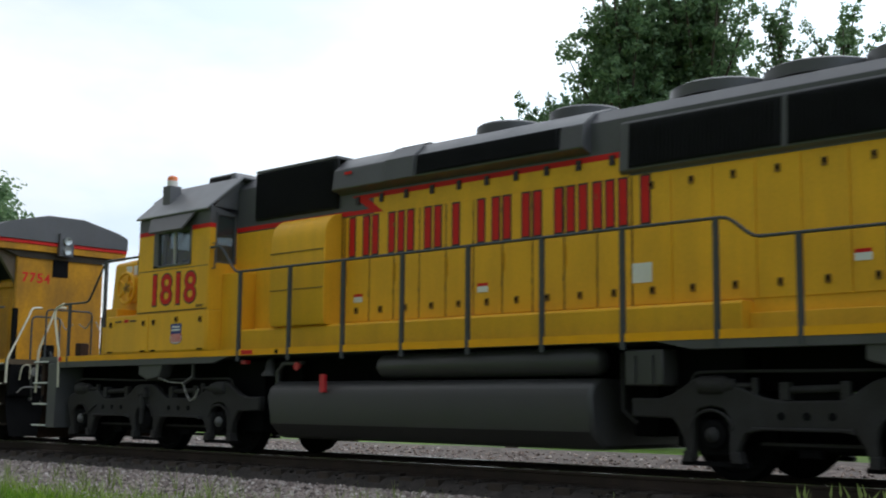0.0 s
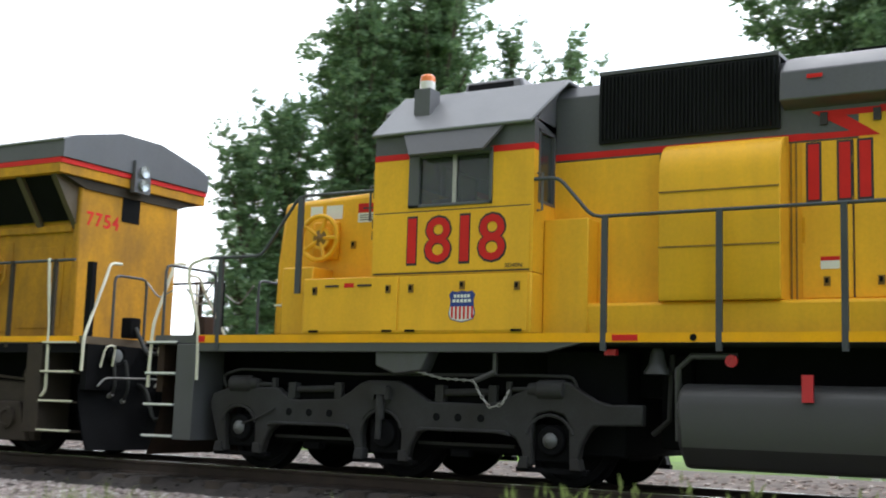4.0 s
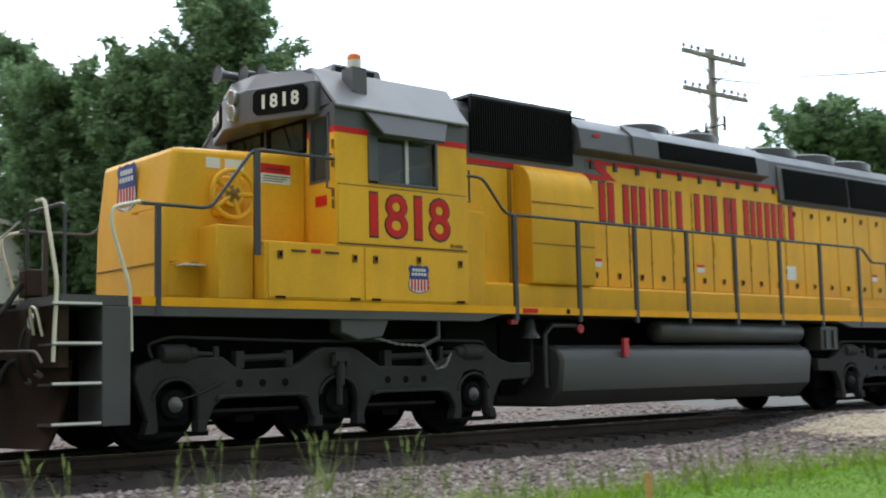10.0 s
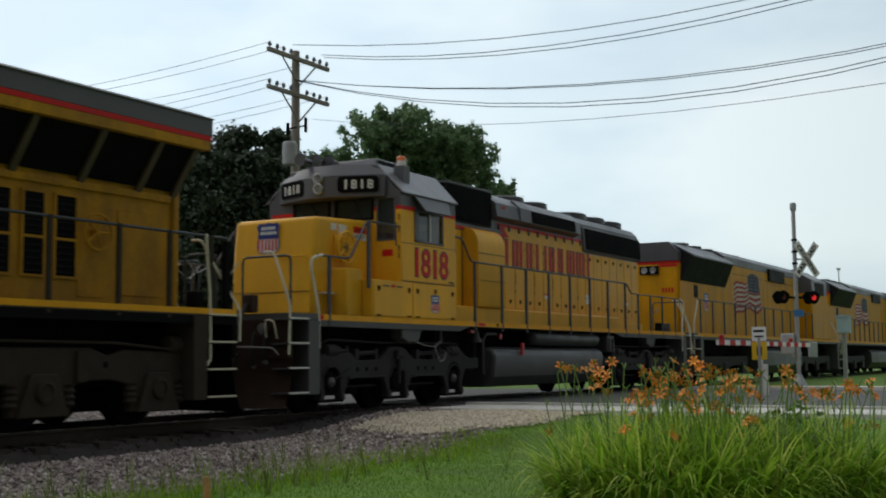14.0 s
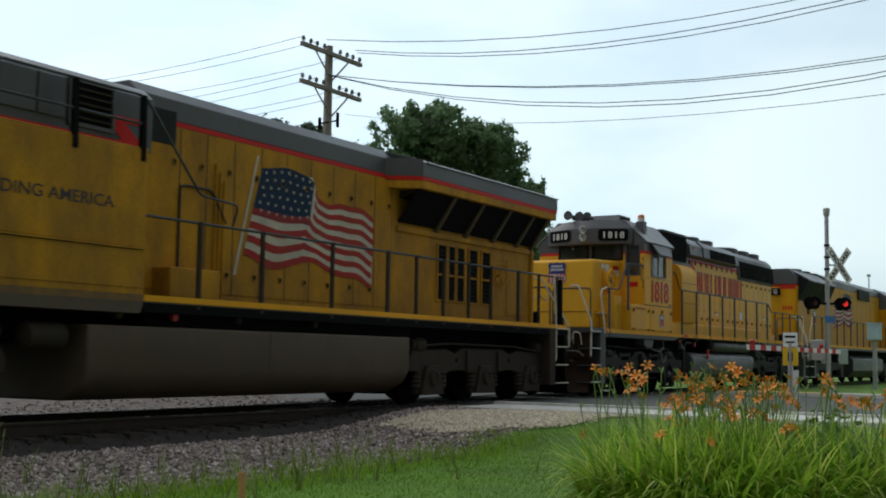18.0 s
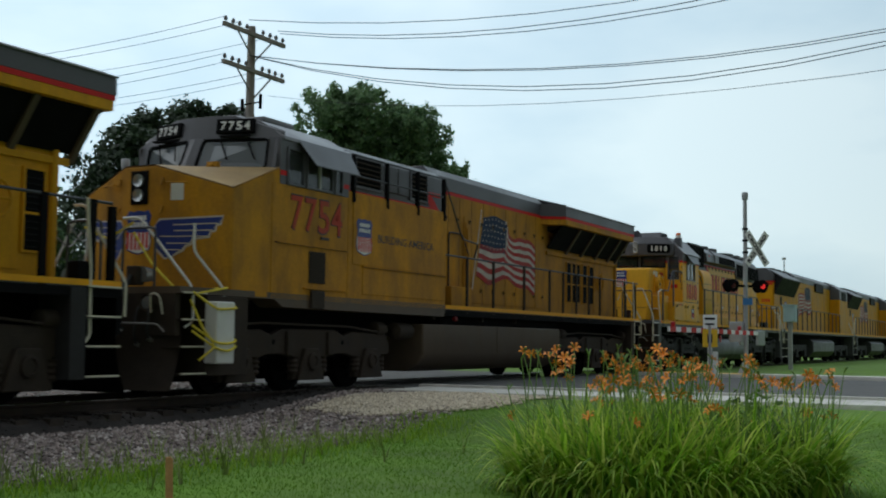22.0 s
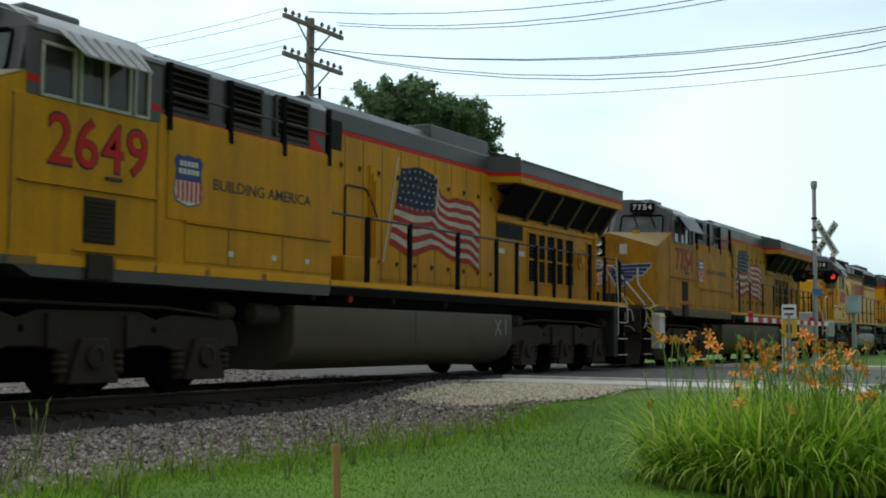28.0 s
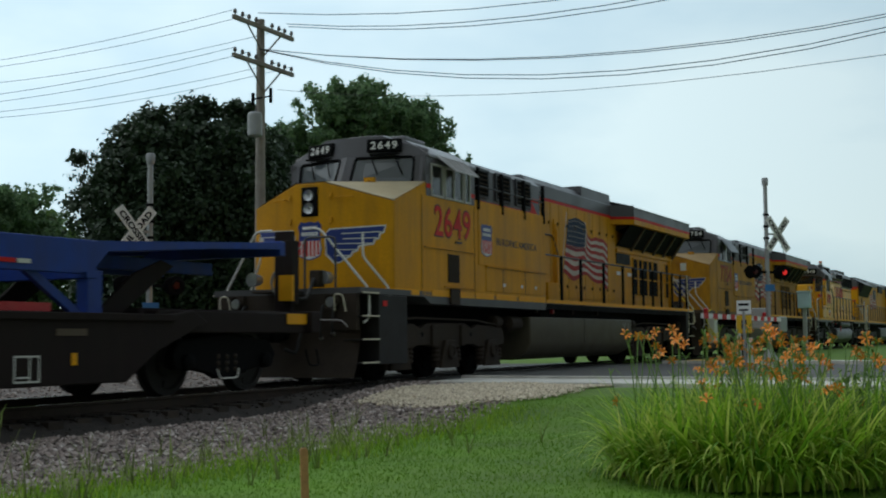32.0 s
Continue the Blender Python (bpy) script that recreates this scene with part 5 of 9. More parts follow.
    for x0, x1 in (((-5.75, -4.9), (-4.55, -3.75), (-3.45, -2.6)) if clean else ((-5.55, -4.55), (-3.45, -2.7))):
        g = part("vent_frame", M().box(x0, x1, U - 0.04, U, 3.62, 3.67).box(x0, x1, U - 0.04, U, 4.17, 4.22).box(x0, x0 + 0.05, U - 0.04, U, 3.62, 4.22).box(x1 - 0.05, x1, U - 0.04, U, 3.62, 4.22), rail_grey if clean else grey, L, "vent with slats")
        part("vent_back", M().box(x0 + 0.05, x1 - 0.05, U - 0.012, U, 3.67, 4.17), black, g)
        for k in range(5):
            part("slat", M().box(x0 + 0.05, x1 - 0.05, U - 0.045, U - 0.012, 3.72 + k * 0.09, 3.745 + k * 0.09), truck_brown, g)
    if not clean:
        part("cabinet_door", M().box(-4.5, -3.95, U - 0.03, U, 3.68, 4.18), grey, L, bevel=0.01)
        part("cabinet_door", M().box(-3.92, -3.5, U - 0.03, U, 3.68, 4.18), grey, L, bevel=0.01)
    for x in (-5.95, -4.75, -3.55, -2.42):
        part("ledge_post", M().prism([(x - 0.03, 3.3), (x + 0.05, 3.3), (x + 0.03, 4.15), (x - 0.03, 4.15)], "xz", W - 0.03, W + 0.04), black, L, "dark flat handrail post")
    pipe_rail("ledge_handrail", [(-6.0, W, 3.78), (-2.4, W, 3.78)], 0.018, rail_grey, L)
    if not clean:
        pipe_rail("ledge_handrail", [(-6.0, W, 4.15), (-2.4, W, 4.15), (-1.0, -1.2, 3.05), (-0.2, -1.2, 3.0), (-0.2, -1.1, 2.7)], 0.018, rail_grey, L)
    # cab
    for s in (-1, 1):
        a, b = sorted((s * 1.41, s * 1.47))
        part("cab_side", M().box(-8.2, -8.02, a, b, 3.36, 3.98).box(-6.3, -6.1, a, b, 3.36, 3.98).box(-8.2, -6.1, a, b, 3.98, 4.1), grey, L, "grey upper cab side")
        part("red_stripe", M().box(-8.2, -8.02, *sorted((s * 1.47, s * 1.474)), 3.5, 3.58), red, L)
        part("red_stripe", M().box(-6.3, -6.1, *sorted((s * 1.47, s * 1.474)), 3.5, 3.58), red, L)
    for x0, x1 in ((-8.02, -7.5), (-7.45, -6.62), (-6.57, -6.3)):
        fm = pale_frame if clean else grey
        w = part("side_window", M().box(x0, x1, W - 0.02, W + 0.05, 3.36, 3.4).box(x0, x1, W - 0.02, W + 0.05, 3.94, 3.98).box(x0, x0 + 0.04, W - 0.02, W + 0.05, 3.38, 3.96).box(x1 - 0.04, x1, W - 0.02, W + 0.05, 3.38, 3.96), fm, L, "cab side window with pale frame", bevel=0.005)
        part("pane", M().box(x0 + 0.04, x1 - 0.04, W + 0.01, W + 0.02, 3.4, 3.94), win_glass, w)
        if x1 - x0 > 0.6:
            part("mullion", M().box((x0 + x1) / 2 - 0.025, (x0 + x1) / 2 + 0.025, W - 0.015, W + 0.03, 3.38, 3.96), pale_frame, w)
    # added panel, keeps sky light from passing through the far side windows
    part("cab_side_lining", M().box(-8.15, -6.12, 1.37, 1.405, 3.3, 4.06), cab_dark, L, "added dark panel that blocks light through the far cab windows")
    xa, xb, out, za, zb = (-7.8, -6.5, 0.34, 4.15, 3.85) if clean else (-7.72, -6.1, 0.3, 4.14, 3.72)
    part("sunshade", M().add([(xa, W - 0.01, za), (xb, W - 0.01, za), (xb - 0.12, W - out, zb), (xa + 0.12, W - out, zb), (xa, W - 0.01, za - 0.02), (xb, W - 0.01, za - 0.02), (xb - 0.12, W - out, zb - 0.02), (xa + 0.12, W - out, zb - 0.02)],
         [(0, 1, 2, 3), (7, 6, 5, 4), (0, 3, 7, 4), (1, 5, 6, 2), (3, 2, 6, 7), (0, 4, 5, 1)]), awning_grey if clean else grey, L, "hinged window sunshade")
    if clean:
        for k in range(6):
            x = xa + 0.16 + k * 0.195
            part("awning_rib", M().tube([(x, W - 0.02, za + 0.004), (x, W - out, zb + 0.004)], 0.014, 5), awning_grey, L)
        part("window_blind", M().box(-7.42, -7.22, W + 0.03, W + 0.035, 3.42, 3.92), cream, L, "pale blind behind the glass")
    for y in (-1.41, 1.34):
        part("cab_corner_post", M().prism([(-8.27, 3.55), (-8.1, 3.5), (-8.1, 4.1), (-8.17, 4.1)], "xz", y, y + 0.07), grey, L)
    part("cab_floor", M().box(-8.2, -6.15, -1.38, 1.38, 2.9, 2.95), cab_dark, L)
    part("cab_back_wall", M().box(-6.15, -6.1, -1.4, 1.4, 3.4, 4.2), cab_dark, L)
    part("control_desk", M().box(-8.15, -7.8, -1.1, 0.2, 2.95, 3.66), cab_dark, L, bevel=0.03)
    part("seat_back", M().box(-7.2, -7.05, -1.1, -0.6, 3.1, 3.85), cab_dark, L, bevel=0.05)
    part("cab_roof", M().prism([(-1.5, 4.08), (-1.48, 4.14), (-1.0, 4.42), (-0.55, 4.55), (0.55, 4.55), (1.0, 4.42), (1.48, 4.14), (1.5, 4.08), (1.4, 4.06), (0.9, 4.34), (-0.9, 4.34), (-1.4, 4.06)], "yz", -8.12, -6.05), grey_light, L, "grey arched cab roof", bevel=0.01)
    part("roof_air_conditioner", M().box(-7.6, -6.7, -0.7, 0.7, 4.5, 4.62), grey_light, L, bevel=0.04)
    part("antenna_plate", M().box(-7.95, -7.65, -0.3, 0.3, 4.54, 4.6), grey, L, bevel=0.02)
    # cab front: two big windshield panes, set in a shallow vee over the nose
    def face(y, z):
        """How far forward the cab front stands at y and z."""
        u = (z - 3.6) / 0.5
        return (-8.8 + 0.42 * abs(y)) * (1 - u) + (-8.54 + 0.28 * abs(y)) * u

    def slab(y0, y1, z0, z1, inset, thick):
        q = [(face(y, z) + i, y, z) for i in (inset, inset + thick) for y, z in ((y0, z0), (y1, z0), (y1, z1), (y0, z1))]
        return M().add(q, [(0, 1, 2, 3), (7, 6, 5, 4), (0, 4, 5, 1), (3, 2, 6, 7), (0, 3, 7, 4), (1, 5, 6, 2)])
    for y0, y1 in ((-1.43, -1.24), (-0.15, -0.0005), (0.0005, 0.15), (1.24, 1.43)):
        part("windshield_post", slab(y0, y1, 3.58, 4.12, 0.0, 0.07), grey, L)
    ys = (-1.45, -1.05, -0.62, -0.3, 0.3, 0.62, 1.05, 1.45)
    tops = [4.5 if abs(y) < 0.7 else 4.5 - 0.3 * (abs(y) - 0.62) / 0.83 for y in ys]
    bv = [(face(y, 4.09), y, 4.09) for y in ys] + [(face(y, 4.09) + 0.07, y, z) for y, z in zip(ys, tops)] + [(-8.06, y, z + 0.03) for y, z in zip(ys, tops)] + [(-8.06, y, 4.09) for y in ys]
    n = len(ys)
    bf = [(r * n + i, r * n + i + 1, (r + 1) % 4 * n + i + 1, (r + 1) % 4 * n + i) for r in range(4) for i in range(n - 1)] + [(0, n, 2 * n, 3 * n), (4 * n - 1, 3 * n - 1, 2 * n - 1, n - 1)]
    part("cab_brow", M().add(bv, bf), grey, L, "grey brow over the windshield", bevel=0.012)
    for s in (-1, 1):
        nb = part("number_board", M().prism([(-0.33, -0.12), (0.33, -0.12), (0.33, 0.12), (-0.33, 0.12)], "yz", -0.05, 0.02), black, L, "black number board with white numerals", bevel=0.012)
        nb.matrix_basis = Matrix.Translation((face(0.68, 4.09) + 0.02, s * 0.68, 4.31)) @ Matrix.Rotation(s * -radians(15), 4, "Z") @ Matrix.Rotation(radians(8), 4, "Y")
        numerals("figure", number, 0.15, -0.05, 0, 0, white, nb, 0.135, bold=0.004, axis="x")
        y0, y1 = sorted((s * 0.15, s * 1.24))
        g = part("windshield", slab(y0 + 0.03, y1 - 0.03, 3.63, 4.06, 0.02, 0.02), sky_grey_glass, L, "large windshield pane")
        part("windshield_gasket", M().tube([(face(y, z) - 0.004, y, z) for y, z in ((y0 + 0.05, 3.6), (y1 - 0.05, 3.6), (y1 - 0.01, 3.66), (y1 - 0.01, 4.04), (y1 - 0.06, 4.09), (y0 + 0.06, 4.09), (y0 + 0.01, 4.04), (y0 + 0.01, 3.66))], 0.022, 6, True), black, g, "black rubber gasket")
        for q in (0.3, 0.7):
            yy = y0 + (y1 - y0) * q
            part("wiper", M().tube([(face(yy, 4.09) - 0.05, yy, 4.12), (face(yy, 4.04) - 0.05, yy - 0.02, 4.03), (face(yy - 0.15, 3.75) - 0.03, yy - 0.15, 3.75)], 0.013, 6), black, g)
        part("wiper_motor", M().box(face(0.7, 4.1) - 0.09, face(0.7, 4.1) + 0.02, s * 0.7 - 0.28, s * 0.7 + 0.28, 4.13, 4.16), black, g)
    # nose: a shallow vee in front, its top folded down to the corners
    ring = [(-8.16, -1.462), (-9.40, -1.45), (-9.82, -0.3), (-9.82, 0.3), (-9.40, 1.45), (-8.16, 1.462)]
    zt = [3.63, 3.15, 3.5, 3.5, 3.15, 3.63]
    base = [(-8.25, -1.36, 3.61), (-8.82, -0.12, 3.62), (-8.82, 0.12, 3.62), (-8.25, 1.36, 3.61)]
    v = [(x, y, 1.52) for x, y in ring] + [(x, y, z) for (x, y), z in zip(ring, zt)] + base
    part("wide_nose", M().add(v, [(0, 1, 7, 6), (1, 2, 8, 7), (2, 3, 9, 8), (3, 4, 10, 9), (4, 5, 11, 10), (5, 0, 6, 11), (5, 4, 3, 2, 1, 0), (6, 7, 12), (7, 8, 13, 12), (8, 9, 14, 13), (9, 10, 15, 14), (10, 11, 15), (6, 12, 13, 14, 15, 11)]), paint, L, "wide angular nose", bevel=0.03)
    tv = [(x, y, z + 0.006) for x, y, z in v[6:]] + [(x, y, z - 0.01) for x, y, z in v[6:]]
    tf = [(0, 1, 6), (1, 2, 7, 6), (2, 3, 8, 7), (3, 4, 9, 8), (4, 5, 9)]
    part("nose_top", M().add(tv, tf + [tuple(10 + i for i in reversed(f)) for f in tf]), faded_top if clean else faded_top_dirty, L, "sun-faded top of the nose")
    part("nose_stripe", M().prism([(-8.5, -1.474), (-9.41, -1.462), (-9.83, -0.305), (-9.83, 0.305), (-9.41, 1.462), (-8.5, 1.474)], "xy", 1.52, 1.62), stripe_yellow if clean else paint, L)
    hl = part("headlight_box", M().box(-9.85, -9.75, -0.17, 0.17, 2.9, 3.42), black, L, "twin headlights one above the other", bevel=0.02)
    for z in (3.04, 3.27):
        part("headlight", M().lathe((-9.85, 0, z), (-1, 0, 0), [(0, 0.1), (0.03, 0.1), (0.02, 0.085), (0.01, 0.02)], 16), lens_glass, hl)
    for s in (-1, 1):
        for z in (2.82, 3.25):
            part("nose_hinge", M().cyl((-9.835, s * 0.42, z - 0.06), (-9.79, s * 0.42, z + 0.06), 0.02, n=8), paint, L)
        part("nose_grab_iron", M().tube([(-9.78, s * 0.5, 3.22), (-9.84, s * 0.52, 3.22), (-9.74, s * 0.8, 3.22), (-9.68, s * 0.8, 3.22)], 0.013, 6), paint, L)
    part("nose_lock", M().box(-9.0, -8.92, -0.82, -0.62, 3.56, 3.64).cyl((-9.1, -0.72, 3.55), (-8.9, -0.72, 3.62), 0.03, n=8), paint, L)
    # winged emblem across the nose: blue bars with pale edges
    def onface(u, z, off):
        """A point on the near slanted nose face; u from the middle edge outwards."""
        z -= 0.26
        a, b = Vector((-9.82, -0.3, z)), Vector((-9.40, -1.45, z))
        d = (b - a).normalized()
        nrm = Vector((d.y, -d.x, 0))
        if nrm.x > 0:
            nrm = -nrm
        return a + d * u + nrm * off
    wing = [(0.02, 2.84), (0.1, 2.91), (1.07, 2.96), (1.03, 2.865), (0.97, 2.85), (0.95, 2.765), (0.88, 2.75), (0.85, 2.67), (0.6, 2.635), (0.57, 2.56), (0.49, 2.53), (0.44, 2.46), (0.37, 2.43), (0.29, 2.36), (0.19, 2.34), (0.04, 2.5)]
    rim = [(u + (0.025 if u > 0.3 else -0.02), z + (0.025 if z > 2.88 else -0.028)) for u, z in wing]
    lines = [[(0.3, 2.83), (1.0, 2.855), (1.0, 2.872), (0.3, 2.848)], [(0.32, 2.74), (0.92, 2.75), (0.92, 2.768), (0.32, 2.758)], [(0.1, 2.655), (0.84, 2.66), (0.84, 2.676), (0.1, 2.67)], [(0.2, 2.55), (0.56, 2.55), (0.56, 2.567), (0.2, 2.567)], [(0.17, 2.45), (0.43, 2.45), (0.43, 2.466), (0.17, 2.466)]]
    for s in (-1, 1):
        def plate(pts, o):
            q = [onface(u, z, o) for u, z in pts] + [onface(u, z, 0.0) for u, z in pts]
            n = len(pts)
            return M().add([(p.x, p.y * (-s), p.z) for p in q], [tuple(range(n)), tuple(range(2 * n - 1, n - 1, -1))] + [(i, (i + 1) % n, n + (i + 1) % n, n + i) for i in range(n)])
        wg = part("wing_edge", plate(rim, 0.004), white if clean else flag_white, L, "pale outline of the painted wing")
        part("wing", plate(wing, 0.008), blue, wg, "blue painted wing")
        for ln in lines:
            part("feather_line", plate(ln, 0.011), white if clean else flag_white, wg)
    shield(L, -9.824, 0, 2.47, 0.5, 0.68, axis="x")
    if not clean:
        part("taped_paper", M().add([tuple(onface(0.25, 3.22, 0.006)), tuple(onface(0.45, 3.22, 0.006)), tuple(onface(0.45, 3.5, 0.006)), tuple(onface(0.25, 3.5, 0.006)), tuple(onface(0.25, 3.22, 0.001)), tuple(onface(0.45, 3.22, 0.001)), tuple(onface(0.45, 3.5, 0.001)), tuple(onface(0.25, 3.5, 0.001))], [(0, 1, 2, 3), (7, 6, 5, 4), (0, 4, 5, 1), (3, 2, 6, 7), (0, 3, 7, 4), (1, 5, 6, 2)]), white, L, "white paper on the nose")
    # engine hood
    part("engine_hood", M().box(-2.0, 9.75, H, 0.92, 1.6, 4.0), paint, L, "engine hood side")
    part("hood_top", M().prism([(H, 4.07), (H, 4.36), (-0.75, 4.53), (0.75, 4.53), (0.92, 4.36), (0.92, 4.07)], "yz", -2.0, 4.3), grey, L, "grey hood roof", bevel=0.015)
    part("red_stripe", M().box(-1.6, 4.25, H - 0.006, 0.92, 4.0, 4.07), red, L)
    part("cab_vent_window", M().box(-1.75, -1.25, H - 0.02, H, 3.72, 4.2), cab_dark, L, bevel=0.01)
    if humped:
        part("exhaust_housing", M().prism([(-0.9, 4.3), (-0.88, 4.66), (0.88, 4.66), (0.9, 4.3)], "yz", 1.75, 4.1), grey, L, "raised grey exhaust housing", bevel=0.02)
    else:
        part("exhaust_housing", M().box(1.9, 3.0, -0.5, 0.5, 4.4, 4.56), grey, L, bevel=0.03)
    part("roof_equipment", M().lathe((-0.9, 0.0, 4.44), (0, 0, 1), [(0, 0.25), (0.1, 0.25), (0.14, 0.18)], 16), black, L)
    xs = [-1.95, -1.15, -0.6, 0.0, 0.62, 1.24, 1.86, 2.48, 3.1, 3.7, 4.25]
    for a in xs:
        part("door_gap", M().box(a - 0.007, a + 0.007, H - 0.006, H, 1.7, 3.98), outline, L)
    for a, b in zip(xs, xs[1:]):
        d = part("hood_door", M().box(a + 0.012, b - 0.012, H - 0.012, H, 1.72, 3.98), paint, L, bevel=0.004)
        latch(d, b - 0.12, H - 0.012, 2.0)
        latch(d, b - 0.12, H - 0.012, 3.5)
    wave_flag(L, 0.15, 3.64, 3.74, 2.02, H - 0.016)
    part("tool_box", M().box(-1.6, -0.6, -1.25, H, 1.6, 2.02), paint, L, bevel=0.02)
    for k in range(3):
        pipe_rail("conduit", [(-0.42 + k * 0.09, H - 0.035, 1.65), (-0.42 + k * 0.09, H - 0.035, 3.6 - k * 0.12)], 0.016, paint, L)
    if clean:
        for x in (-4.75, -3.55):
            part("panel_seam", M().box(x - 0.008, x + 0.008, W - 0.016, W, 1.68, 2.16), outline, L)
        for x in (-8.38, -6.14):
            part("panel_seam", M().box(x - 0.006, x + 0.006, W - 0.004, W, 1.66, 3.34), outline, L)
    part("hinge_ledge", M().box(-5.62, -2.34, W - 0.04, W, 2.17, 2.195), paint, L)
    part("hinge_ledge", M().box(-8.27, -6.12, W - 0.035, W, 2.405, 2.425), paint, L)
    part("drip_ledge", M().box(-7.5, -6.15, W - 0.04, W, 1.7, 1.715), paint, L)
    pipe_rail("hose_pipe", [(-1.15, H - 0.03, 1.7), (-1.15, H - 0.03, 3.2), (-0.5, H - 0.03, 3.2), (-0.2, H - 0.05, 2.75)], 0.018, outline, L)
    # radiator with its overhang
    ov = [(-0.92, 3.72), (-1.47, 3.9), (-1.47, 4.16), (-1.2, 4.3), (-0.4, 4.46), (0.4, 4.46), (1.2, 4.3), (1.47, 4.16), (1.47, 3.9), (0.92, 3.72)]
    tl = 10.3 if clean else 9.95
    part("radiator_overhang", M().prism([(4.05, -0.92), (4.42, -1.47), (tl - 0.05, -1.47), (tl - 0.05, 1.47), (4.42, 1.47), (4.05, 0.92)], "xy", 3.84, 3.98), paint, L, "yellow lip of the overhanging radiator", bevel=0.01)
    # brown here paints the shade under the overhang into the colour
    part("overhang_underside", M().prism([(-0.92, 3.7), (-1.45, 3.868), (1.45, 3.868), (0.92, 3.7)], "yz", 4.5, tl - 0.1), truck_brown, L, "brown underside, its shade put into the colour")
    rr = [(-1.475, 4.05), (-1.47, 4.3), (-1.25, 4.4), (-0.4, 4.6), (0.4, 4.6), (1.25, 4.4), (1.47, 4.3), (1.475, 4.05)]
    q = [(4.4 if abs(y) > 1 else 4.1, y, z) for y, z in rr] + [(tl, y, z) for y, z in rr]
    part("radiator_roof", M().add(q, [tuple(range(8)), tuple(range(15, 7, -1))] + [(i, (i + 1) % 8, 8 + (i + 1) % 8, 8 + i) for i in range(8)]), grey, L, "dark grey radiator roof", bevel=0.01)
    part("roof_flare", M().prism([(4.02, -0.92), (4.4, -1.47), (4.4, 1.47), (4.02, 0.92)], "xy", 4.05, 4.36), grey, L)
    pipe_rail("roof_trim", [(4.5, -1.485, 4.3), (tl, -1.485, 4.3)], 0.014, grey_light, L, n=6)
    part("red_stripe", M().prism([(4.03, -0.92), (4.41, -1.474), (tl - 0.03, -1.474), (tl - 0.03, 1.474), (4.41, 1.474), (4.03, 0.92)], "xy", 3.98, 4.05), red, L)
    for a, b in ((4.45, 5.68), (5.8, 6.78), (6.9, 7.9), (8.02, 8.95), (9.07, tl - 0.3)):
        part("radiator_screen", M().add([(a, -1.36, 3.84), (b, -1.36, 3.84), (b, -0.96, 3.26), (a, -0.96, 3.26), (a, -1.34, 3.86), (b, -1.34, 3.86), (b, -0.93, 3.28), (a, -0.93, 3.28)], [(0, 1, 2, 3), (7, 6, 5, 4), (0, 4, 5, 1), (3, 2, 6, 7), (0, 3, 7, 4), (1, 5, 6, 2)]), black, L, "dark slanted radiator screen")
        # strut colour carries the overhang's shade: brown in place of body paint
        part("screen_strut", M().add([(b, -1.42, 3.86), (b + 0.1, -1.42, 3.86), (b + 0.1, -0.94, 3.14), (b, -0.94, 3.14), (b, -0.92, 3.86), (b + 0.1, -0.92, 3.86)], [(0, 1, 2, 3), (0, 3, 4), (1, 5, 2), (3, 2, 5, 4), (0, 4, 5, 1)]), tank_brown, L)
    part("screen_ledge", M().box(4.4, tl - 0.3, H - 0.05, H, 3.1, 3.2), paint, L, bevel=0.01)
    if clean:
        for x in (4.62, 5.6):
            part("notice_label", M().box(x - 0.16, x + 0.16, H - 0.02, H - 0.002, 2.46, 2.56), white, L)
        part("radiator_screen", M().box(4.43, 5.67, H - 0.02, H, 2.78, 3.08), grille_black, L)
    vents = ((5.95, 6.36), (6.48, 6.82), (6.92, 7.34), (7.46, 7.82), (7.96, 8.42), (9.28, 9.6)) if clean else ((5.85, 6.15), (6.25, 6.48), (6.58, 6.84), (7.05, 7.37), (7.57, 7.9))
    for a, b in vents:
        g = part("louvre", M().box(a, b, H - 0.014, H, 1.95, 2.98), black, L, "tall dark louvre")
        for k in range(12):
            part("slat", M().box(a, b, H - 0.03, H - 0.012, 1.99 + k * 0.08, 2.005 + k * 0.08), grille_black, g)
        part("louvre_rim", M().box(a - 0.04, a, H - 0.03, H, 1.92, 3.01).box(b, b + 0.04, H - 0.03, H, 1.92, 3.01).box(a, b, H - 0.03, H, 2.98, 3.01).box(a, b, H - 0.03, H, 1.92, 1.95).box(a, b, H - 0.03, H, 2.4, 2.44), paint, g)
    d = part("hood_door", M().box(8.5 if clean else 7.95, 9.2 if clean else 8.44, H - 0.014, H, 1.7, 3.0), paint, L, bevel=0.005)
    if not clean:
        part("hood_door", M().box(8.65, 9.5, H - 0.014, H, 1.75, 2.9), paint, L, bevel=0.005)
    hx = 8.72 if clean else 8.2
    hb = part("hand_brake_wheel", M().tube([(hx + 0.24 * math.cos(a * math.pi / 12), H - 0.12, 2.55 + 0.24 * math.sin(a * math.pi / 12)) for a in range(24)], 0.02, 8, True), paint, L, "hand brake wheel")
    sp = M().cyl((hx, H, 2.55), (hx, H - 0.12, 2.55), 0.04)
    for k in range(5):
        a = 2 * math.pi * k / 5
        sp.tube([(hx, H - 0.11, 2.55), (hx + 0.23 * math.cos(a), H - 0.12, 2.55 + 0.23 * math.sin(a))], 0.016, 6)
    part("spokes", sp, paint, hb)
    # rear end
    part("hood_end", M().box(9.7, 9.82, -0.98, 0.98, 1.6, 3.75), paint, L, "rear hood end wall", bevel=0.03)
    hl = part("rear_headlight_box", M().box(tl - 0.04, tl + 0.05, -0.16, 0.16, 3.78, 4.25), grey, L)
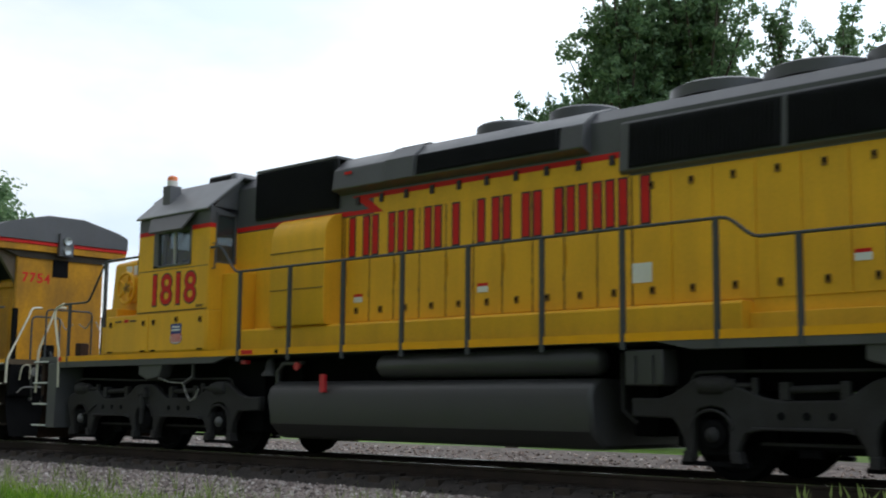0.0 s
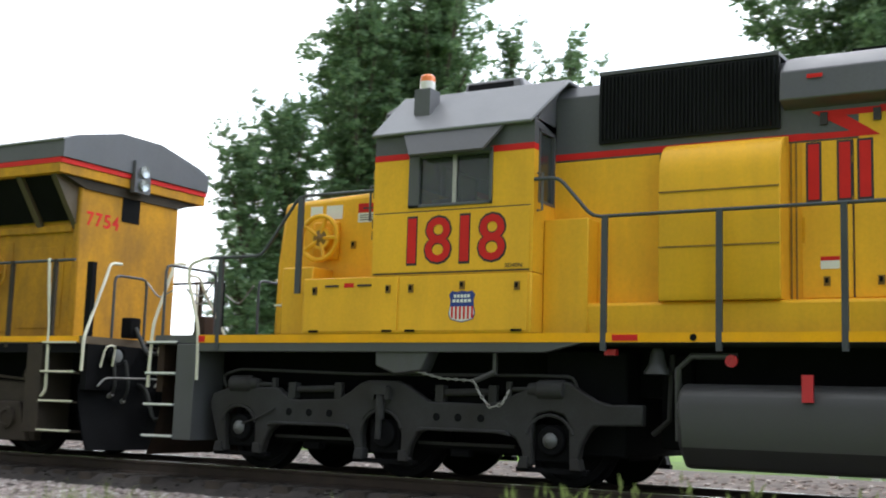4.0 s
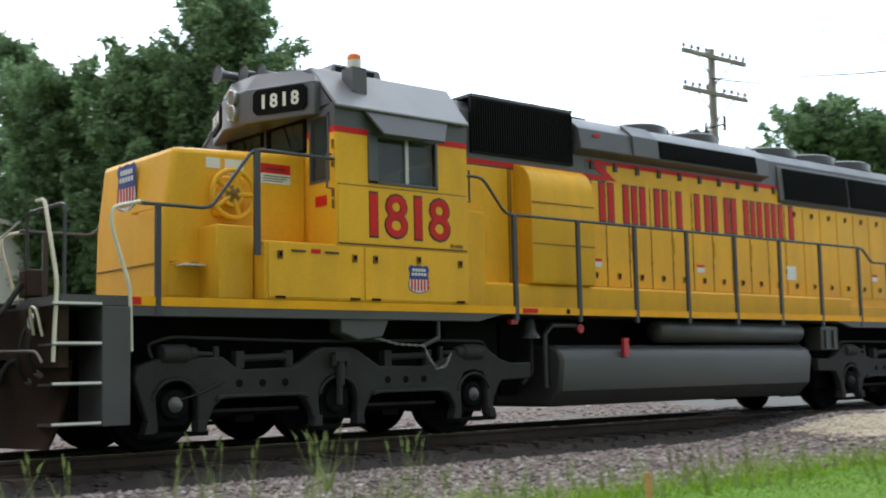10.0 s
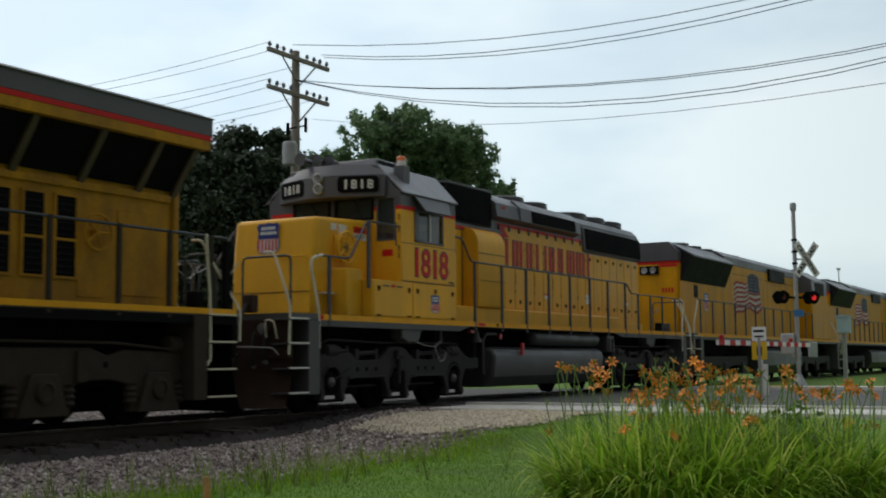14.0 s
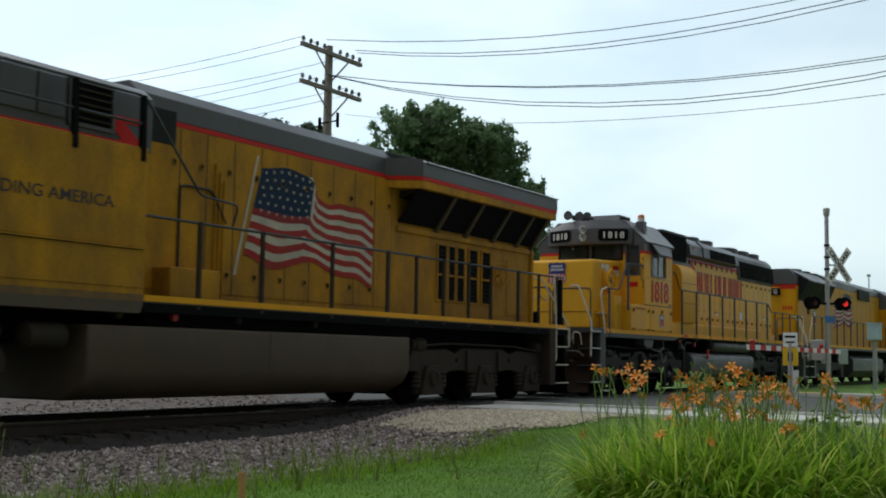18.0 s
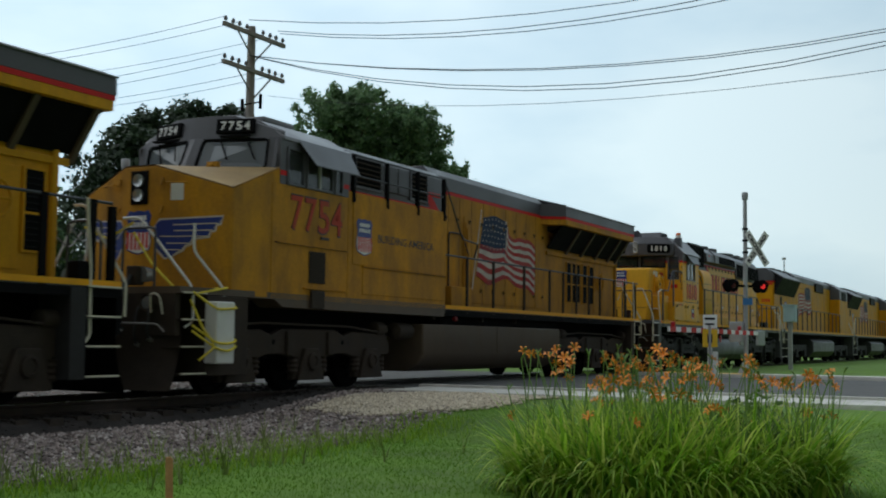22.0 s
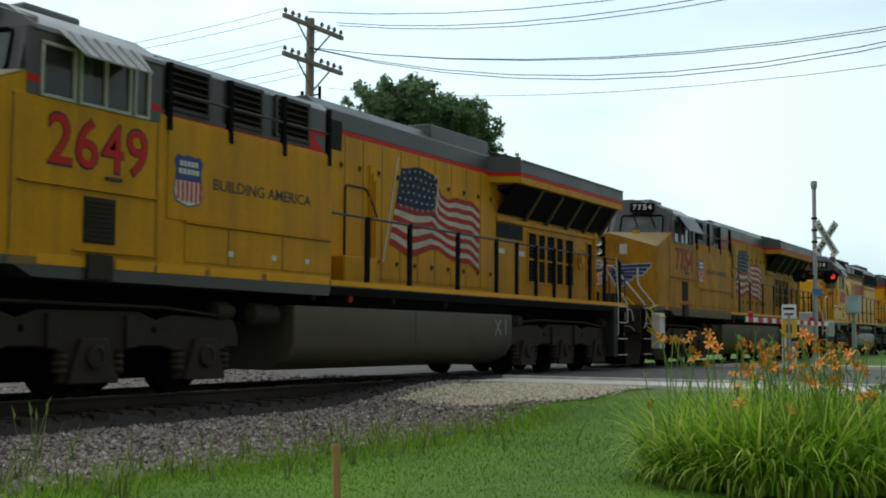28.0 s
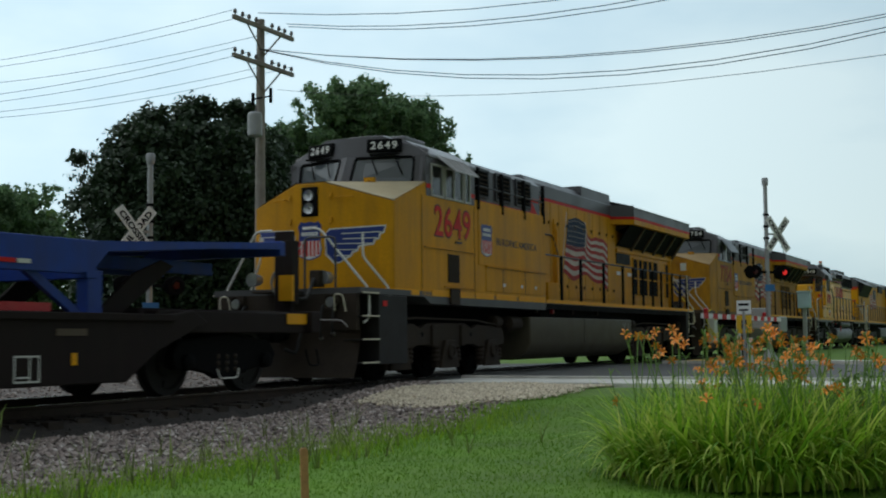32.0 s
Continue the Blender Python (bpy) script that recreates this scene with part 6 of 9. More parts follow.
    for z in (3.9, 4.1):
        part("headlight", M().lathe((tl + 0.05, 0, z), (1, 0, 0), [(0, 0.09), (0.04, 0.09), (0.03, 0.02)], 14), lens_glass, hl)
    part("ditch_light_recess", M().box(9.81, 9.83, -0.2, 0.15, 3.35, 3.75), black, L)
    numerals("end_figure", number, 0.2, 9.82, -0.55, 3.3, red, L, 0.16, bold=0.004, axis="x", facing=1)
    # handrails and steps
    posts = (-1.27, 0.06, 1.78, 3.36, 4.27, 5.2, 6.13, 7.0, 8.16, 9.1, 9.95)
    pm = black if clean else truck_brown
    for s in (-1, 1):
        y = s * 1.45
        pipe_rail("side_handrail", [(-2.35, y, 2.62), (10.3, y, 2.62)], 0.02, rail_grey, L, "pipe handrail along the walkway")
        for x in posts:
            w = 0.055 if clean else 0.032
            part("handrail_post", M().box(x - w, x + w, y - 0.025, y + 0.015, 1.45, 2.64), pm, L)
        for x, d in ((9.85, 1), (-10.02, -1)):
            steps(L, x, d, s, truck_brown if not clean else truck_grey, edge=cream, depth=0.62 if d > 0 else 0.55, wide=0.28 if d > 0 else 1.0)
            if d > 0:
                pipe_rail("corner_grab_rail", [(9.83, s * 1.47, 2.65), (9.85, s * 1.47, 2.36), (9.92, s * 1.47, 1.78), (9.94, s * 1.47, 0.88), (9.86, s * 1.47, 0.8)], 0.021, cream, L, "cream corner grab rail")
                pipe_rail("corner_grab_rail", [(10.4, s * 0.7, 2.64), (10.4, s * 0.9, 2.64), (10.42, s * 0.98, 2.45), (10.59, s * 1.47, 1.59), (10.58, s * 1.47, 1.14)], 0.021, cream, L)
            else:
                pipe_rail("corner_grab_rail", [(-9.8, y * 0.73, 2.58), (-9.8, y * 0.73, 2.16), (-9.56, y, 1.6), (-9.54, y, 0.8)], 0.021, white, L, "white front grab rail")
                pipe_rail("corner_grab_rail", [(-10.52, y * 0.22, 2.61), (-10.52, y * 0.44, 2.61), (-10.28, y, 1.58), (-10.27, y, 1.1), (-10.45, y, 1.02)], 0.021, white, L)
        part("end_post", M().box(10.42, 10.52, s * 1.3 - 0.04, s * 1.3 + 0.04, 1.5, 2.6), black, L)
    part("label", M().box(-9.9, -9.76, -1.512, -1.502, 1.3, 1.39), red, L)
    for d, x in ((-1, -10.6), (1, 10.6)):
        plow(L, x, d, truck_brown if d < 0 else black)
        pipe_rail("end_handrail", [(x, -1.0, 1.6), (x, -1.0, 2.45), (x, -0.4, 2.45), (x, -0.4, 1.6)], 0.02, rail_grey, L)
    for yy in (-0.95, 0.95):
        part("ditch_light", M().lathe((-10.5, yy * 0.75, 1.78), (-1, 0, 0), [(-0.15, 0.1), (0, 0.12), (0.06, 0.12), (0.05, 0.02)], 14), lens_glass, L)
    if not clean:
        part("white_box", M().box(-10.08, -9.66, -1.74, -1.51, 0.5, 1.4), white, L, "white box roped to the front steps", bevel=0.02)
        rope = mat("yellow_rope", (0.75, 0.6, 0.05), 0.7)
        for k, z in enumerate((0.72, 0.8, 1.28)):
            pipe_rail("yellow_rope", [(-10.35, -1.5, z + 0.25), (-10.12, -1.76, z), (-9.85, -1.77, z - 0.04 + 0.03 * k), (-9.62, -1.76, z + 0.03), (-9.5, -1.5, z + 0.1)], 0.018, rope, L, "yellow rope", n=5)
        pipe_rail("yellow_rope", [(-10.4, -1.5, 1.42), (-10.25, -1.62, 1.0), (-10.12, -1.76, 0.75), (-10.3, -1.6, 0.55)], 0.018, rope, L, n=5)
        pipe_rail("yellow_rope", [(-10.3, -1.5, 1.5), (-9.95, -1.52, 1.56), (-9.55, -1.5, 1.62)], 0.018, rope, L, n=5)
        pipe_rail("yellow_rope", [(-10.5, -0.5, 2.4), (-10.45, -0.8, 1.95), (-10.4, -1.3, 1.5), (-9.7, -1.45, 1.6)], 0.02, rope, L, n=5)
        pipe_rail("yellow_rope", [(-10.55, 0.4, 2.5), (-10.6, -0.1, 2.3), (-10.5, -0.5, 2.55)], 0.02, rope, L, n=5)
    # tank and trucks
    tk = [(-1.0, 0.26), (-1.3, 0.42), (-1.42, 0.62), (-1.42, 1.2), (1.42, 1.2), (1.42, 0.62), (1.3, 0.42), (1.0, 0.26)]
    t = part("fuel_tank", M().prism(tk, "yz", -3.15, 4.15), tank, L, "large flat-sided fuel tank", bevel=0.03)
    part("tank_seam", M().box(0.35, 0.38, -1.428, -1.42, 0.62, 1.19), tank, t)
    if clean:
        writing("chalk_mark", "X I", 0.3, 3.6, -1.425, 0.95, chain_steel, t, bold=0.0, label="chalk mark")
    for x in (-2.6, -1.6, -0.3, 1.5):
        part("valve_knob", M().lathe((x, -1.3, 1.34), (0, -1, 0), [(0, 0.05), (0.07, 0.06), (0.08, 0.02)], 12), red_lens if x in (-1.6,) else truck_brown, L)
    for s in (-1, 1):
        part("air_reservoir", M().lathe((-4.0, s * 1.2, 1.05), (1, 0, 0), [(0, 0.05), (0.05, 0.16), (0.6, 0.16), (0.65, 0.05)], 16), truck_brown, L)
    truck_ge(L, -6.94, truck_brown)
    truck_ge(L, 7.1, truck_brown)
    return L


# ---- the leading units, seen from behind ----
def build_lead_unit():
    L = thing("leading_locomotive", "yellow and grey diesel locomotive with flared radiator grilles and painted flag", "locomotive", "locomotives of the train")
    H = -0.92
    part("deck", M().box(-10.6, 10.6, -1.47, 1.47, 1.42, 1.6), frame_grey, L)
    part("sill_stripe", M().box(-10.2, 10.2, -1.478, -1.47, 1.5, 1.6), stripe_yellow, L)
    part("centre_sill", M().box(-10.4, 10.4, -0.7, 0.7, 0.95, 1.42), black, L)
    part("engine_hood", M().box(-10.1, 5.2, H, 0.92, 1.6, 3.75), yellow_worn, L, "yellow engine hood", bevel=0.02)
    part("hood_top", M().prism([(H, 3.82), (H, 4.1), (-0.6, 4.42), (0.6, 4.42), (0.92, 4.1), (0.92, 3.82)], "yz", -10.15, -5.4), grey, L, "grey hood roof", bevel=0.02)
    part("upper_hood", M().box(-5.4, 5.2, H, 0.92, 3.76, 4.04), yellow_worn, L)
    part("hood_top", M().prism([(H, 4.04), (H, 4.3), (-0.6, 4.5), (0.6, 4.5), (0.92, 4.3), (0.92, 4.04)], "yz", -5.4, 5.2), grey, L, bevel=0.02)
    part("red_stripe", M().box(-10.12, -5.4, H - 0.005, 0.925, 3.75, 3.82), red, L)
    for s in (-1, 1):
        part("radiator_flare", M().add([(-10.05, s * 0.93, 3.22), (-5.35, s * 0.93, 3.22), (-5.55, s * 1.3, 4.0), (-9.85, s * 1.3, 4.0), (-9.85, s * 0.6, 4.4), (-5.55, s * 0.6, 4.4), (-10.05, s * 0.6, 3.22), (-5.35, s * 0.6, 3.22)],
             [(0, 1, 2, 3), (3, 2, 5, 4), (0, 3, 4, 6), (1, 7, 5, 2), (0, 6, 7, 1), (4, 5, 7, 6)]), grille_black, L, "flared black radiator grille")
        part("flare_roof", M().add([(-9.9, s * 1.32, 4.0), (-5.5, s * 1.32, 4.0), (-5.5, s * 0.55, 4.43), (-9.9, s * 0.55, 4.43), (-9.9, s * 1.32, 3.95), (-5.5, s * 1.32, 3.95), (-5.5, s * 0.55, 4.38), (-9.9, s * 0.55, 4.38)], [(0, 1, 2, 3), (7, 6, 5, 4), (0, 4, 5, 1), (3, 2, 6, 7), (0, 3, 7, 4), (1, 5, 6, 2)]), grey, L)
        part("intake_grille", M().box(0.3, 2.6, *sorted((s * 0.92, s * 1.0)), 3.75, 4.2), grille_black, L)
        part("door_slot", M().box(-8.75, -8.35, *sorted((s * 0.92, s * 0.935)), 2.75, 3.15), cab_dark, L)
        for i in (-1, 0, 1):
            for c in (-6.6, 6.6):
                part("journal_box", M().box(c + i * 2.05 - 0.25, c + i * 2.05 + 0.25, *sorted((s * 1.1, s * 1.3)), 0.3, 0.7), truck_grey, L, bevel=0.03)
        for c in (-6.6, 6.6):
            part("truck_side_frame", M().prism([(c - 2.6, 0.9), (c + 2.6, 0.9), (c + 2.6, 0.6), (c + 0.9, 0.6), (c, 0.45), (c - 0.9, 0.6), (c - 2.6, 0.6)], "xz", *sorted((s * 1.1, s * 1.25))), truck_grey, L, bevel=0.02)
        pipe_rail("side_handrail", [(-10.0, s * 1.45, 2.62), (5.3, s * 1.45, 2.62)], 0.02, rail_grey, L)
        for k in range(13):
            x = -9.8 + k * 1.25
            part("handrail_post", M().box(x - 0.03, x + 0.03, s * 1.45 - 0.02, s * 1.45 + 0.02, 1.45, 2.62), rail_grey, L)
        for x, d in ((-10.0, -1), (10.0, 1)):
            steps(L, x, d, s, frame_grey, edge=cream)
            pipe_rail("corner_grab_rail", [(x + d * 0.05, s * 1.45, 2.6), (x + d * 0.45, s * 1.45, 1.9), (x + d * 0.5, s * 1.45, 0.95)], 0.02, cream, L)
            pipe_rail("corner_grab_rail", [(x + d * 0.65, s * 0.95, 2.6), (x + d * 0.6, s * 1.3, 1.9), (x + d * 0.6, s * 1.45, 1.0)], 0.02, cream, L)
    part("tail_end", M().box(-10.2, -10.1, -0.88, 0.88, 1.6, 3.72), yellow_worn, L, bevel=0.05)
    hl = part("headlight_box", M().box(-10.27, -10.2, -0.3, 0.3, 3.42, 3.68), black, L)
    for y in (-0.14, 0.14):
        part("headlight", M().lathe((-10.27, y, 3.55), (-1, 0, 0), [(0, 0.1), (0.03, 0.1), (0.02, 0.02)], 14), lens_glass, hl)
    part("red_stripe", M().box(-10.21, -10.2, -0.88, -0.3, 3.64, 3.72), red, L)
    for k in range(4):
        part("end_mark", M().box(-10.206, -10.2, -0.75 + k * 0.1, -0.69 + k * 0.1, 2.85, 3.0), red, L)
    wave_flag(L, -0.62, -4.33, 3.86, 2.3, H - 0.004)
    shield(L, -7.5, H - 0.004, 2.65, 0.5, 0.6)
    for k in range(8):
        x = -0.4 + k * 0.6
        part("hood_door", M().box(x + 0.012, x + 0.588, H - 0.012, H, 1.75, 3.6), yellow_worn, L)
    part("cab_body", M().box(5.2, 8.0, -1.47, 1.47, 1.6, 3.5), yellow_worn, L, "wide cab", bevel=0.03)
    part("cab_upper", M().prism([(-1.47, 3.5), (-1.45, 4.05), (-0.7, 4.5), (0.7, 4.5), (1.45, 4.05), (1.47, 3.5)], "yz", 5.2, 8.0), grey, L, bevel=0.02)
    part("side_window", M().box(5.8, 7.4, -1.48, -1.46, 3.45, 3.95), cab_dark, L)
    part("wide_nose", M().prism([(8.0, 1.6), (9.6, 1.6), (9.45, 3.1), (8.0, 3.45)], "xz", -1.3, 1.3), yellow_worn, L, bevel=0.08)
    for x in (-8.2, -6.9, -5.6, -2.5):
        part("roof_fan", M().lathe((x, 0, 4.38), (0, 0, 1), [(0, 0.6), (0.14, 0.6), (0.1, 0.1)], 20), grey, L)
    part("fuel_tank", M().prism([(-1.2, 0.28), (-1.45, 0.55), (-1.45, 1.05), (-1.25, 1.2), (1.25, 1.2), (1.45, 1.05), (1.45, 0.55), (1.2, 0.28)], "yz", -3.2, 3.2), tank_grey, L, bevel=0.03)
    plow(L, -10.6, -1, frame_grey)
    for c in (-6.6, 6.6):
        for i in (-1, 0, 1):
            wheelset(L, c + i * 2.05, black)
        # added black box, blocks the light between these wheels
        part("motor_casing", M().box(c - 2.6, c + 2.6, -0.6, 0.6, 0.22, 0.9), black, L)
    return L


# ---- the car behind, with chassis frames on it ----
def build_well_car():
    L = thing("well_car", "dark brown container well car carrying blue trailer chassis", "rail car")
    part("end_platform", M().box(-4.2, -0.4, -1.0, 1.0, 1.0, 1.18).box(-0.7, -0.45, -1.4, 1.4, 0.85, 1.18), brown_steel, L, "brown end platform", bevel=0.02)
    part("end_plate", M().box(-1.25, -0.72, -1.32, -1.31, 0.98, 1.14), stripe_yellow, L, "yellow reflective plate")
    part("end_sill", M().box(-4.2, -0.72, -1.3, -1.1, 0.85, 1.15), brown_steel, L, bevel=0.02)
    part("end_sill", M().box(-4.2, -0.72, 1.1, 1.3, 0.85, 1.15), brown_steel, L, bevel=0.02)
    part("coupler", M().box(-0.45, 0.35, -0.13, 0.13, 0.75, 1.0), black, L, bevel=0.03)
    st = part("brake_stand", M().box(-0.62, -0.48, -0.95, -0.65, 1.18, 2.45).box(-0.66, -0.44, -1.0, -0.85, 1.3, 2.3), brown_steel, L, "upright brake stand", bevel=0.015)
    part("brake_tag", M().box(-0.72, -0.66, -1.05, -0.8, 1.35, 1.75), stripe_yellow, st)
    part("brake_wheel", M().tube([(-0.4, -0.7 + 0.25 * math.cos(a * math.pi / 10), 1.65 + 0.25 * math.sin(a * math.pi / 10)) for a in range(20)], 0.02, 6, True), chain_steel, st)
    pipe_rail("grab_iron", [(-0.5, -1.35, 0.6), (-0.45, -1.38, 0.35), (-0.75, -1.38, 0.35), (-0.8, -1.35, 0.6)], 0.015, black, L)
    for s in (-1, 1):
        ys = sorted((s * 1.25, s * 1.42))
        part("well_side", M().prism([(-19.0, 0.25), (-19.0, 1.02), (-4.6, 1.02), (-3.6, 1.15), (-3.3, 1.0), (-4.3, 0.62), (-4.9, 0.25)], "xz", *ys), brown_steel, L, "dark brown well side sill", bevel=0.02)
        part("top_chord", M().box(-19.0, -4.0, *sorted((s * 1.2, s * 1.46)), 1.0, 1.09), brown_steel, L, bevel=0.01)
        part("gusset_plate", M().prism([(-5.0, 1.08), (-4.55, 1.08), (-3.5, 1.75), (-3.75, 1.82), (-4.3, 1.62)], "xz", *sorted((s * 0.95, s * 1.0))), brown_steel, L, "slanted brown gusset plate", bevel=0.01)
    part("well_floor", M().box(-19.0, -4.9, -1.25, 1.25, 0.26, 0.34), brown_steel, L)
    part("bulkhead", M().add([(-5.0, -1.2, 0.34), (-5.0, 1.2, 0.34), (-4.2, 1.2, 1.1), (-4.2, -1.2, 1.1), (-4.9, -1.2, 0.3), (-4.9, 1.2, 0.3), (-4.1, 1.2, 1.08), (-4.1, -1.2, 1.08)], [(0, 1, 2, 3), (7, 6, 5, 4), (0, 4, 5, 1), (3, 2, 6, 7), (0, 3, 7, 4), (1, 5, 6, 2)]), brown_steel, L)
    mk = part("stencil_frame", M().box(-6.72, -6.34, -1.432, -1.428, 0.58, 0.6).box(-6.72, -6.34, -1.432, -1.428, 0.3, 0.32).box(-6.72, -6.7, -1.432, -1.428, 0.3, 0.6).box(-6.36, -6.34, -1.432, -1.428, 0.3, 0.6).box(-6.5, -6.48, -1.432, -1.428, 0.32, 0.58).box(-6.68, -6.5, -1.432, -1.428, 0.35, 0.37), white, L, "white stencilled frame mark")
    part("stencil_mark", M().box(-5.85, -5.76, -1.432, -1.428, 0.48, 0.62), stripe_yellow, L)
    part("stencil_mark", M().box(-6.1, -5.6, -1.432, -1.428, 0.82, 0.9), tank_brown, L)
    for s in (-1, 1):
        fr = part("truck_side_frame", M().prism([(-3.7, 0.55), (-3.55, 0.75), (-2.9, 0.8), (-2.5, 0.85), (-2.1, 0.8), (-1.45, 0.75), (-1.3, 0.55), (-1.4, 0.36), (-1.75, 0.36), (-2.1, 0.3), (-2.3, 0.22), (-2.7, 0.22), (-2.9, 0.3), (-3.25, 0.36), (-3.6, 0.36)], "xz", *sorted((s * 1.0, s * 1.14))), black, L, "cast two-axle truck side", bevel=0.02)
        for x in (-3.4, -1.6):
            part("roller_bearing", M().lathe((x, s * 1.1, 0.46), (0, s, 0), [(0, 0.12), (0.1, 0.11), (0.13, 0.06)], 14), black, fr)
        for k in range(3):
            part("coil_spring", M().lathe((-2.7 + k * 0.2, s * 1.08, 0.3), (0, 0, 1), [(q * 0.045, 0.08 if q % 2 else 0.06) for q in range(7)], 10), truck_brown, fr)
        pipe_rail("wire_hanger", [(-2.75, s * 1.16, 0.35), (-2.7, s * 1.17, 0.22), (-2.3, s * 1.17, 0.22), (-2.25, s * 1.16, 0.35)], 0.012, white, fr)
    part("truck_bolster", M().box(-2.75, -2.25, -1.0, 1.0, 0.45, 0.85), black, L)
    for x in (-3.4, -1.6):
        wheelset(L, x, truck_grey, r=0.46)
    return L


def build_chassis():
    """Trailer chassis frames as cargo: two long beams, bolsters, a gooseneck over the end platform."""
    L = thing("trailer_chassis", "blue steel trailer chassis lying upon the well car", "trailer chassis")
    for y in (-1.25, -0.45, 0.45, 1.25):
        edge = abs(y) > 1
        part("main_beam", M().prism([(-19.0, 1.55), (-19.0, 1.9), (-5.3, 1.96), (-1.3, 2.2), (-1.3, 2.1), (-3.0, 2.0), (-5.1, 1.84), (-5.35, 1.6), (-5.6, 1.55)], "xz", y - 0.05, y + 0.05) if edge else M().box(-19.0, -2.0, y - 0.05, y + 0.05, 1.7, 1.88), chassis_blue, L, "blue steel side beam" if edge else "", bevel=0.01)
    part("deck_plate", M().add([(-5.3, -1.3, 1.96), (-1.3, -1.3, 2.2), (-1.3, 1.3, 2.2), (-5.3, 1.3, 1.96), (-5.3, -1.3, 1.92), (-1.3, -1.3, 2.16), (-1.3, 1.3, 2.16), (-5.3, 1.3, 1.92)], [(0, 1, 2, 3), (7, 6, 5, 4), (0, 4, 5, 1), (3, 2, 6, 7), (0, 3, 7, 4), (1, 5, 6, 2)]), chassis_blue, L)
    part("tail_beam", M().box(-1.42, -1.28, -1.3, 1.3, 2.0, 2.22), chassis_blue, L, bevel=0.015)
    for x in (-17.0, -13.0, -9.0, -5.4):
        part("bolster", M().box(x - 0.09, x + 0.09, -1.3, 1.3, 1.5, 1.9), chassis_blue, L, bevel=0.01)
    for y in (-1.2, 1.2):
        part("post", M().box(-5.45, -5.2, y - 0.09, y + 0.09, 1.06, 1.6), chassis_blue, L, "upright blue corner post", bevel=0.01)
        part("brace", M().prism([(-6.4, 1.55), (-6.2, 1.55), (-5.4, 1.05), (-5.6, 1.05)], "xz", y - 0.04, y + 0.04), chassis_blue, L)
        part("post", M().box(-7.0, -6.85, y - 0.06, y + 0.06, 0.4, 1.55), black, L)
        for k in range(9):
            x = -18.5 + k * 1.45
            part("reflector_strip", M().box(x, x + 0.3, y * 1.09 - 0.006, y * 1.09, 1.63, 1.68), red, L)
            part("reflector_strip", M().box(x + 0.32, x + 0.52, y * 1.09 - 0.006, y * 1.09, 1.63, 1.68), white, L)
    part("axle_tube", M().cyl((-6.6, -1.2, 0.75), (-6.6, 1.2, 0.75), 0.08), black, L)
    part("tail_light_bar", M().box(-6.9, -6.0, -1.25, -1.15, 1.1, 1.2), red_lens, L)
    return L


# ---- ground, track, road ----
grass_mat = mat("mown_grass", (0.1, 0.215, 0.012), 0.9, vary=0.38, scale=0.7, grain=60, bump=0.3, dirt=(0.17, 0.24, 0.035), dirt_amount=0.4)
blade_mat = mat("grass_blade", (0.14, 0.28, 0.014), 0.7, vary=0.35, scale=1.5, grain=10, bump=0)
weed_mat = mat("dry_weed", (0.24, 0.3, 0.09), 0.8, vary=0.3, scale=2, grain=10, bump=0)
ballast_mat = mat("ballast_bed", (0.15, 0.125, 0.115), 0.95, vary=0.5, scale=6, grain=45, bump=1.0)
tan_mat = mat("tan_gravel_bed", (0.4, 0.33, 0.24), 0.95, vary=0.35, scale=6, grain=60, bump=0.8)
asphalt = mat("asphalt", (0.1, 0.1, 0.1), 0.9, vary=0.2, scale=0.7, grain=90, bump=0.3, dirt=(0.16, 0.155, 0.145), dirt_amount=0.5)
concrete = mat("concrete_walk", (0.74, 0.72, 0.67), 0.85, vary=0.15, scale=2, grain=50, bump=0.2, per_piece=0.08, dirt=(0.25, 0.23, 0.2), dirt_amount=0.4)
tie_mat = mat("creosoted_tie", (0.05, 0.038, 0.03), 0.9, vary=0.3, scale=4, grain=30, bump=0.4, per_piece=0.25)
pole_wood = mat("weathered_pole_wood", (0.36, 0.33, 0.3), 0.85, vary=0.2, scale=3, grain=40, bump=0.4, dirt=(0.12, 0.1, 0.085), dirt_amount=0.5, streak=True)
alum = mat("dull_aluminium", (0.42, 0.43, 0.44), 0.45, metal=0.5, vary=0.12)
yellow_pad = mat("yellow_tactile_pad", (0.7, 0.42, 0.03), 0.8, vary=0.15)
stake_wood = mat("stake_wood", (0.52, 0.27, 0.12), 0.8, vary=0.15, scale=8)


def stone_mat(name, tones):
    m = bpy.data.materials.new(name)
    m.use_nodes = True
    nt = m.node_tree
    b = nt.nodes["Principled BSDF"]
    g = nt.nodes.new("ShaderNodeNewGeometry")
    r = nt.nodes.new("ShaderNodeValToRGB")
    while len(r.color_ramp.elements) < len(tones):
        r.color_ramp.elements.new(0.5)
    for i, (e, c) in enumerate(zip(r.color_ramp.elements, tones)):
        e.position, e.color = i / (len(tones) - 1), (*c, 1)
    nt.links.new(g.outputs["Random Per Island"], r.inputs[0])
    nt.links.new(r.outputs[0], b.inputs["Base Color"])
    b.inputs["Roughness"].default_value = 0.9
    return m


stone_grey = stone_mat("ballast_stone", ((0.09, 0.072, 0.067), (0.29, 0.235, 0.215), (0.45, 0.37, 0.34), (0.18, 0.14, 0.13), (0.68, 0.61, 0.575)))
stone_tan = stone_mat("tan_gravel_stone", ((0.44, 0.37, 0.27), (0.64, 0.55, 0.42), (0.8, 0.72, 0.58), (0.52, 0.44, 0.33)))


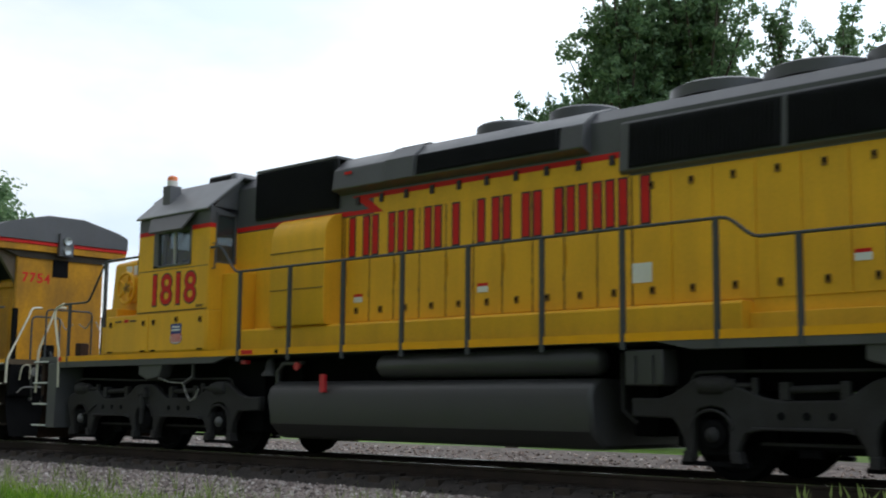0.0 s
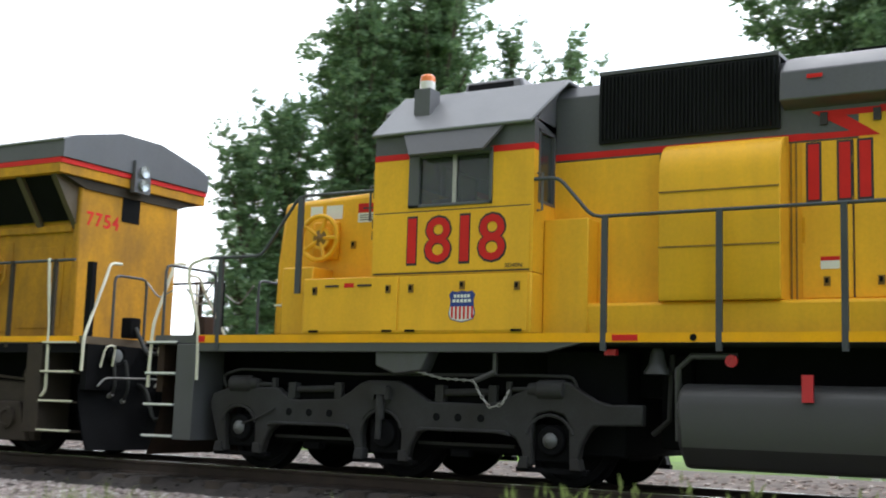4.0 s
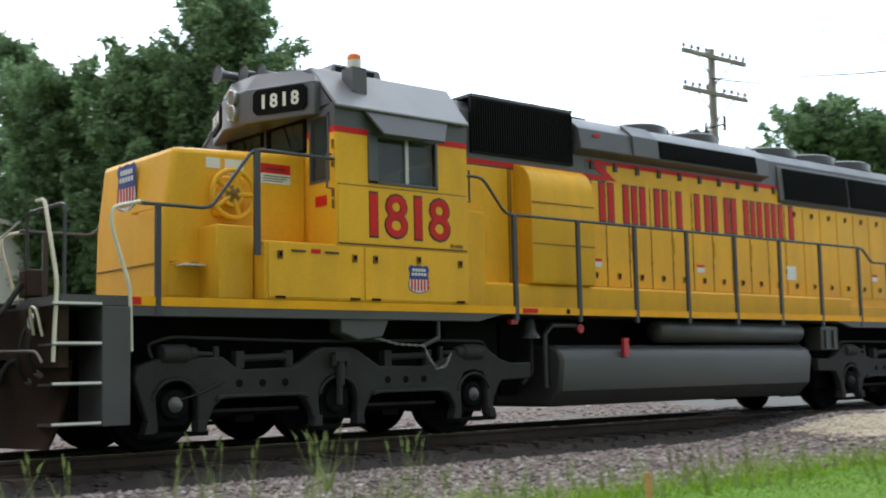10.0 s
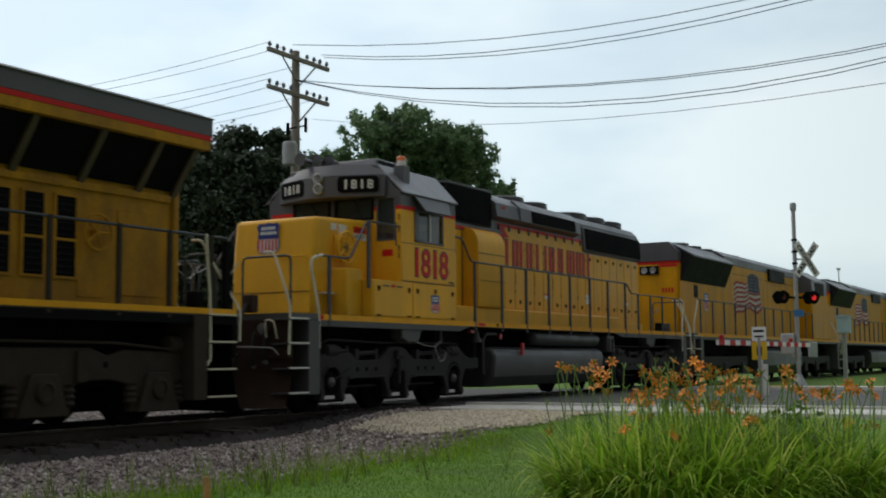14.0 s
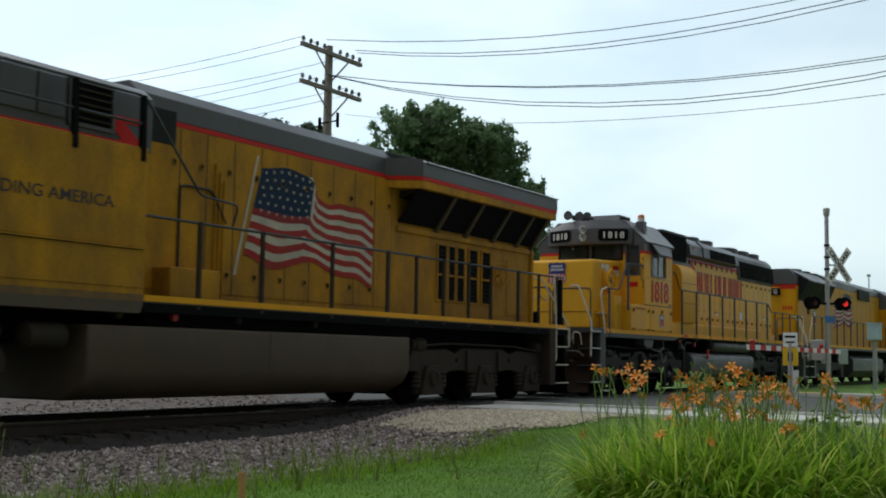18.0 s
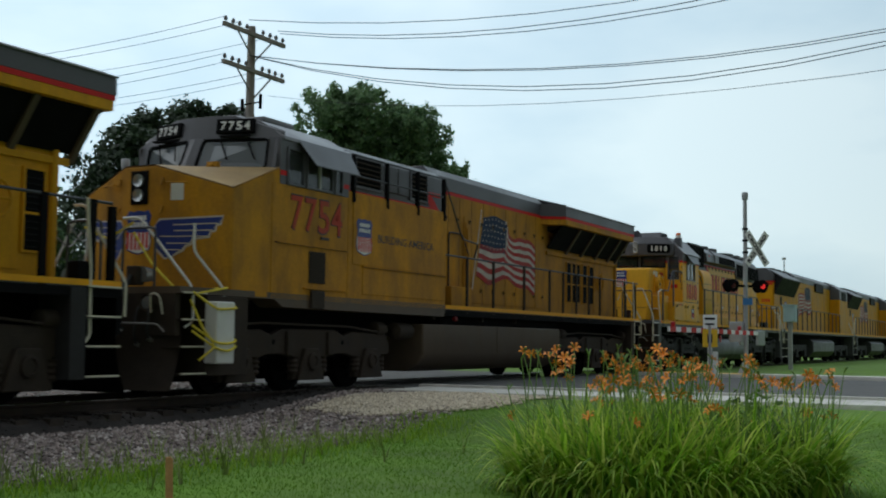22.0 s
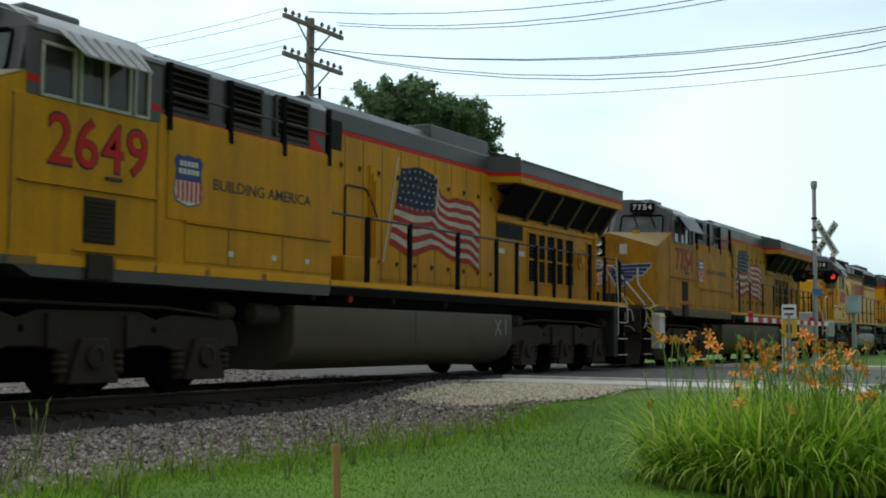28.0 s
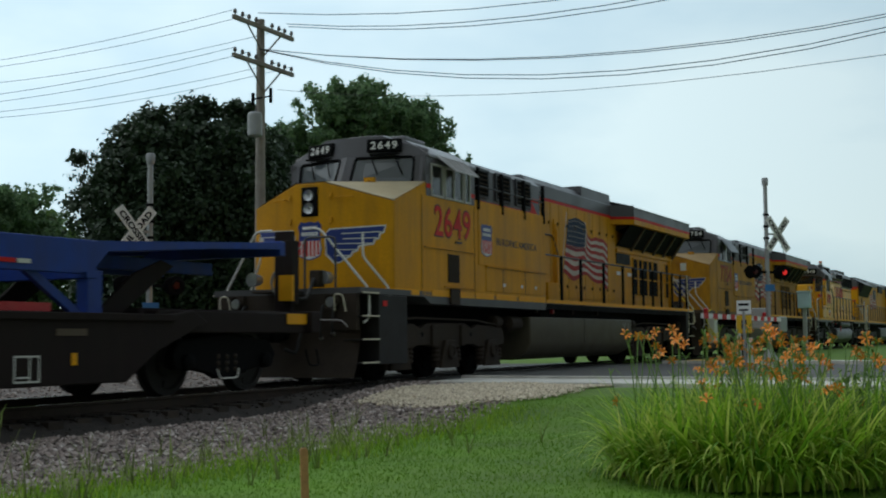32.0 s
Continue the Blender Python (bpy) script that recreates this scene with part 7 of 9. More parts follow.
def leaf_mat(name, tones, through_light=0.5):
    """Leaf tones that differ from leaf to leaf, with some light let through."""
    m = stone_mat(name, tones)
    nt = m.node_tree
    b, out = nt.nodes["Principled BSDF"], nt.nodes["Material Output"]
    b.inputs["Roughness"].default_value = 0.55
    tr, mx = nt.nodes.new("ShaderNodeBsdfTranslucent"), nt.nodes.new("ShaderNodeMixShader")
    src = b.inputs["Base Color"].links[0].from_socket
    nt.links.new(src, tr.inputs[0])
    mx.inputs[0].default_value = through_light
    nt.links.new(b.outputs[0], mx.inputs[1])
    nt.links.new(tr.outputs[0], mx.inputs[2])
    nt.links.new(mx.outputs[0], out.inputs[0])
    return m


leaf_tones = leaf_mat("leaf_green", ((0.095, 0.175, 0.085), (0.16, 0.265, 0.125), (0.23, 0.345, 0.165), (0.12, 0.205, 0.1)))


def bank(y):
    """Height of the ground across the line, away from the road: ties stand proud of the shoulder on the near side."""
    a = abs(y - YC) if y < YC else (y - YC) * 0.45
    if y >= YC:
        return -0.19 if a < 1.55 else -0.19 - 0.27 * smooth(1.55, 4.6, a)
    return -0.21 - 0.15 * smooth(1.2, 1.45, a) - 0.1 * smooth(1.5, 4.6, a)


def smooth(a, b, x):
    u = min(1, max(0, (x - a) / (b - a)))
    return u * u * (3 - 2 * u)


def land(x, y):
    z = bank(y)
    if y < YC:
        z -= 0.3 * smooth(6.0, 0.5, y) * smooth(14, 4, x)        # lower towards the standpoint
    z += (-0.05 - z) * smooth(14.0, 18.2, x) * (1 - 0.0)         # up to the street
    return z + 0.012 * noise.noise((x * 0.6, y * 0.6, 0))


def sheet(name, xs, ys, fz, material, label, category="ground"):
    v = [(x, y, fz(x, y)) for x in xs for y in ys]
    n = len(ys)
    f = [(i * n + j, (i + 1) * n + j, (i + 1) * n + j + 1, i * n + j + 1) for i in range(len(xs) - 1) for j in range(n - 1)]
    me = bpy.data.meshes.new(name)
    me.from_pydata(v, [], f)
    me.shade_smooth()
    me.materials.append(material)
    return tagged(new(name, me), label, category, kind="structure")


def span(a, b, step):
    n = max(1, round((b - a) / step))
    return [a + (b - a) * i / n for i in range(n + 1)]


gx = [-900, -300, -120] + span(-60, -24, 3) + span(-23, 20, 0.5) + span(22, 60, 2) + [120, 300, 900]
gy = [-900, -300, -100, -40, -20, -10] + span(-6, 18, 0.4) + span(20, 60, 4) + [120, 300, 900]
sheet("ground", gx, gy, land, grass_mat, "short green mown grass", "ground")
ballast_y = span(7.9, 10.9, 0.3) + [11.1, 11.2, 11.3, 11.4, 11.6] + span(12.0, 17.6, 0.4) + span(18.5, 24, 1.0)


def ballast_z(x, y):
    a = abs(y - YC) if y < YC else (y - YC) * 0.41
    z = bank(y) + 0.025 - 0.06 * smooth(4.1, 4.8, a + 0.25 * noise.noise((x * 0.7, y * 0.7, 3)))
    z = max(z, land(x, y) + 0.015 - 0.06 * smooth(4.0, 4.7, a))
    return z + 0.015 * noise.noise((x * 2.2, y * 2.2, 5)) + 0.2 * smooth(14.5, 17.5, y)


# one dark colour holds the oil stains and the shade below the train
oily_shade = mat("oily_shaded_ballast", (0.045, 0.037, 0.034), 0.9, vary=0.45, scale=6, grain=45, bump=0.9)
sheet("track_bed", span(-70, 20.0, 0.4), [YC - 1.75, YC - 1.5, YC - 1.4, YC - 1.3, YC - 1.2, YC - 0.8, YC, YC + 0.8, YC + 1.6], lambda x, y: ballast_z(x, y) + 0.012 * smooth(1.75, 1.5, abs(y - YC)), oily_shade, "dark ballast between the rails, coloured for oil stains and train shade", "ballast")
sheet("ballast_bed", span(-70, 20.0, 0.4), ballast_y, ballast_z, ballast_mat, "grey pinkish crushed stone ballast bed", "ballast")
sheet("ballast_bed_far", span(33.4, 140, 2), span(8.6, 16.8, 0.5), lambda x, y: -0.1 - 0.1 * smooth(1.6, 4, abs(y - YC)) + 0.045, ballast_mat, "grey crushed stone ballast beyond the road", "ballast")

ROCK = [(0, 0, 1), (0.9, 0.1, 0.15), (0.2, 0.9, 0.25), (-0.8, 0.35, 0.1), (-0.35, -0.85, 0.2), (0.5, -0.7, 0.3), (0, 0, -0.7)]
ROCKF = [(0, 1, 2), (0, 2, 3), (0, 3, 4), (0, 4, 5), (0, 5, 1), (6, 2, 1), (6, 3, 2), (6, 4, 3), (6, 5, 4), (6, 1, 5)]


def stones(name, n, place, size, material, label, seed):
    rnd = np.random.RandomState(seed)
    base = np.array(ROCK)
    V = np.empty((n, 7, 3))
    for i in range(n):
        x, y, z = place(rnd)
        s = size * (0.55 + 0.9 * rnd.rand())
        a = rnd.rand() * 6.283
        c, d = math.cos(a), math.sin(a)
        p = base * (s * (0.8 + 0.5 * rnd.rand()), s * (0.7 + 0.5 * rnd.rand()), s * (0.55 + 0.5 * rnd.rand())) + (rnd.rand(7, 3) - 0.5) * s * 0.35
        V[i, :, 0] = x + p[:, 0] * c - p[:, 1] * d
        V[i, :, 1] = y + p[:, 0] * d + p[:, 1] * c
        V[i, :, 2] = z + p[:, 2]
    F = (np.array(ROCKF)[None] + 7 * np.arange(n)[:, None, None]).reshape(-1, 3)
    me = bpy.data.meshes.new(name)
    me.from_pydata(V.reshape(-1, 3).tolist(), [], F.tolist())
    me.materials.append(material)
    return tagged(new(name, me), label, "gravel", kind="stuff")


def bed(rnd):
    x, y = -26 + 45.5 * rnd.rand(), 8.2 + 2.95 * rnd.rand() ** 0.9
    if rnd.rand() < 0.1:
        y = 14.2 + 2.4 * rnd.rand()
    return x, y, ballast_z(x, y) + 0.005


def inner_bed(rnd):
    x, y = -26 + 45.5 * rnd.rand(), 11.1 + 3.1 * rnd.rand()
    return x, y, ballast_z(x, y) + 0.01


stones("ballast_stones", 42000, bed, 0.032, stone_grey, "loose pinkish grey ballast stones", 3)


# stone tones lowered for oil and for the train's shade
stones("oily_shaded_stones", 9000, inner_bed, 0.03, stone_mat("oily_shaded_stone", ((0.02, 0.017, 0.016), (0.05, 0.042, 0.038), (0.08, 0.068, 0.062), (0.03, 0.026, 0.024))), "loose stones between the ties, coloured for oil and train shade", 6)


def tan_edge(x, y):
    """0 in the middle of the tan patch, 1 at its uneven rim."""
    a, b = (x - 17.2) * 0.6 - (y - 9.1) * 0.8, (x - 17.2) * 0.8 + (y - 9.1) * 0.6
    return math.hypot(a / 1.8, b / 1.0) + 0.35 * noise.noise((x * 1.1, y * 1.1, 9))


def tan_place(rnd):
    while True:
        x, y = 15.2 + 3.1 * rnd.rand(), 7.2 + 3.4 * rnd.rand()
        if tan_edge(x, y) < 0.8 + 0.4 * rnd.rand():
            return x, y, max(land(x, y), ballast_z(x, y) if y > 7.9 else -9) + 0.03


sheet("tan_gravel", span(15.1, 18.3, 0.16), span(7.2, 10.6, 0.16), lambda x, y: max(land(x, y), ballast_z(x, y) if y > 7.9 else -9) + 0.03 - 0.2 * smooth(0.7, 1.15, tan_edge(x, y)), tan_mat, "pale tan gravel patch by the walk", "gravel")
stones("tan_gravel_stones", 6000, tan_place, 0.026, stone_tan, "loose pale tan gravel", 5)

# rails and ties
PROFILE = [(-0.07, -0.17), (-0.07, -0.155), (-0.012, -0.135), (-0.012, -0.045), (-0.036, -0.035), (-0.036, -0.006), (-0.03, 0.0), (0.03, 0.0), (0.036, -0.006), (0.036, -0.035), (0.012, -0.045), (0.012, -0.135), (0.07, -0.155), (0.07, -0.17)]
for k, s in enumerate((-1, 1)):
    r = tagged(part("rail", M().prism([(YC + s * 0.755 + a, z) for a, z in PROFILE], "yz", -75, 145), rail_steel), "rusty brown steel rail with a bright head", "rail", "rails of the track")
    part("running_surface", M().box(-75, 145, YC + s * 0.755 - 0.028, YC + s * 0.755 + 0.028, -0.002, 0.002), rail_top, r, "polished rail head")
tie_me = mesh_of("tie", M().box(-0.115, 0.115, -1.3, 1.3, -0.18, 0.0).box(-0.09, 0.09, -0.9, -0.6, 0.0, 0.012).box(-0.09, 0.09, 0.6, 0.9, 0.0, 0.012))
tie_me.materials.append(tie_mat)
track_bed = thing("track_ties", "dark creosoted wooden ties half buried in ballast", "railway ties", kind="structure")
for i in range(150):
    x = -48 + i * 0.53
    if x > 18.6:
        break
    t = new("tie", tie_me)
    t.parent = track_bed
    t.location = (x + 0.02 * math.sin(i * 7.1), YC + 0.03 * math.sin(i * 3.3), -0.158)

# street, walks, crossing
RX0, RX1 = 20.2, 33.2
sheet("road", span(RX0, RX1, 1.0), [-300, -60, -20] + span(-10, 11.2, 1) + [11.2], lambda x, y: -0.012 - 0.0004 * (x - 26.4) ** 2, asphalt, "worn grey asphalt street", "road")
sheet("road_far", span(RX0, RX1, 1.0), span(14.05, 60, 2) + [300], lambda x, y: -0.012 - 0.0004 * (x - 26.4) ** 2, asphalt, "worn grey asphalt street beyond the track", "road")
xing = thing("grade_crossing", "dark rubber and asphalt crossing panels between the rails", "crossing", kind="structure")
for i in range(6):
    x0 = RX0 + i * (RX1 - RX0) / 6
    x1 = x0 + (RX1 - RX0) / 6 - 0.015
    for a, b in ((11.2, YC - 0.81), (YC - 0.67, YC + 0.67), (YC + 0.81, 14.05)):
        part("panel", M().box(x0, x1, a, b, -0.2, -0.008), asphalt, xing, bevel=0)
for x0, x1, nm in ((18.3, 19.95, "near"), (34.6, 36.0, "far")):
    wk = thing("pavement", "pale concrete sidewalk slabs", "sidewalk", kind="structure")
    for i in range(22):
        y0 = 10.6 - (i + 1) * 1.5
        part("slab", M().box(x0, x1, y0 + 0.012, y0 + 1.488, -0.15, 0.02), concrete, wk, bevel=0.01)
    kb = part("kerb", M().box(*((RX0 - 0.18, RX0) if nm == "near" else (RX1, RX1 + 0.18)), -60, 10.8, -0.2, 0.06), concrete, None)
    tagged(kb, "pale concrete kerb along the street", "kerb", kind="structure")
pad = tagged(part("tactile_pad", M().box(34.7, 35.9, 9.2, 10.6, 0.02, 0.035), yellow_pad), "yellow tactile warning pad at the crossing", "warning pad", kind="structure")
pad2 = tagged(part("tactile_pad", M().box(33.4, 34.6, 8.0, 9.6, -0.1, 0.05), yellow_pad), "yellow painted kerb ramp at the crossing", "warning pad", kind="structure")


# ---- trees ----
bark = mat("bark", (0.09, 0.07, 0.055), 0.9, vary=0.3, scale=6, grain=30, bump=0.6)
leaf_dark = leaf_mat("leaf_dark_green", ((0.02, 0.042, 0.02), (0.034, 0.065, 0.028), (0.045, 0.085, 0.034), (0.025, 0.05, 0.022)), 0.2)
leaf_light = leaf_mat("leaf_light_green", ((0.08, 0.14, 0.04), (0.12, 0.2, 0.06), (0.16, 0.25, 0.08), (0.1, 0.17, 0.05)))


def shell(lobes, dens, size, rnd):
    """Leaves on and in rounded masses of foliage; lobes: x, y, z, radius, height of half the mass."""
    C, N, S = [], [], []
    for x, y, z, r, h in lobes:
        n = int(dens * 12.6 * r * (r + h) / 2)
        d = rnd.randn(n, 3)
        d /= np.linalg.norm(d, axis=1)[:, None]
        bumps = 1 + 0.16 * np.sin(d[:, 0] * 5 + x * 3) * np.sin(d[:, 1] * 5 + y * 3) + 0.12 * np.sin(d[:, 2] * 9 + z * 2)
        q = (0.45 + 0.8 * rnd.rand(n) ** 0.8) * bumps
        C.append(d * (r, r, h) * q[:, None] + (x, y, z))
        N.append(d)
        S.append(size * (0.65 + 0.7 * rnd.rand(n)))
        k = max(8, int(n * 0.05))                       # big sprays deep inside
        e = rnd.randn(k, 3)
        e /= np.linalg.norm(e, axis=1)[:, None]
        C.append(e * (r, r, h) * (0.5 * rnd.rand(k) ** 0.5)[:, None] + (x, y, z))
        N.append(rnd.randn(k, 3))
        S.append(np.full(k, min(r, h) * 0.75))
    c, nrm, s = np.concatenate(C), np.concatenate(N), np.concatenate(S)[:, None]
    n = len(c)
    nrm = nrm + rnd.randn(n, 3) * 0.75 + (0, 0, 0.35)
    nrm /= np.linalg.norm(nrm, axis=1)[:, None]
    a = np.cross(nrm, rnd.randn(n, 3))
    a /= np.linalg.norm(a, axis=1)[:, None]
    b = np.cross(nrm, a)
    V = np.stack([c - a * s * 0.5, c + b * s * 0.33, c + a * s * 0.55, c - b * s * 0.33], 1).reshape(-1, 3)
    F = (np.arange(n)[:, None] * 4 + np.arange(4)[None]).tolist()
    return V.tolist(), F


def tree(az, dist, top, half, seed, label, shape="round", leaf=None, n=24, size=0.19, dens=58, low=0.1, lift=0.85, fine=1.0):
    """A tree at a bearing and distance from the standpoint; top: height of the tip; half: half the crown's width."""
    rnd = np.random.RandomState(seed)
    x0, y0 = -dist * math.sin(radians(az)), dist * math.cos(radians(az))
    T = thing("tree", label, "tree", at=(x0, y0, -0.5))
    h = top + 0.5
    trunk = M()
    r0 = 0.022 * h
    pts = [(0.15 * math.sin(i * 1.3 + seed) * i / 6, 0.15 * math.cos(i * 1.7 + seed) * i / 6, h * 0.9 * i / 6) for i in range(7)]
    for i in range(6):
        trunk.cyl(pts[i], pts[i + 1], r0 * (1 - i / 6.5), r0 * (1 - (i + 1) / 6.5), 8)
    lobes = []
    if shape == "poplar":
        # upright plumes that part near the tips
        for k in range(n):
            g = 2.4 * k + rnd.rand()
            out = half * (0.25 + 1.0 * rnd.rand()) if k else 0.1
            tip = h * (0.8 + 0.2 * rnd.rand()) if k else h
            tip *= 1 - 0.34 * (out / (1.25 * half)) ** 2
            foot = h * (low + 0.4 * rnd.rand())
            for q in range(9):
                u = q / 8
                w = (0.34 + 0.36 * half * math.sin(math.pi * (0.14 + 0.8 * u)) ** 0.7) * (1 - 0.72 * u)
                rr = out * (0.12 + 0.88 * u)
                lobes.append((rr * math.cos(g) + 0.12 * rnd.randn(), rr * math.sin(g) + 0.12 * rnd.randn(), foot + (tip - foot) * u, w, max(w, (tip - foot) / 8 * 0.75)))
            a, b = Vector((0, 0, foot * 0.8)), Vector((out * math.cos(g), out * math.sin(g), tip))
            trunk.cyl(a, a.lerp(b, 0.5), r0 * 0.35, r0 * 0.2, 5)
            trunk.cyl(a.lerp(b, 0.5), b, r0 * 0.2, r0 * 0.03, 5)
    elif shape == "fan":
        # limbs that sweep out and up from the trunk, each a plume of small leaf sprays
        for k in range(n):
            v = (k + 0.5) / n
            g = 2.4 * k + 0.6 * rnd.rand()
            wide = half * min(1.0, 0.62 + 0.9 * v) * max(0.0, 1 - v ** 4.5) ** 0.5
            reach = max(0.25, wide * (0.72 + 0.36 * rnd.rand()))
            za = h * (low * 0.8 + (0.96 - low) * v)
            zb = min(h * (0.97 + 0.06 * rnd.rand()), za + reach * lift * (0.6 + 0.8 * rnd.rand()) + 0.5)
            a, b = Vector((0, 0, za)), Vector((reach * math.cos(g), reach * math.sin(g), zb))
            mid = a.lerp(b, 0.5) + Vector((0, 0, -0.12 * reach))
            trunk.cyl(a, mid, r0 * 0.3, r0 * 0.16, 5)
            trunk.cyl(mid, b, r0 * 0.16, r0 * 0.03, 5)
            for q in range(6):
                u = 0.22 + 0.78 * q / 5
                p = a.lerp(mid, 2 * u) if u < 0.5 else mid.lerp(b, 2 * u - 1)
                r = fine * (0.2 + 0.14 * half) * (1.15 - 0.62 * u) * (0.8 + 0.4 * rnd.rand())
                lobes.append((p.x, p.y, p.z, r, r * 0.85))
                for e in range(3):
                    g2, s2 = rnd.rand() * 6.283, r * (0.42 + 0.25 * rnd.rand())
                    lobes.append((p.x + 1.25 * r * math.cos(g2), p.y + 1.25 * r * math.sin(g2), p.z + r * (0.9 * rnd.rand() - 0.2), s2, s2 * 0.75))
            lobes.append((b.x + 0.2 * math.cos(g), b.y + 0.2 * math.sin(g), b.z + 0.22, 0.14, 0.26))
    else:
        for k in range(n):
            v = (k + 0.5) / n
            z = h * (low + (1 - low) * v)
            if shape == "cone":
                w = half * (1 - v) ** 0.75
            else:
                w = half * max(0.05, 1 - abs(2 * v - 0.85) ** 2.6) ** 0.5
            for q in range(2):
                g = 2.4 * (2 * k + q) + 0.5 * rnd.rand()
                r = max(0.3, (0.26 + 0.16 * rnd.rand()) * half * ((0.18 + 0.82 * w / half) if shape == "cone" else (0.5 + 0.5 * w / half)))
                rr = max(0.0, w - r) * (0.75 + 0.35 * rnd.rand())
                p = (rr * math.cos(g), rr * math.sin(g), min(z, h - r * 0.75))
                lobes.append((*p, r, r * (0.75 + 0.25 * rnd.rand())))
                b = Vector(p)
                a = Vector((0, 0, max(h * 0.1, p[2] - 0.4 * rr - 0.5)))
                mid = a.lerp(b, 0.55) + Vector((0, 0, 0.2))
                trunk.cyl(a, mid, r0 * 0.3, r0 * 0.18, 5)
                trunk.cyl(mid, b, r0 * 0.18, r0 * 0.05, 5)
                for e in range(3):                       # loose outer sprays break the outline
                    g2 = rnd.rand() * 6.283
                    s2 = r * (0.28 + 0.2 * rnd.rand())
                    lobes.append((p[0] + 1.02 * r * math.cos(g2), p[1] + 1.02 * r * math.sin(g2), p[2] + r * (rnd.rand() * 1.2 - 0.35), s2, s2 * 0.8))
    part("trunk", trunk, bark, T, "brown trunk with limbs")
    V, F = shell(lobes, dens, size, rnd)
    me = bpy.data.meshes.new("crown")
    me.from_pydata(V, [], F)
    me.materials.append(leaf or leaf_tones)
    ob = new("crown", me)
    ob.parent = T
    tagged(ob, kind="stuff")
    return T


tree(67.0, 42, 9.4, 3.6, 1, "broad green tree beside the track")
tree(34.7, 38, 14.0, 1.9, 2, "tall dark green maple with feathery tips", "fan", n=46, dens=66, size=0.14, lift=1.9, fine=0.8)
tree(31.2, 39, 15.0, 2.1, 3, "tall dark green maple with feathery tips", "fan", n=52, dens=66, size=0.14, lift=1.9, fine=0.8)
tree(38.3, 37, 9.9, 1.4, 4, "green maple with feathery tips", "fan", n=28, dens=66, size=0.14, lift=1.7, fine=0.8)
tree(40.2, 36, 8.6, 1.2, 5, "green tree with a ragged crown", "fan", n=22, dens=66, size=0.14, lift=1.7, fine=0.8)
tree(27.5, 38, 13.4, 0.8, 6, "slender maple with feathery tips", "fan", n=26, dens=60, size=0.13, lift=2.2, fine=0.75)
tree(24.7, 38, 12.8, 1.5, 7, "slender maple leaning to feathery tips", "fan", n=20, dens=60, size=0.13, lift=2.0, fine=0.7)
tree(33.2, 40, 13.2, 3.0, 41, "broad dark green maple with feathery tips", "fan", n=70, dens=50, size=0.16, lift=1.3, fine=1.0, low=0.04)
tree(29.0, 40, 10.2, 2.2, 42, "green maple with a low full crown", "fan", n=44, dens=50, size=0.16, lift=1.1, fine=1.0, low=0.03)
tree(25.6, 41, 8.8, 2.2, 43, "green maple with a low full crown", "fan", n=34, dens=46, size=0.15, lift=1.1, fine=0.9, low=0.1)
tree(38.0, 40, 6.6, 2.0, 44, "low green leafy maple", "fan", n=30, dens=46, size=0.16, lift=1.0, fine=1.0, low=0.03)
tree(-34.0, 60, 8.2, 2.6, 45, "far green leafy tree", "fan", n=30, size=0.2, dens=40, low=0.04)
tree(-37.0, 60, 8.3, 2.6, 48, "far green leafy tree", "fan", n=30, size=0.2, dens=40, low=0.04)
tree(-40.5, 60, 8.0, 2.6, 46, "far green leafy tree", "fan", n=30, size=0.2, dens=40, low=0.04)
tree(-43.0, 60, 7.6, 2.4, 47, "far green leafy tree", "fan", n=28, size=0.2, dens=40, low=0.04)
tree(21.4, 31, 6.6, 2.3, 8, "loose light green small tree", "fan", leaf=leaf_light, n=34, size=0.13, dens=62)
tree(8.9, 31, 14.8, 3.7, 9, "large dense green maple", "fan", n=64, size=0.14, dens=70, low=0.06)
tree(0.0, 32, 14.2, 2.3, 10, "large dense green maple", "fan", n=48, size=0.14, dens=70, low=0.06)
tree(3.6, 34, 14.2, 2.8, 31, "dense green maple between two larger ones", "fan", n=40, size=0.15, dens=62, low=0.06)
tree(-12.2, 46, 10.8, 2.2, 11, "green tree behind a white house", "fan", n=28, size=0.17)
tree(-15.8, 48, 12.4, 0.8, 12, "slim pointed green tree", "fan", n=24, size=0.16)
tree(-20.6, 46, 13.6, 1.5, 13, "tall airy green tree", "fan", n=28, dens=50, size=0.16)
tree(-30.2, 33, 11.3, 2.1, 14, "large dense green oak with a tapering crown", "fan", n=60, size=0.14, dens=72, low=0.05)
tree(-26.6, 34, 9.6, 2.4, 15, "dense green leafy tree", "fan", n=44, size=0.15, dens=66, low=0.06)
tree(-22.6, 36, 9.6, 2.4, 32, "dense green leafy tree", "fan", n=40, size=0.15, dens=62, low=0.06)
tree(-48.6, 46, 9.3, 2.8, 16, "dark green dense leafy tree", leaf=leaf_dark, n=24, dens=66, low=0.03)
tree(-50.6, 47, 9.9, 2.8, 33, "dark green dense leafy tree", leaf=leaf_dark, n=24, dens=66, low=0.03)
tree(-52.6, 47, 9.8, 2.9, 17, "dark green dense leafy tree", leaf=leaf_dark, n=24, dens=66, low=0.03)
tree(-55.6, 60, 11.2, 2.3, 18, "green tree beyond the crossing", "fan", n=36, size=0.2, dens=40, low=0.04)
tree(-58.2, 60, 13.4, 2.8, 19, "tall green tree beyond the crossing", "fan", n=46, size=0.2, dens=40, low=0.04)
tree(-61.0, 62, 12.9, 3.0, 20, "tall green tree beyond the crossing", "fan", n=46, size=0.2, dens=40, low=0.04)
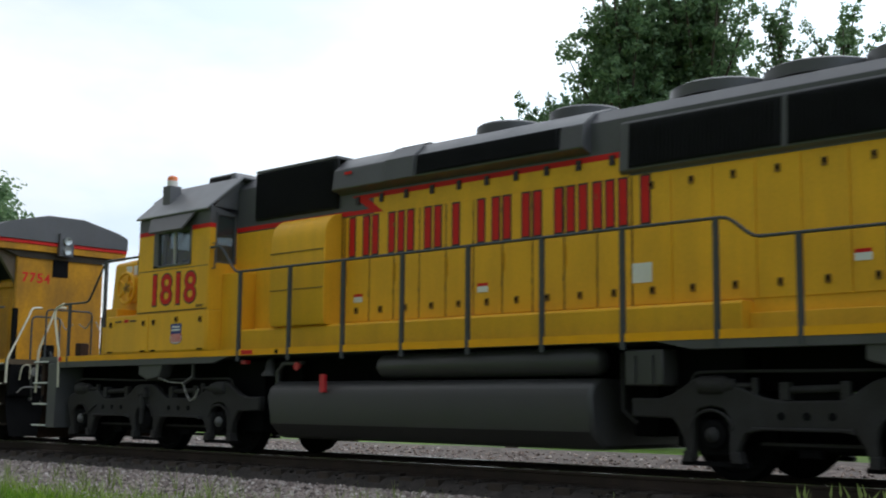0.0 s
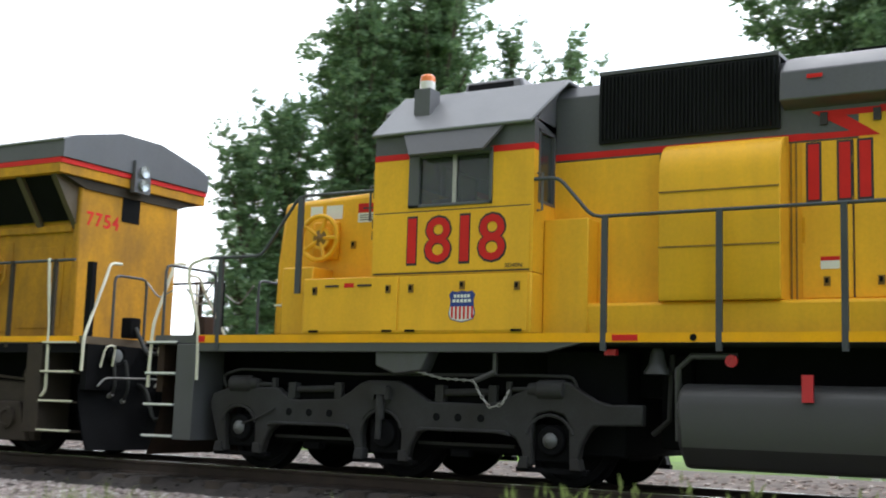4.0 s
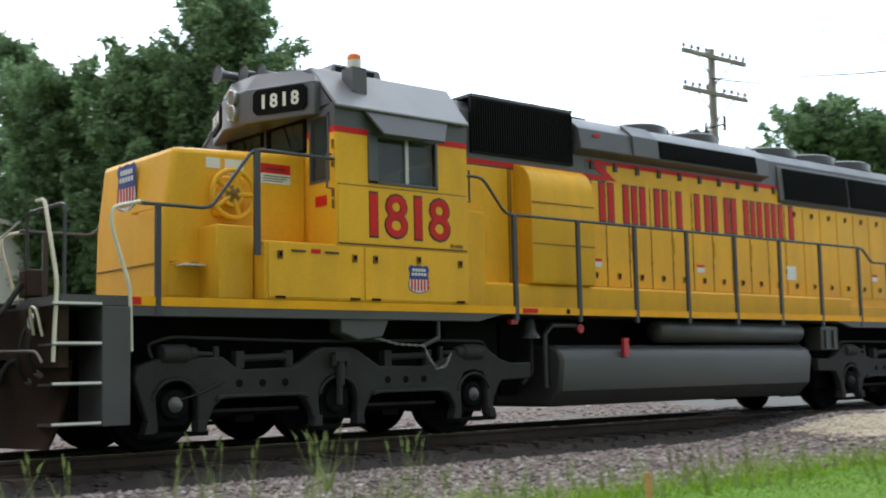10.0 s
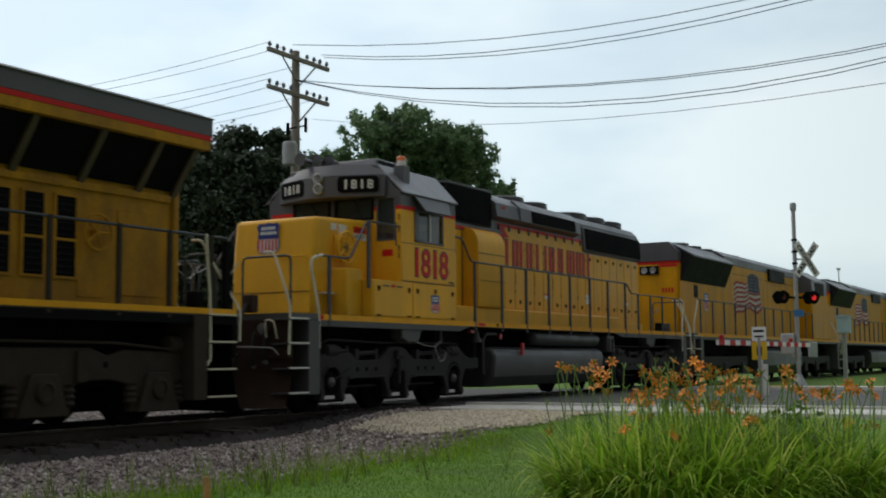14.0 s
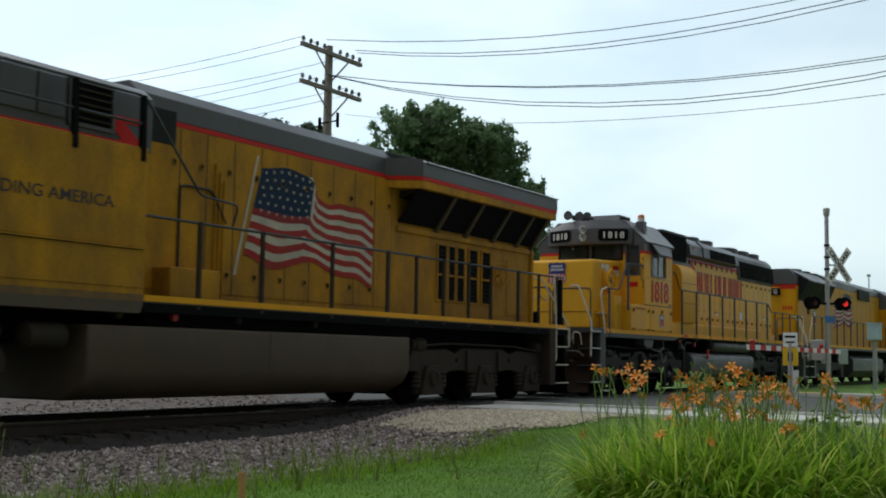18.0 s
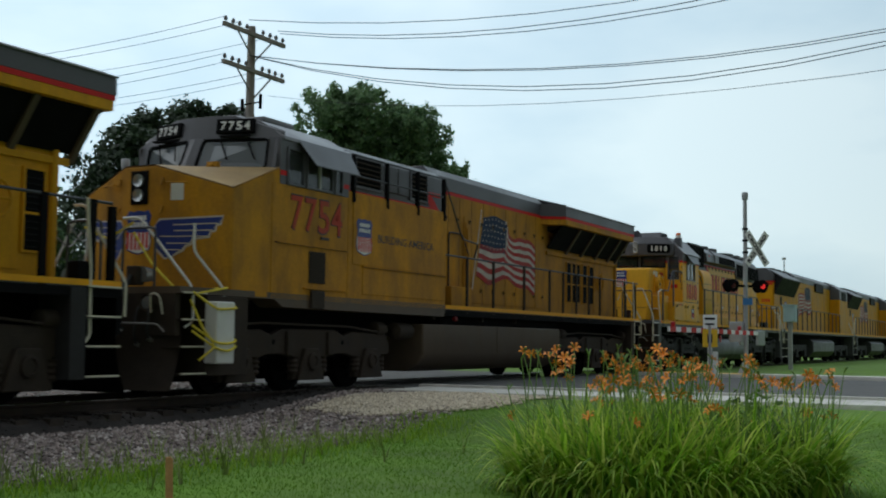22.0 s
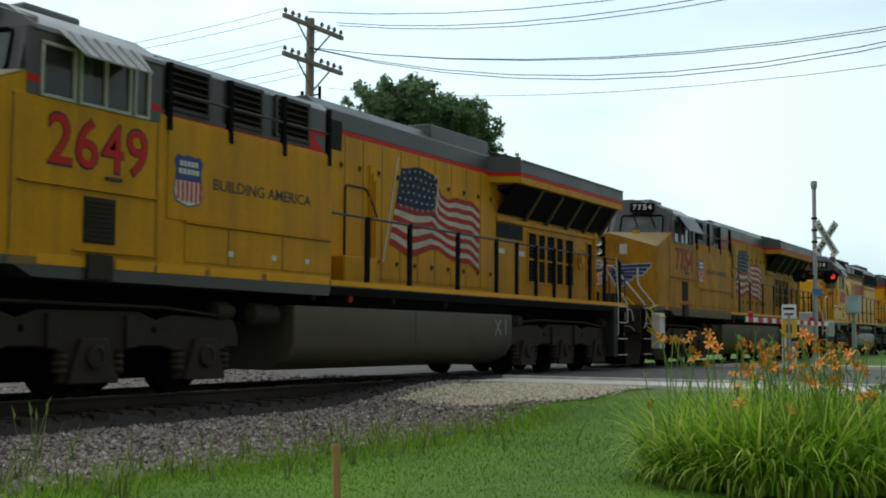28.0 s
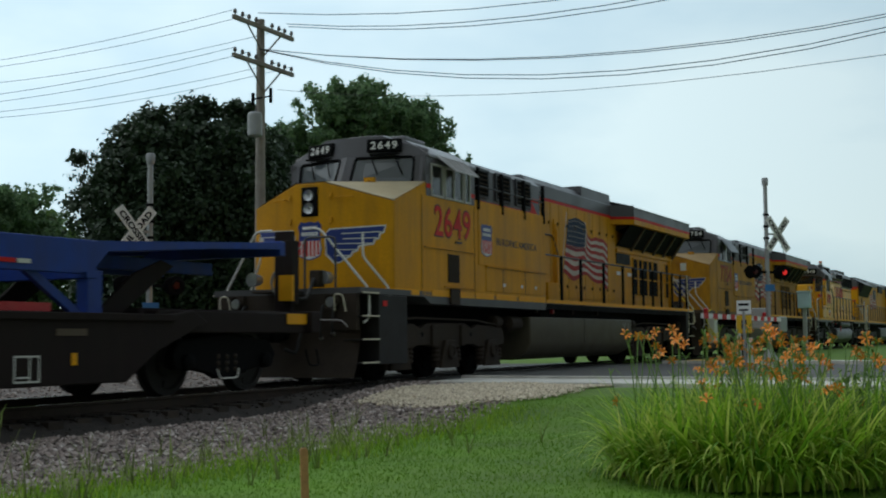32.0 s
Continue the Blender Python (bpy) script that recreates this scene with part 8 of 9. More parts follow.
tree(-63.2, 64, 10.0, 1.9, 21, "low green tree beyond the crossing", "fan", n=30, size=0.2, dens=40, low=0.04)
tree(-54.6, 48, 8.8, 2.2, 30, "dark green dense leafy tree", leaf=leaf_dark, n=22, dens=66, low=0.03)
tree(-44.6, 62, 7.0, 2.6, 22, "light green far tree", leaf=leaf_light, n=14, size=0.24, dens=45, low=0.03)
tree(-71.5, 110, 9.6, 4.5, 23, "far green trees along the horizon", n=16, size=0.4, dens=18, low=0.03)
tree(-75.0, 118, 7.5, 4.5, 24, "far green trees along the horizon", n=14, size=0.4, dens=18, low=0.03)
tree(-86.5, 150, 6.5, 7.0, 25, "far green trees along the horizon", n=14, size=0.5, dens=12, low=0.02)
tree(-37.5, 70, 7.5, 4.0, 26, "far green leafy tree", n=14, size=0.32, dens=25, low=0.03)
tree(-32.0, 75, 7.0, 5.0, 27, "far green leafy tree", n=14, size=0.32, dens=25, low=0.03)
tree(48.0, 70, 6.0, 4.0, 28, "far low green tree", n=12, size=0.32, dens=25, low=0.02)
tree(56.0, 80, 6.0, 5.0, 29, "far low green tree", n=12, size=0.32, dens=25, low=0.02)

# ---- poles and wires ----
wire_mat = mat("dark_wire", (0.03, 0.03, 0.032), 0.6, vary=0.1, bump=0)
insul = mat("insulator_glass", (0.14, 0.13, 0.13), 0.3, vary=0.1)
transf = mat("transformer_grey", (0.4, 0.42, 0.44), 0.5, vary=0.1, dirt=(0.25, 0.24, 0.22), dirt_amount=0.3)


def utility_pole(x, y, top, arms, can):
    P = thing("utility_pole", "weathered wooden utility pole with two crossarms", "utility pole", "utility poles", at=(x, y, -0.2))
    part("shaft", M().cyl((0, 0, 0), (0, 0, top + 0.2), 0.2, 0.13, 14), pole_wood, P)
    for z in arms:
        a = part("crossarm", M().box(-1.7, 1.7, -0.2, -0.08, z - 0.07 + 0.2, z + 0.07 + 0.2), pole_wood, P, "wooden crossarm", bevel=0.01)
        for s in (-1, 1):
            part("brace", M().tube([(s * 0.95, -0.14, z + 0.14), (0, -0.14, z - 0.7)], 0.03, 6), pole_wood, P)
        for xx in (-1.6, -1.2, -0.85, -0.45, 0.45, 0.85, 1.2, 1.6):
            part("insulator", M().lathe((xx, -0.14, z + 0.27), (0, 0, 1), [(0, 0.02), (0.05, 0.02), (0.06, 0.06), (0.12, 0.07), (0.15, 0.05), (0.19, 0.045), (0.2, 0.02)], 8), insul, a)
    if can:
        t = part("transformer", M().lathe((-0.45, -0.1, can + 0.2), (0, 0, 1), [(0, 0.2), (0.03, 0.24), (0.72, 0.24), (0.78, 0.2), (0.8, 0.05)], 18), transf, P, "grey transformer can")
        part("bushing", M().cyl((-0.38, -0.1, can + 1.0), (-0.38, -0.1, can + 1.2), 0.03), insul, t)
    part("bracket", M().tube([(-0.55, -0.1, top - 2.55), (0.5, -0.1, top - 2.25)], 0.03, 6).box(0.4, 0.48, -0.14, -0.06, top - 2.5, top - 2.0).box(-0.6, -0.52, -0.14, -0.06, top - 2.75, top - 2.35), black, P)
    return P


POLES = [(32.2, -16.0), (32.2, 23.8), (32.0, 45.5), (31.8, 85.0)]
for i, (x, y) in enumerate(POLES):
    utility_pole(x, y, 11.25, (10.95, 9.72), 7.3 if i == 1 else 0)
SPANS = {True: ((11.38, -0.35, 3.17, 2.6, 6.4), (11.34, 1.45, 3.19, -6.2, 4.1), (11.4, 1.3, 2.8, -11.8, 1.5), (10.2, -0.23, 3.16, 4.3, 4.9), (10.2, -0.3, 3.2, 4.4, 4.8), (10.2, -0.24, 4.4, -1.2, 5.3), (10.2, -0.1, 4.6, -1.4, 5.5), (9.05, 0.78, 1.88, -17.1, -2.0)),
         False: ((11.2, -1.6, 1.0), (11.2, -0.85, 1.0), (11.2, 1.2, 1.0), (9.98, -1.6, 1.0), (9.98, -0.85, 1.1), (9.98, 0.85, 1.0), (9.98, 1.6, 1.1))}
for near, lines in SPANS.items():
    for za, xx, sag, *off in lines:
        m = M()
        for (xa, ya), (xb, yb) in list(zip(POLES, POLES[1:]))[slice(0, 1) if near else slice(1, 3)]:
            ln = abs(yb - ya)
            dx, dz = off if off else (0.0, 0.0)
            m.tube([(xa + (xb - xa) * u + xx + dx * (1 - u if near else 0), ya + (yb - ya) * u - 0.14, za - sag * 0.025 * ln * 4 * u * (1 - u) + dz * (1 - u if near else 0)) for u in [q / 16 for q in range(17)]], (0.013 if za > 9.5 else 0.007) if near else 0.009, 5)
        tagged(part("overhead_wire", m, wire_mat), "thin dark overhead wire sagging between poles", "wire", "overhead wires")

# ---- crossing signals ----
sign_white = mat("reflective_white", (0.9, 0.9, 0.89), 0.45, vary=0.08)
sign_yellow = mat("reflective_yellow", (0.8, 0.5, 0.02), 0.45, vary=0.08)
sign_blue = mat("sign_blue", (0.05, 0.2, 0.5), 0.45, vary=0.08)
dark_lens = mat("unlit_red_lens", (0.09, 0.008, 0.01), 0.3, vary=0.1)
lit_red = glow("lit_red_lens", (0.9, 0.03, 0.03), 1.1)


def crossbuck(parent, x, y, z, ln=1.22, words=True):
    for k, (a, w) in enumerate(((52, "RAILROAD"), (-52, "CROSSING"))):
        c, s = math.cos(radians(a)), math.sin(radians(a))
        h = 0.115
        q = [(-ln / 2, -h), (ln / 2, -h), (ln / 2, h), (-ln / 2, h)]
        b = part("crossbuck_blade", M().prism([(x + u * c - v * s, z + u * s + v * c) for u, v in q], "xz", y - 0.01 - 0.012 * k, y - 0.012 * k), sign_white, parent, "white crossbuck blade")
        if words:
            wr = writing("letters", w, 0.13, 0, 0, 0, black, b, bold=0.004, width=1.05)
            wr.matrix_basis = Matrix.Translation((x, y - 0.012 - 0.012 * k, z)) @ Matrix.Rotation(-radians(a), 4, "Y")


def signal_mast(x, y, top, gate, label, lit, turn, side=1):
    S = thing("crossing_signal", label, "crossing signal", "crossing signals", at=(x, y, -0.05))
    part("mast", M().cyl((0, 0, 0), (0, 0, top), 0.07, 0.06, 14), alum, S, "dull metal mast")
    part("base", M().lathe((0, 0, 0), (0, 0, 1), [(0, 0.25), (0.1, 0.24), (0.3, 0.13), (0.4, 0.1)], 14), alum, S)
    part("bell", M().lathe((0, 0, top), (0, 0, 1), [(0, 0.07), (0.04, 0.09), (0.2, 0.1), (0.24, 0.08), (0.25, 0.03)], 16), transf, S)
    crossbuck(S, 0.35 * side, -0.1, top - 1.45)
    part("crossbuck_arm", M().box(*sorted((0, 0.36 * side)), -0.05, 0.0, top - 1.47, top - 1.42), alum, S)
    part("lamp_bar", M().box(-0.6, 0.6, -0.03, 0.03, top - 2.62, top - 2.55), black, S)
    for d in (-0.55, 0.55):
        for f in (-1, 1):
            b = part("lamp_background", M().lathe((d, f * 0.1, top - 2.58), (0, f, 0), [(0, 0.19), (0.02, 0.2), (0.025, 0.19), (0.01, 0.09)], 18), black, S)
            part("lens", M().lathe((d, f * 0.12, top - 2.58), (0, f, 0), [(0, 0.08), (0.03, 0.07), (0.04, 0.02)], 14), lit if d > 0 and f < 0 else dark_lens, b)
            part("hood", M().tube([(d + 0.12 * math.cos(radians(q)), f * 0.22, top - 2.58 + 0.12 * math.sin(radians(q))) for q in range(0, 181, 20)], 0.03, 5), black, b)
    part("information_plate", M().box(-0.18, 0.18, -0.1, -0.09, top - 3.15, top - 2.95), sign_blue, S, "small blue plate")
    for k in range(3):
        part("clamp", M().cyl((0, 0, top - 0.9 - k * 0.35), (0, 0, top - 0.84 - k * 0.35), 0.09, n=12), black, S)
    for ob in S.children:
        if ob.name.split(".")[0] in ("crossbuck_blade", "crossbuck_arm", "lamp_bar", "lamp_background", "information_plate"):
            ob.matrix_basis = Matrix.Rotation(radians(turn), 4, "Z")
    if gate:
        part("gate_mechanism", M().box(-0.22, 0.22, 0.05, 0.45, 1.0, 1.6), alum, S, "grey gate mechanism", bevel=0.03)
        for k in range(2):
            part("counterweight", M().box(0.3, 1.25, -0.3 + k * 0.5, -0.22 + k * 0.5, 1.0 - 0.1, 1.35), alum, S, bevel=0.02)
        arm = part("gate_arm", M().box(-9.0, 0.3, -0.3, -0.26, 1.2, 1.32), sign_white, S, "red and white striped gate arm, lowered")
        for k in range(10):
            xx = -8.9 + k * 0.9
            part("red_band", M().box(xx, xx + 0.45, -0.304, -0.256, 1.198, 1.322), red, arm)
        for xx in (-8.6, -5.0, -2.0):
            part("arm_lamp", M().lathe((xx, -0.28, 1.32), (0, 0, 1), [(0, 0.05), (0.1, 0.06), (0.12, 0.03)], 10), red_lens, arm)
        part("arm_support", M().box(-5.2, -5.1, -0.3, -0.2, 0.05, 1.2), white, arm)
    return S


signal_mast(36.2, 8.4, 5.25, True, "metal crossing signal with lowered striped gate and lit red lamp", lit_red, -38)
signal_mast(20.0, 18.1, 4.55, False, "metal crossing signal with crossbuck across the track", dark_lens, -30, -1)
sg = thing("pedestrian_sign", "white over yellow warning sign on a grey post", "sign", at=(27.6, 7.25, -0.05))
part("post", M().cyl((0, 0, 0), (0, 0, 1.35), 0.04, n=10), alum, sg)
p = part("white_panel", M().box(-0.02, 0.02, -0.16, 0.16, 1.28, 1.6), sign_white, sg)
part("bars", M().box(-0.024, -0.02, -0.12, 0.12, 1.48, 1.53).box(-0.024, -0.02, -0.1, 0.1, 1.36, 1.4), black, p)
p = part("yellow_panel", M().box(-0.02, 0.02, -0.17, 0.17, 0.85, 1.26), sign_yellow, sg)
part("bars", M().box(-0.024, -0.02, -0.06, 0.06, 0.95, 1.15), outline, p)
part("marker_sleeve", M().cyl((0, -0.12, 0.05), (0, -0.12, 0.75), 0.07, 0.06, 12), white, sg, "white marker sleeve")
cab_blue = mat("pale_blue_grey_paint", (0.42, 0.56, 0.62), 0.5, vary=0.1)
cab_box = thing("signal_cabinet", "small pale blue grey cabinet on a post beside the track", "cabinet", at=(46.8, 9.15, -0.05))
part("body", M().box(-0.25, 0.25, -0.22, 0.22, 1.8, 2.4), cab_blue, cab_box, bevel=0.02)
part("leg", M().box(-0.07, 0.07, -0.07, 0.07, 0.0, 1.8), alum, cab_box)
part("roof_cap", M().box(-0.28, 0.28, -0.25, 0.25, 2.4, 2.45), cab_blue, cab_box)
lp = thing("street_lamp", "thin grey lamp post far along the line", "street lamp", at=(88.0, 17.5, -0.2))
part("shaft", M().cyl((0, 0, 0), (0, 0, 7.2), 0.06, 0.04, 10), alum, lp)
part("lantern", M().box(-0.12, 0.12, -0.12, 0.12, 7.2, 7.35), alum, lp)

# ---- wooden stake ----
stk = tagged(part("wooden_stake", M().prism([(-0.025, -0.6), (0.025, -0.6), (0.025, 0.045), (0.012, 0.062), (-0.02, 0.06), (-0.025, 0.045)], "xz", -0.012, 0.012), stake_wood, bevel=0.003), "plain orange-brown wooden survey stake in the grass", "stake")
stk.matrix_basis = pose(6.5, 5.48, 0, 0, -1.5, -48)

# ---- buildings ----
siding = mat("white_siding", (0.84, 0.85, 0.86), 0.6, vary=0.06, scale=1, dirt=(0.5, 0.5, 0.48), dirt_amount=0.3, streak=True)
shingle = mat("grey_shingles", (0.16, 0.15, 0.15), 0.9, vary=0.25, scale=5, bump=0.4)
pane_dark = mat("window_dark", (0.1, 0.12, 0.13), 0.1, vary=0.1, bump=0)


def house(x, y, w, d, eave, ridge, wall_m, label, windows):
    Hs = thing("house", label, "house", at=(x, y, -0.4))
    wl = part("wall", M().prism([(0, 0), (0, eave), (w / 2, ridge), (w, eave), (w, 0)], "xz", 0, d), wall_m, Hs, "clapboard wall")
    n = int(eave / 0.2)
    for k in range(n):
        z = 0.3 + k * 0.2
        if z < eave:
            part("clapboard", M().prism([(-0.0, z), (-0.03, z), (-0.01, z + 0.19), (0.0, z + 0.19)], "yz", 0.0, w), wall_m, wl)
    for s in (0, 1):
        a = M()
        xa, xb = (-0.4, w / 2) if s == 0 else (w + 0.4, w / 2)
        za, zb = eave - 0.25, ridge + 0.05
        a.prism([(xa, za), (xb, zb), (xb, zb + 0.14), (xa, za + 0.14)], "xz", -0.4, d + 0.4)
        part("roof", a, shingle, Hs, "shingled roof slope")
        part("barge_board", M().prism([(xa, za - 0.12), (xb, zb - 0.12), (xb, zb), (xa, za)], "xz", -0.42, -0.38), wall_m, Hs)
    for wx, wz, ww, wh in windows:
        f = part("window", M().box(wx, wx + ww, -0.06, 0.0, wz, wz + 0.09).box(wx, wx + ww, -0.06, 0.0, wz + wh - 0.09, wz + wh).box(wx, wx + 0.09, -0.06, 0.0, wz, wz + wh).box(wx + ww - 0.09, wx + ww, -0.06, 0.0, wz, wz + wh).box(wx, wx + ww, -0.05, 0.0, wz + wh / 2 - 0.03, wz + wh / 2 + 0.03), white, Hs, "white sash window")
        part("pane", M().box(wx + 0.09, wx + ww - 0.09, -0.035, -0.03, wz + 0.09, wz + wh - 0.09), pane_dark, f)
        part("sill", M().box(wx - 0.08, wx + ww + 0.08, -0.14, 0.0, wz - 0.06, wz), white, f)
    return Hs


house(5.4, 33.0, 8.0, 9.0, 5.5, 6.1, siding, "white clapboard house with sash windows behind the trees", [(1.0, 3.7, 0.8, 1.3), (1.95, 3.7, 0.8, 1.3), (5.5, 3.7, 0.95, 1.3), (1.2, 0.9, 0.9, 1.4), (5.4, 0.9, 0.95, 1.4)])
house(32.0, 44.0, 9.0, 8.0, 2.6, 4.2, mat("grey_siding", (0.3, 0.31, 0.32), 0.7, vary=0.1, streak=True, dirt=(0.2, 0.2, 0.2), dirt_amount=0.3), "low grey house across the track", [(1.0, 0.9, 1.1, 1.0), (4.0, 0.9, 1.3, 1.1)])
shed = thing("metal_shed", "pale grey corrugated metal shed beside the line", "shed", at=(47.9, 0.0, -0.1))
sh_m = mat("galvanised_sheet", (0.3, 0.32, 0.33), 0.5, metal=0.4, vary=0.1, streak=True, dirt=(0.2, 0.2, 0.2), dirt_amount=0.3)
wv = M()
for k in range(44):
    wv.box(-0.03 if k % 2 else 0.0, 0.06, 0.125 * k, 0.125 * (k + 1), 0.0, 2.7)
part("wall", wv, sh_m, shed, "corrugated wall", kind="stuff")
part("body", M().box(0.06, 5.0, 0.0, 5.5, 0.0, 2.7), sh_m, shed)
part("roof", M().box(-0.2, 5.2, -0.2, 5.7, 2.7, 2.82), sh_m, shed, bevel=0.01)
fence = thing("picket_fence", "white posts of a fence behind the track", "fence")
for k in range(16):
    x = -6 + k * 0.9
    part("post", M().box(x - 0.07, x + 0.07, 27.0, 27.14, -0.5, 1.15), white, fence)
part("rail", M().box(-6, 7.6, 27.05, 27.1, 0.6, 0.7).box(-6, 7.6, 27.05, 27.1, 0.0, 0.1), white, fence)

# ---- flowers and grass ----
lawn_leaf = leaf_mat("lawn_blade", through_light=0.5, tones=((0.1, 0.22, 0.012), (0.13, 0.27, 0.015), (0.16, 0.3, 0.018), (0.11, 0.24, 0.013)))
lily_leaf = leaf_mat("lily_leaf", through_light=0.5, tones=((0.13, 0.28, 0.025), (0.26, 0.47, 0.035), (0.42, 0.62, 0.06), (0.7, 0.75, 0.18), (0.2, 0.38, 0.03)))
stem_mat = mat("lily_stem", (0.16, 0.27, 0.06), 0.6, vary=0.2)
petal = mat("orange_petal", (1.0, 0.34, 0.04), 0.55, vary=0.12, scale=8, per_piece=0.15)


def blades(spots, rnd, length, width, arch, seg=4):
    """Narrow arching blades; spots: foot x, y, z, and lengths vary."""
    V, F = [], []
    for x, y, z, *way in spots:
        a = way[0] if way else rnd.rand() * 6.283
        ln = length * (0.6 + 0.6 * rnd.rand())
        w = width * (0.7 + 0.6 * rnd.rand())
        b = arch * (0.4 + 0.9 * rnd.rand())
        ca, sa = math.cos(a), math.sin(a)
        k = len(V)
        px = pz = 0.0
        t = radians(4 + 22 * rnd.rand())
        for i in range(seg + 1):
            ww = w * (1 - (i / seg) ** 1.6) * 0.5 + 0.0008
            V.append((x + ca * px - sa * ww, y + sa * px + ca * ww, z + pz))
            V.append((x + ca * px + sa * ww, y + sa * px - ca * ww, z + pz))
            px += math.sin(t) * ln / seg
            pz += math.cos(t) * ln / seg
            t += b / seg
        F += [(k + 2 * i, k + 2 * i + 1, k + 2 * i + 3, k + 2 * i + 2) for i in range(seg)]
    return V, F


def stuff(name, V, F, material, label, category, parent=None):
    me = bpy.data.meshes.new(name)
    me.from_pydata(V, [], F)
    me.materials.append(material)
    ob = new(name, me)
    if parent:
        ob.parent = parent
        return tagged(ob, label, kind="stuff")
    return tagged(ob, label, category, kind="stuff")


rnd = np.random.RandomState(11)
BX, BY = 10.75, 3.5
lily = thing("daylily_clump", "clump of orange daylilies with long arching leaves", "flower bed", at=(BX, BY, land(BX, BY)))
CLUMPS = ((-0.15, 0.42, 0.78, 1.0), (0.0, -0.45, 0.7, 0.95), (0.62, 0.0, 0.62, 0.9), (0.75, -1.1, 0.5, 0.85), (-0.55, -0.05, 0.55, 0.8))
spots, droop, upright = [], [], []
for cx, cy, rad, tall in CLUMPS:
    for _ in range(int(1150 * rad)):
        a, r = rnd.rand() * 6.283, rad * rnd.rand() ** 0.6
        spots.append((cx + r * math.cos(a), cy + r * math.sin(a), 0.0, a + 0.9 * rnd.randn()))
    for _ in range(int(420 * rad)):
        a, r = rnd.rand() * 6.283, rad * (0.75 + 0.35 * rnd.rand())
        droop.append((cx + r * math.cos(a), cy + r * math.sin(a), 0.0, a + 0.5 * rnd.randn()))
    for _ in range(int(430 * rad)):
        a, r = rnd.rand() * 6.283, rad * 0.8 * rnd.rand() ** 0.5
        upright.append((cx + r * math.cos(a), cy + r * math.sin(a), 0.0))
V, F = blades(spots, rnd, 0.88, 0.036, 1.9, 7)
stuff("foliage", V, F, lily_leaf, "long arching green leaves", "", lily)
V, F = blades(droop, rnd, 0.62, 0.034, 2.7, 7)
stuff("outer_leaves", V, F, lily_leaf, "drooping leaves round the foot of the clump", "", lily)
V, F = blades(upright, rnd, 1.0, 0.026, 0.9, 6)
stuff("upright_leaves", V, F, lily_leaf, "thin upright green leaves", "", lily)
dead = [(q[0] * 1.05, q[1] * 1.05, 0.0) for q in droop[::5]]
V, F = blades(dead, rnd, 0.34, 0.02, 2.6, 5)
stuff("dry_leaves", V, F, weed_mat, "dry straw-coloured leaves at the foot", "", lily)
V, F = shell([(0.85, -0.75, 0.42, 0.34, 0.4), (1.0, -0.55, 0.35, 0.3, 0.34), (0.7, -0.95, 0.3, 0.3, 0.3)], 520, 0.075, rnd)
stuff("broad_leaf_weed", V, F, leaf_light, "darker broad-leaved weed among the lilies", "", lily)
fl = M()
for k in range(6):
    a = k * math.pi / 3
    c, s = math.cos(a), math.sin(a)
    n = len(fl.v)
    pts = [(0, 0.004, 0), (0.03, 0.012, 0.03), (0.062, 0.02, 0.05), (0.088, 0.012, 0.046), (0.1, 0.001, 0.028)]
    for u, w, z in pts:
        fl.v += [(u * c - w * s, u * s + w * c, z), (u * c + w * s, u * s - w * c, z)]
    fl.f += [(n + 2 * i, n + 2 * i + 1, n + 2 * i + 3, n + 2 * i + 2) for i in range(4)]
fl_me = mesh_of("flower", fl)
fl_me.materials.append(petal)
st = M()
for k in range(190):
    cx, cy, rad, tall = CLUMPS[k % 5]
    a, r = rnd.rand() * 6.283, math.sqrt(rnd.rand()) * rad
    h = tall * ((1.12 + 0.2 * rnd.rand()) if k % 3 else 0.65 + 0.4 * rnd.rand())
    x, y = cx + r * math.cos(a), cy + r * math.sin(a)
    lean = (0.12 * rnd.randn(), 0.12 * rnd.randn())
    tip = (x + lean[0], y + lean[1], h)
    st.tube([(x, y, 0), (x + lean[0] * 0.3, y + lean[1] * 0.3, h * 0.55), tip], 0.0055, 4)
    for q in range((rnd.rand() < 0.58) + (rnd.rand() < 0.16)):
        ob = new("flower", fl_me)
        ob.parent = lily
        e = rnd.rand() * 6.283
        ob.matrix_basis = Matrix.LocRotScale((tip[0] + 0.05 * q, tip[1] - 0.05 * q, tip[2] - 0.05 * q), Euler((radians(20 + 60 * rnd.rand()), 0, e)), (0.48 + 0.26 * rnd.rand(),) * 3)
    for q in range(2):
        w = rnd.rand() * 6.283
        st.tube([tip, (tip[0] + 0.04 * math.cos(w), tip[1] + 0.04 * math.sin(w), tip[2] + 0.05)], 0.007, 4)
part("stem", st, stem_mat, lily, kind="stuff")

g = []
for _ in range(84000):
    x = 2.5 + 14.5 * rnd.rand()
    y = 0.5 + 7.9 * rnd.rand()
    if math.hypot(x - BX, y - BY) < 0.8:
        continue
    g.append((x, y, land(x, y) - 0.01))
V, F = blades(g, rnd, 0.038, 0.008, 1.1, 2)
stuff("lawn_blades", V, F, lawn_leaf, "short green lawn grass blades", "grass")
g = []
for _ in range(15000):
    x = -22 + 38 * rnd.rand()
    y = 8.25 + 0.38 * rnd.randn() + 0.35 * noise.noise((x * 0.5, 0, 7))
    if x < -9 and rnd.rand() < 0.3:
        y -= rnd.rand() * 1.2
    g.append((x, y, land(x, y) - 0.01))
V, F = blades(g, rnd, 0.14, 0.012, 1.0, 3)
edge_leaf = leaf_mat("edge_grass_blade", through_light=0.5, tones=((0.16, 0.32, 0.016), (0.26, 0.42, 0.03), (0.36, 0.5, 0.06), (0.2, 0.38, 0.02)))
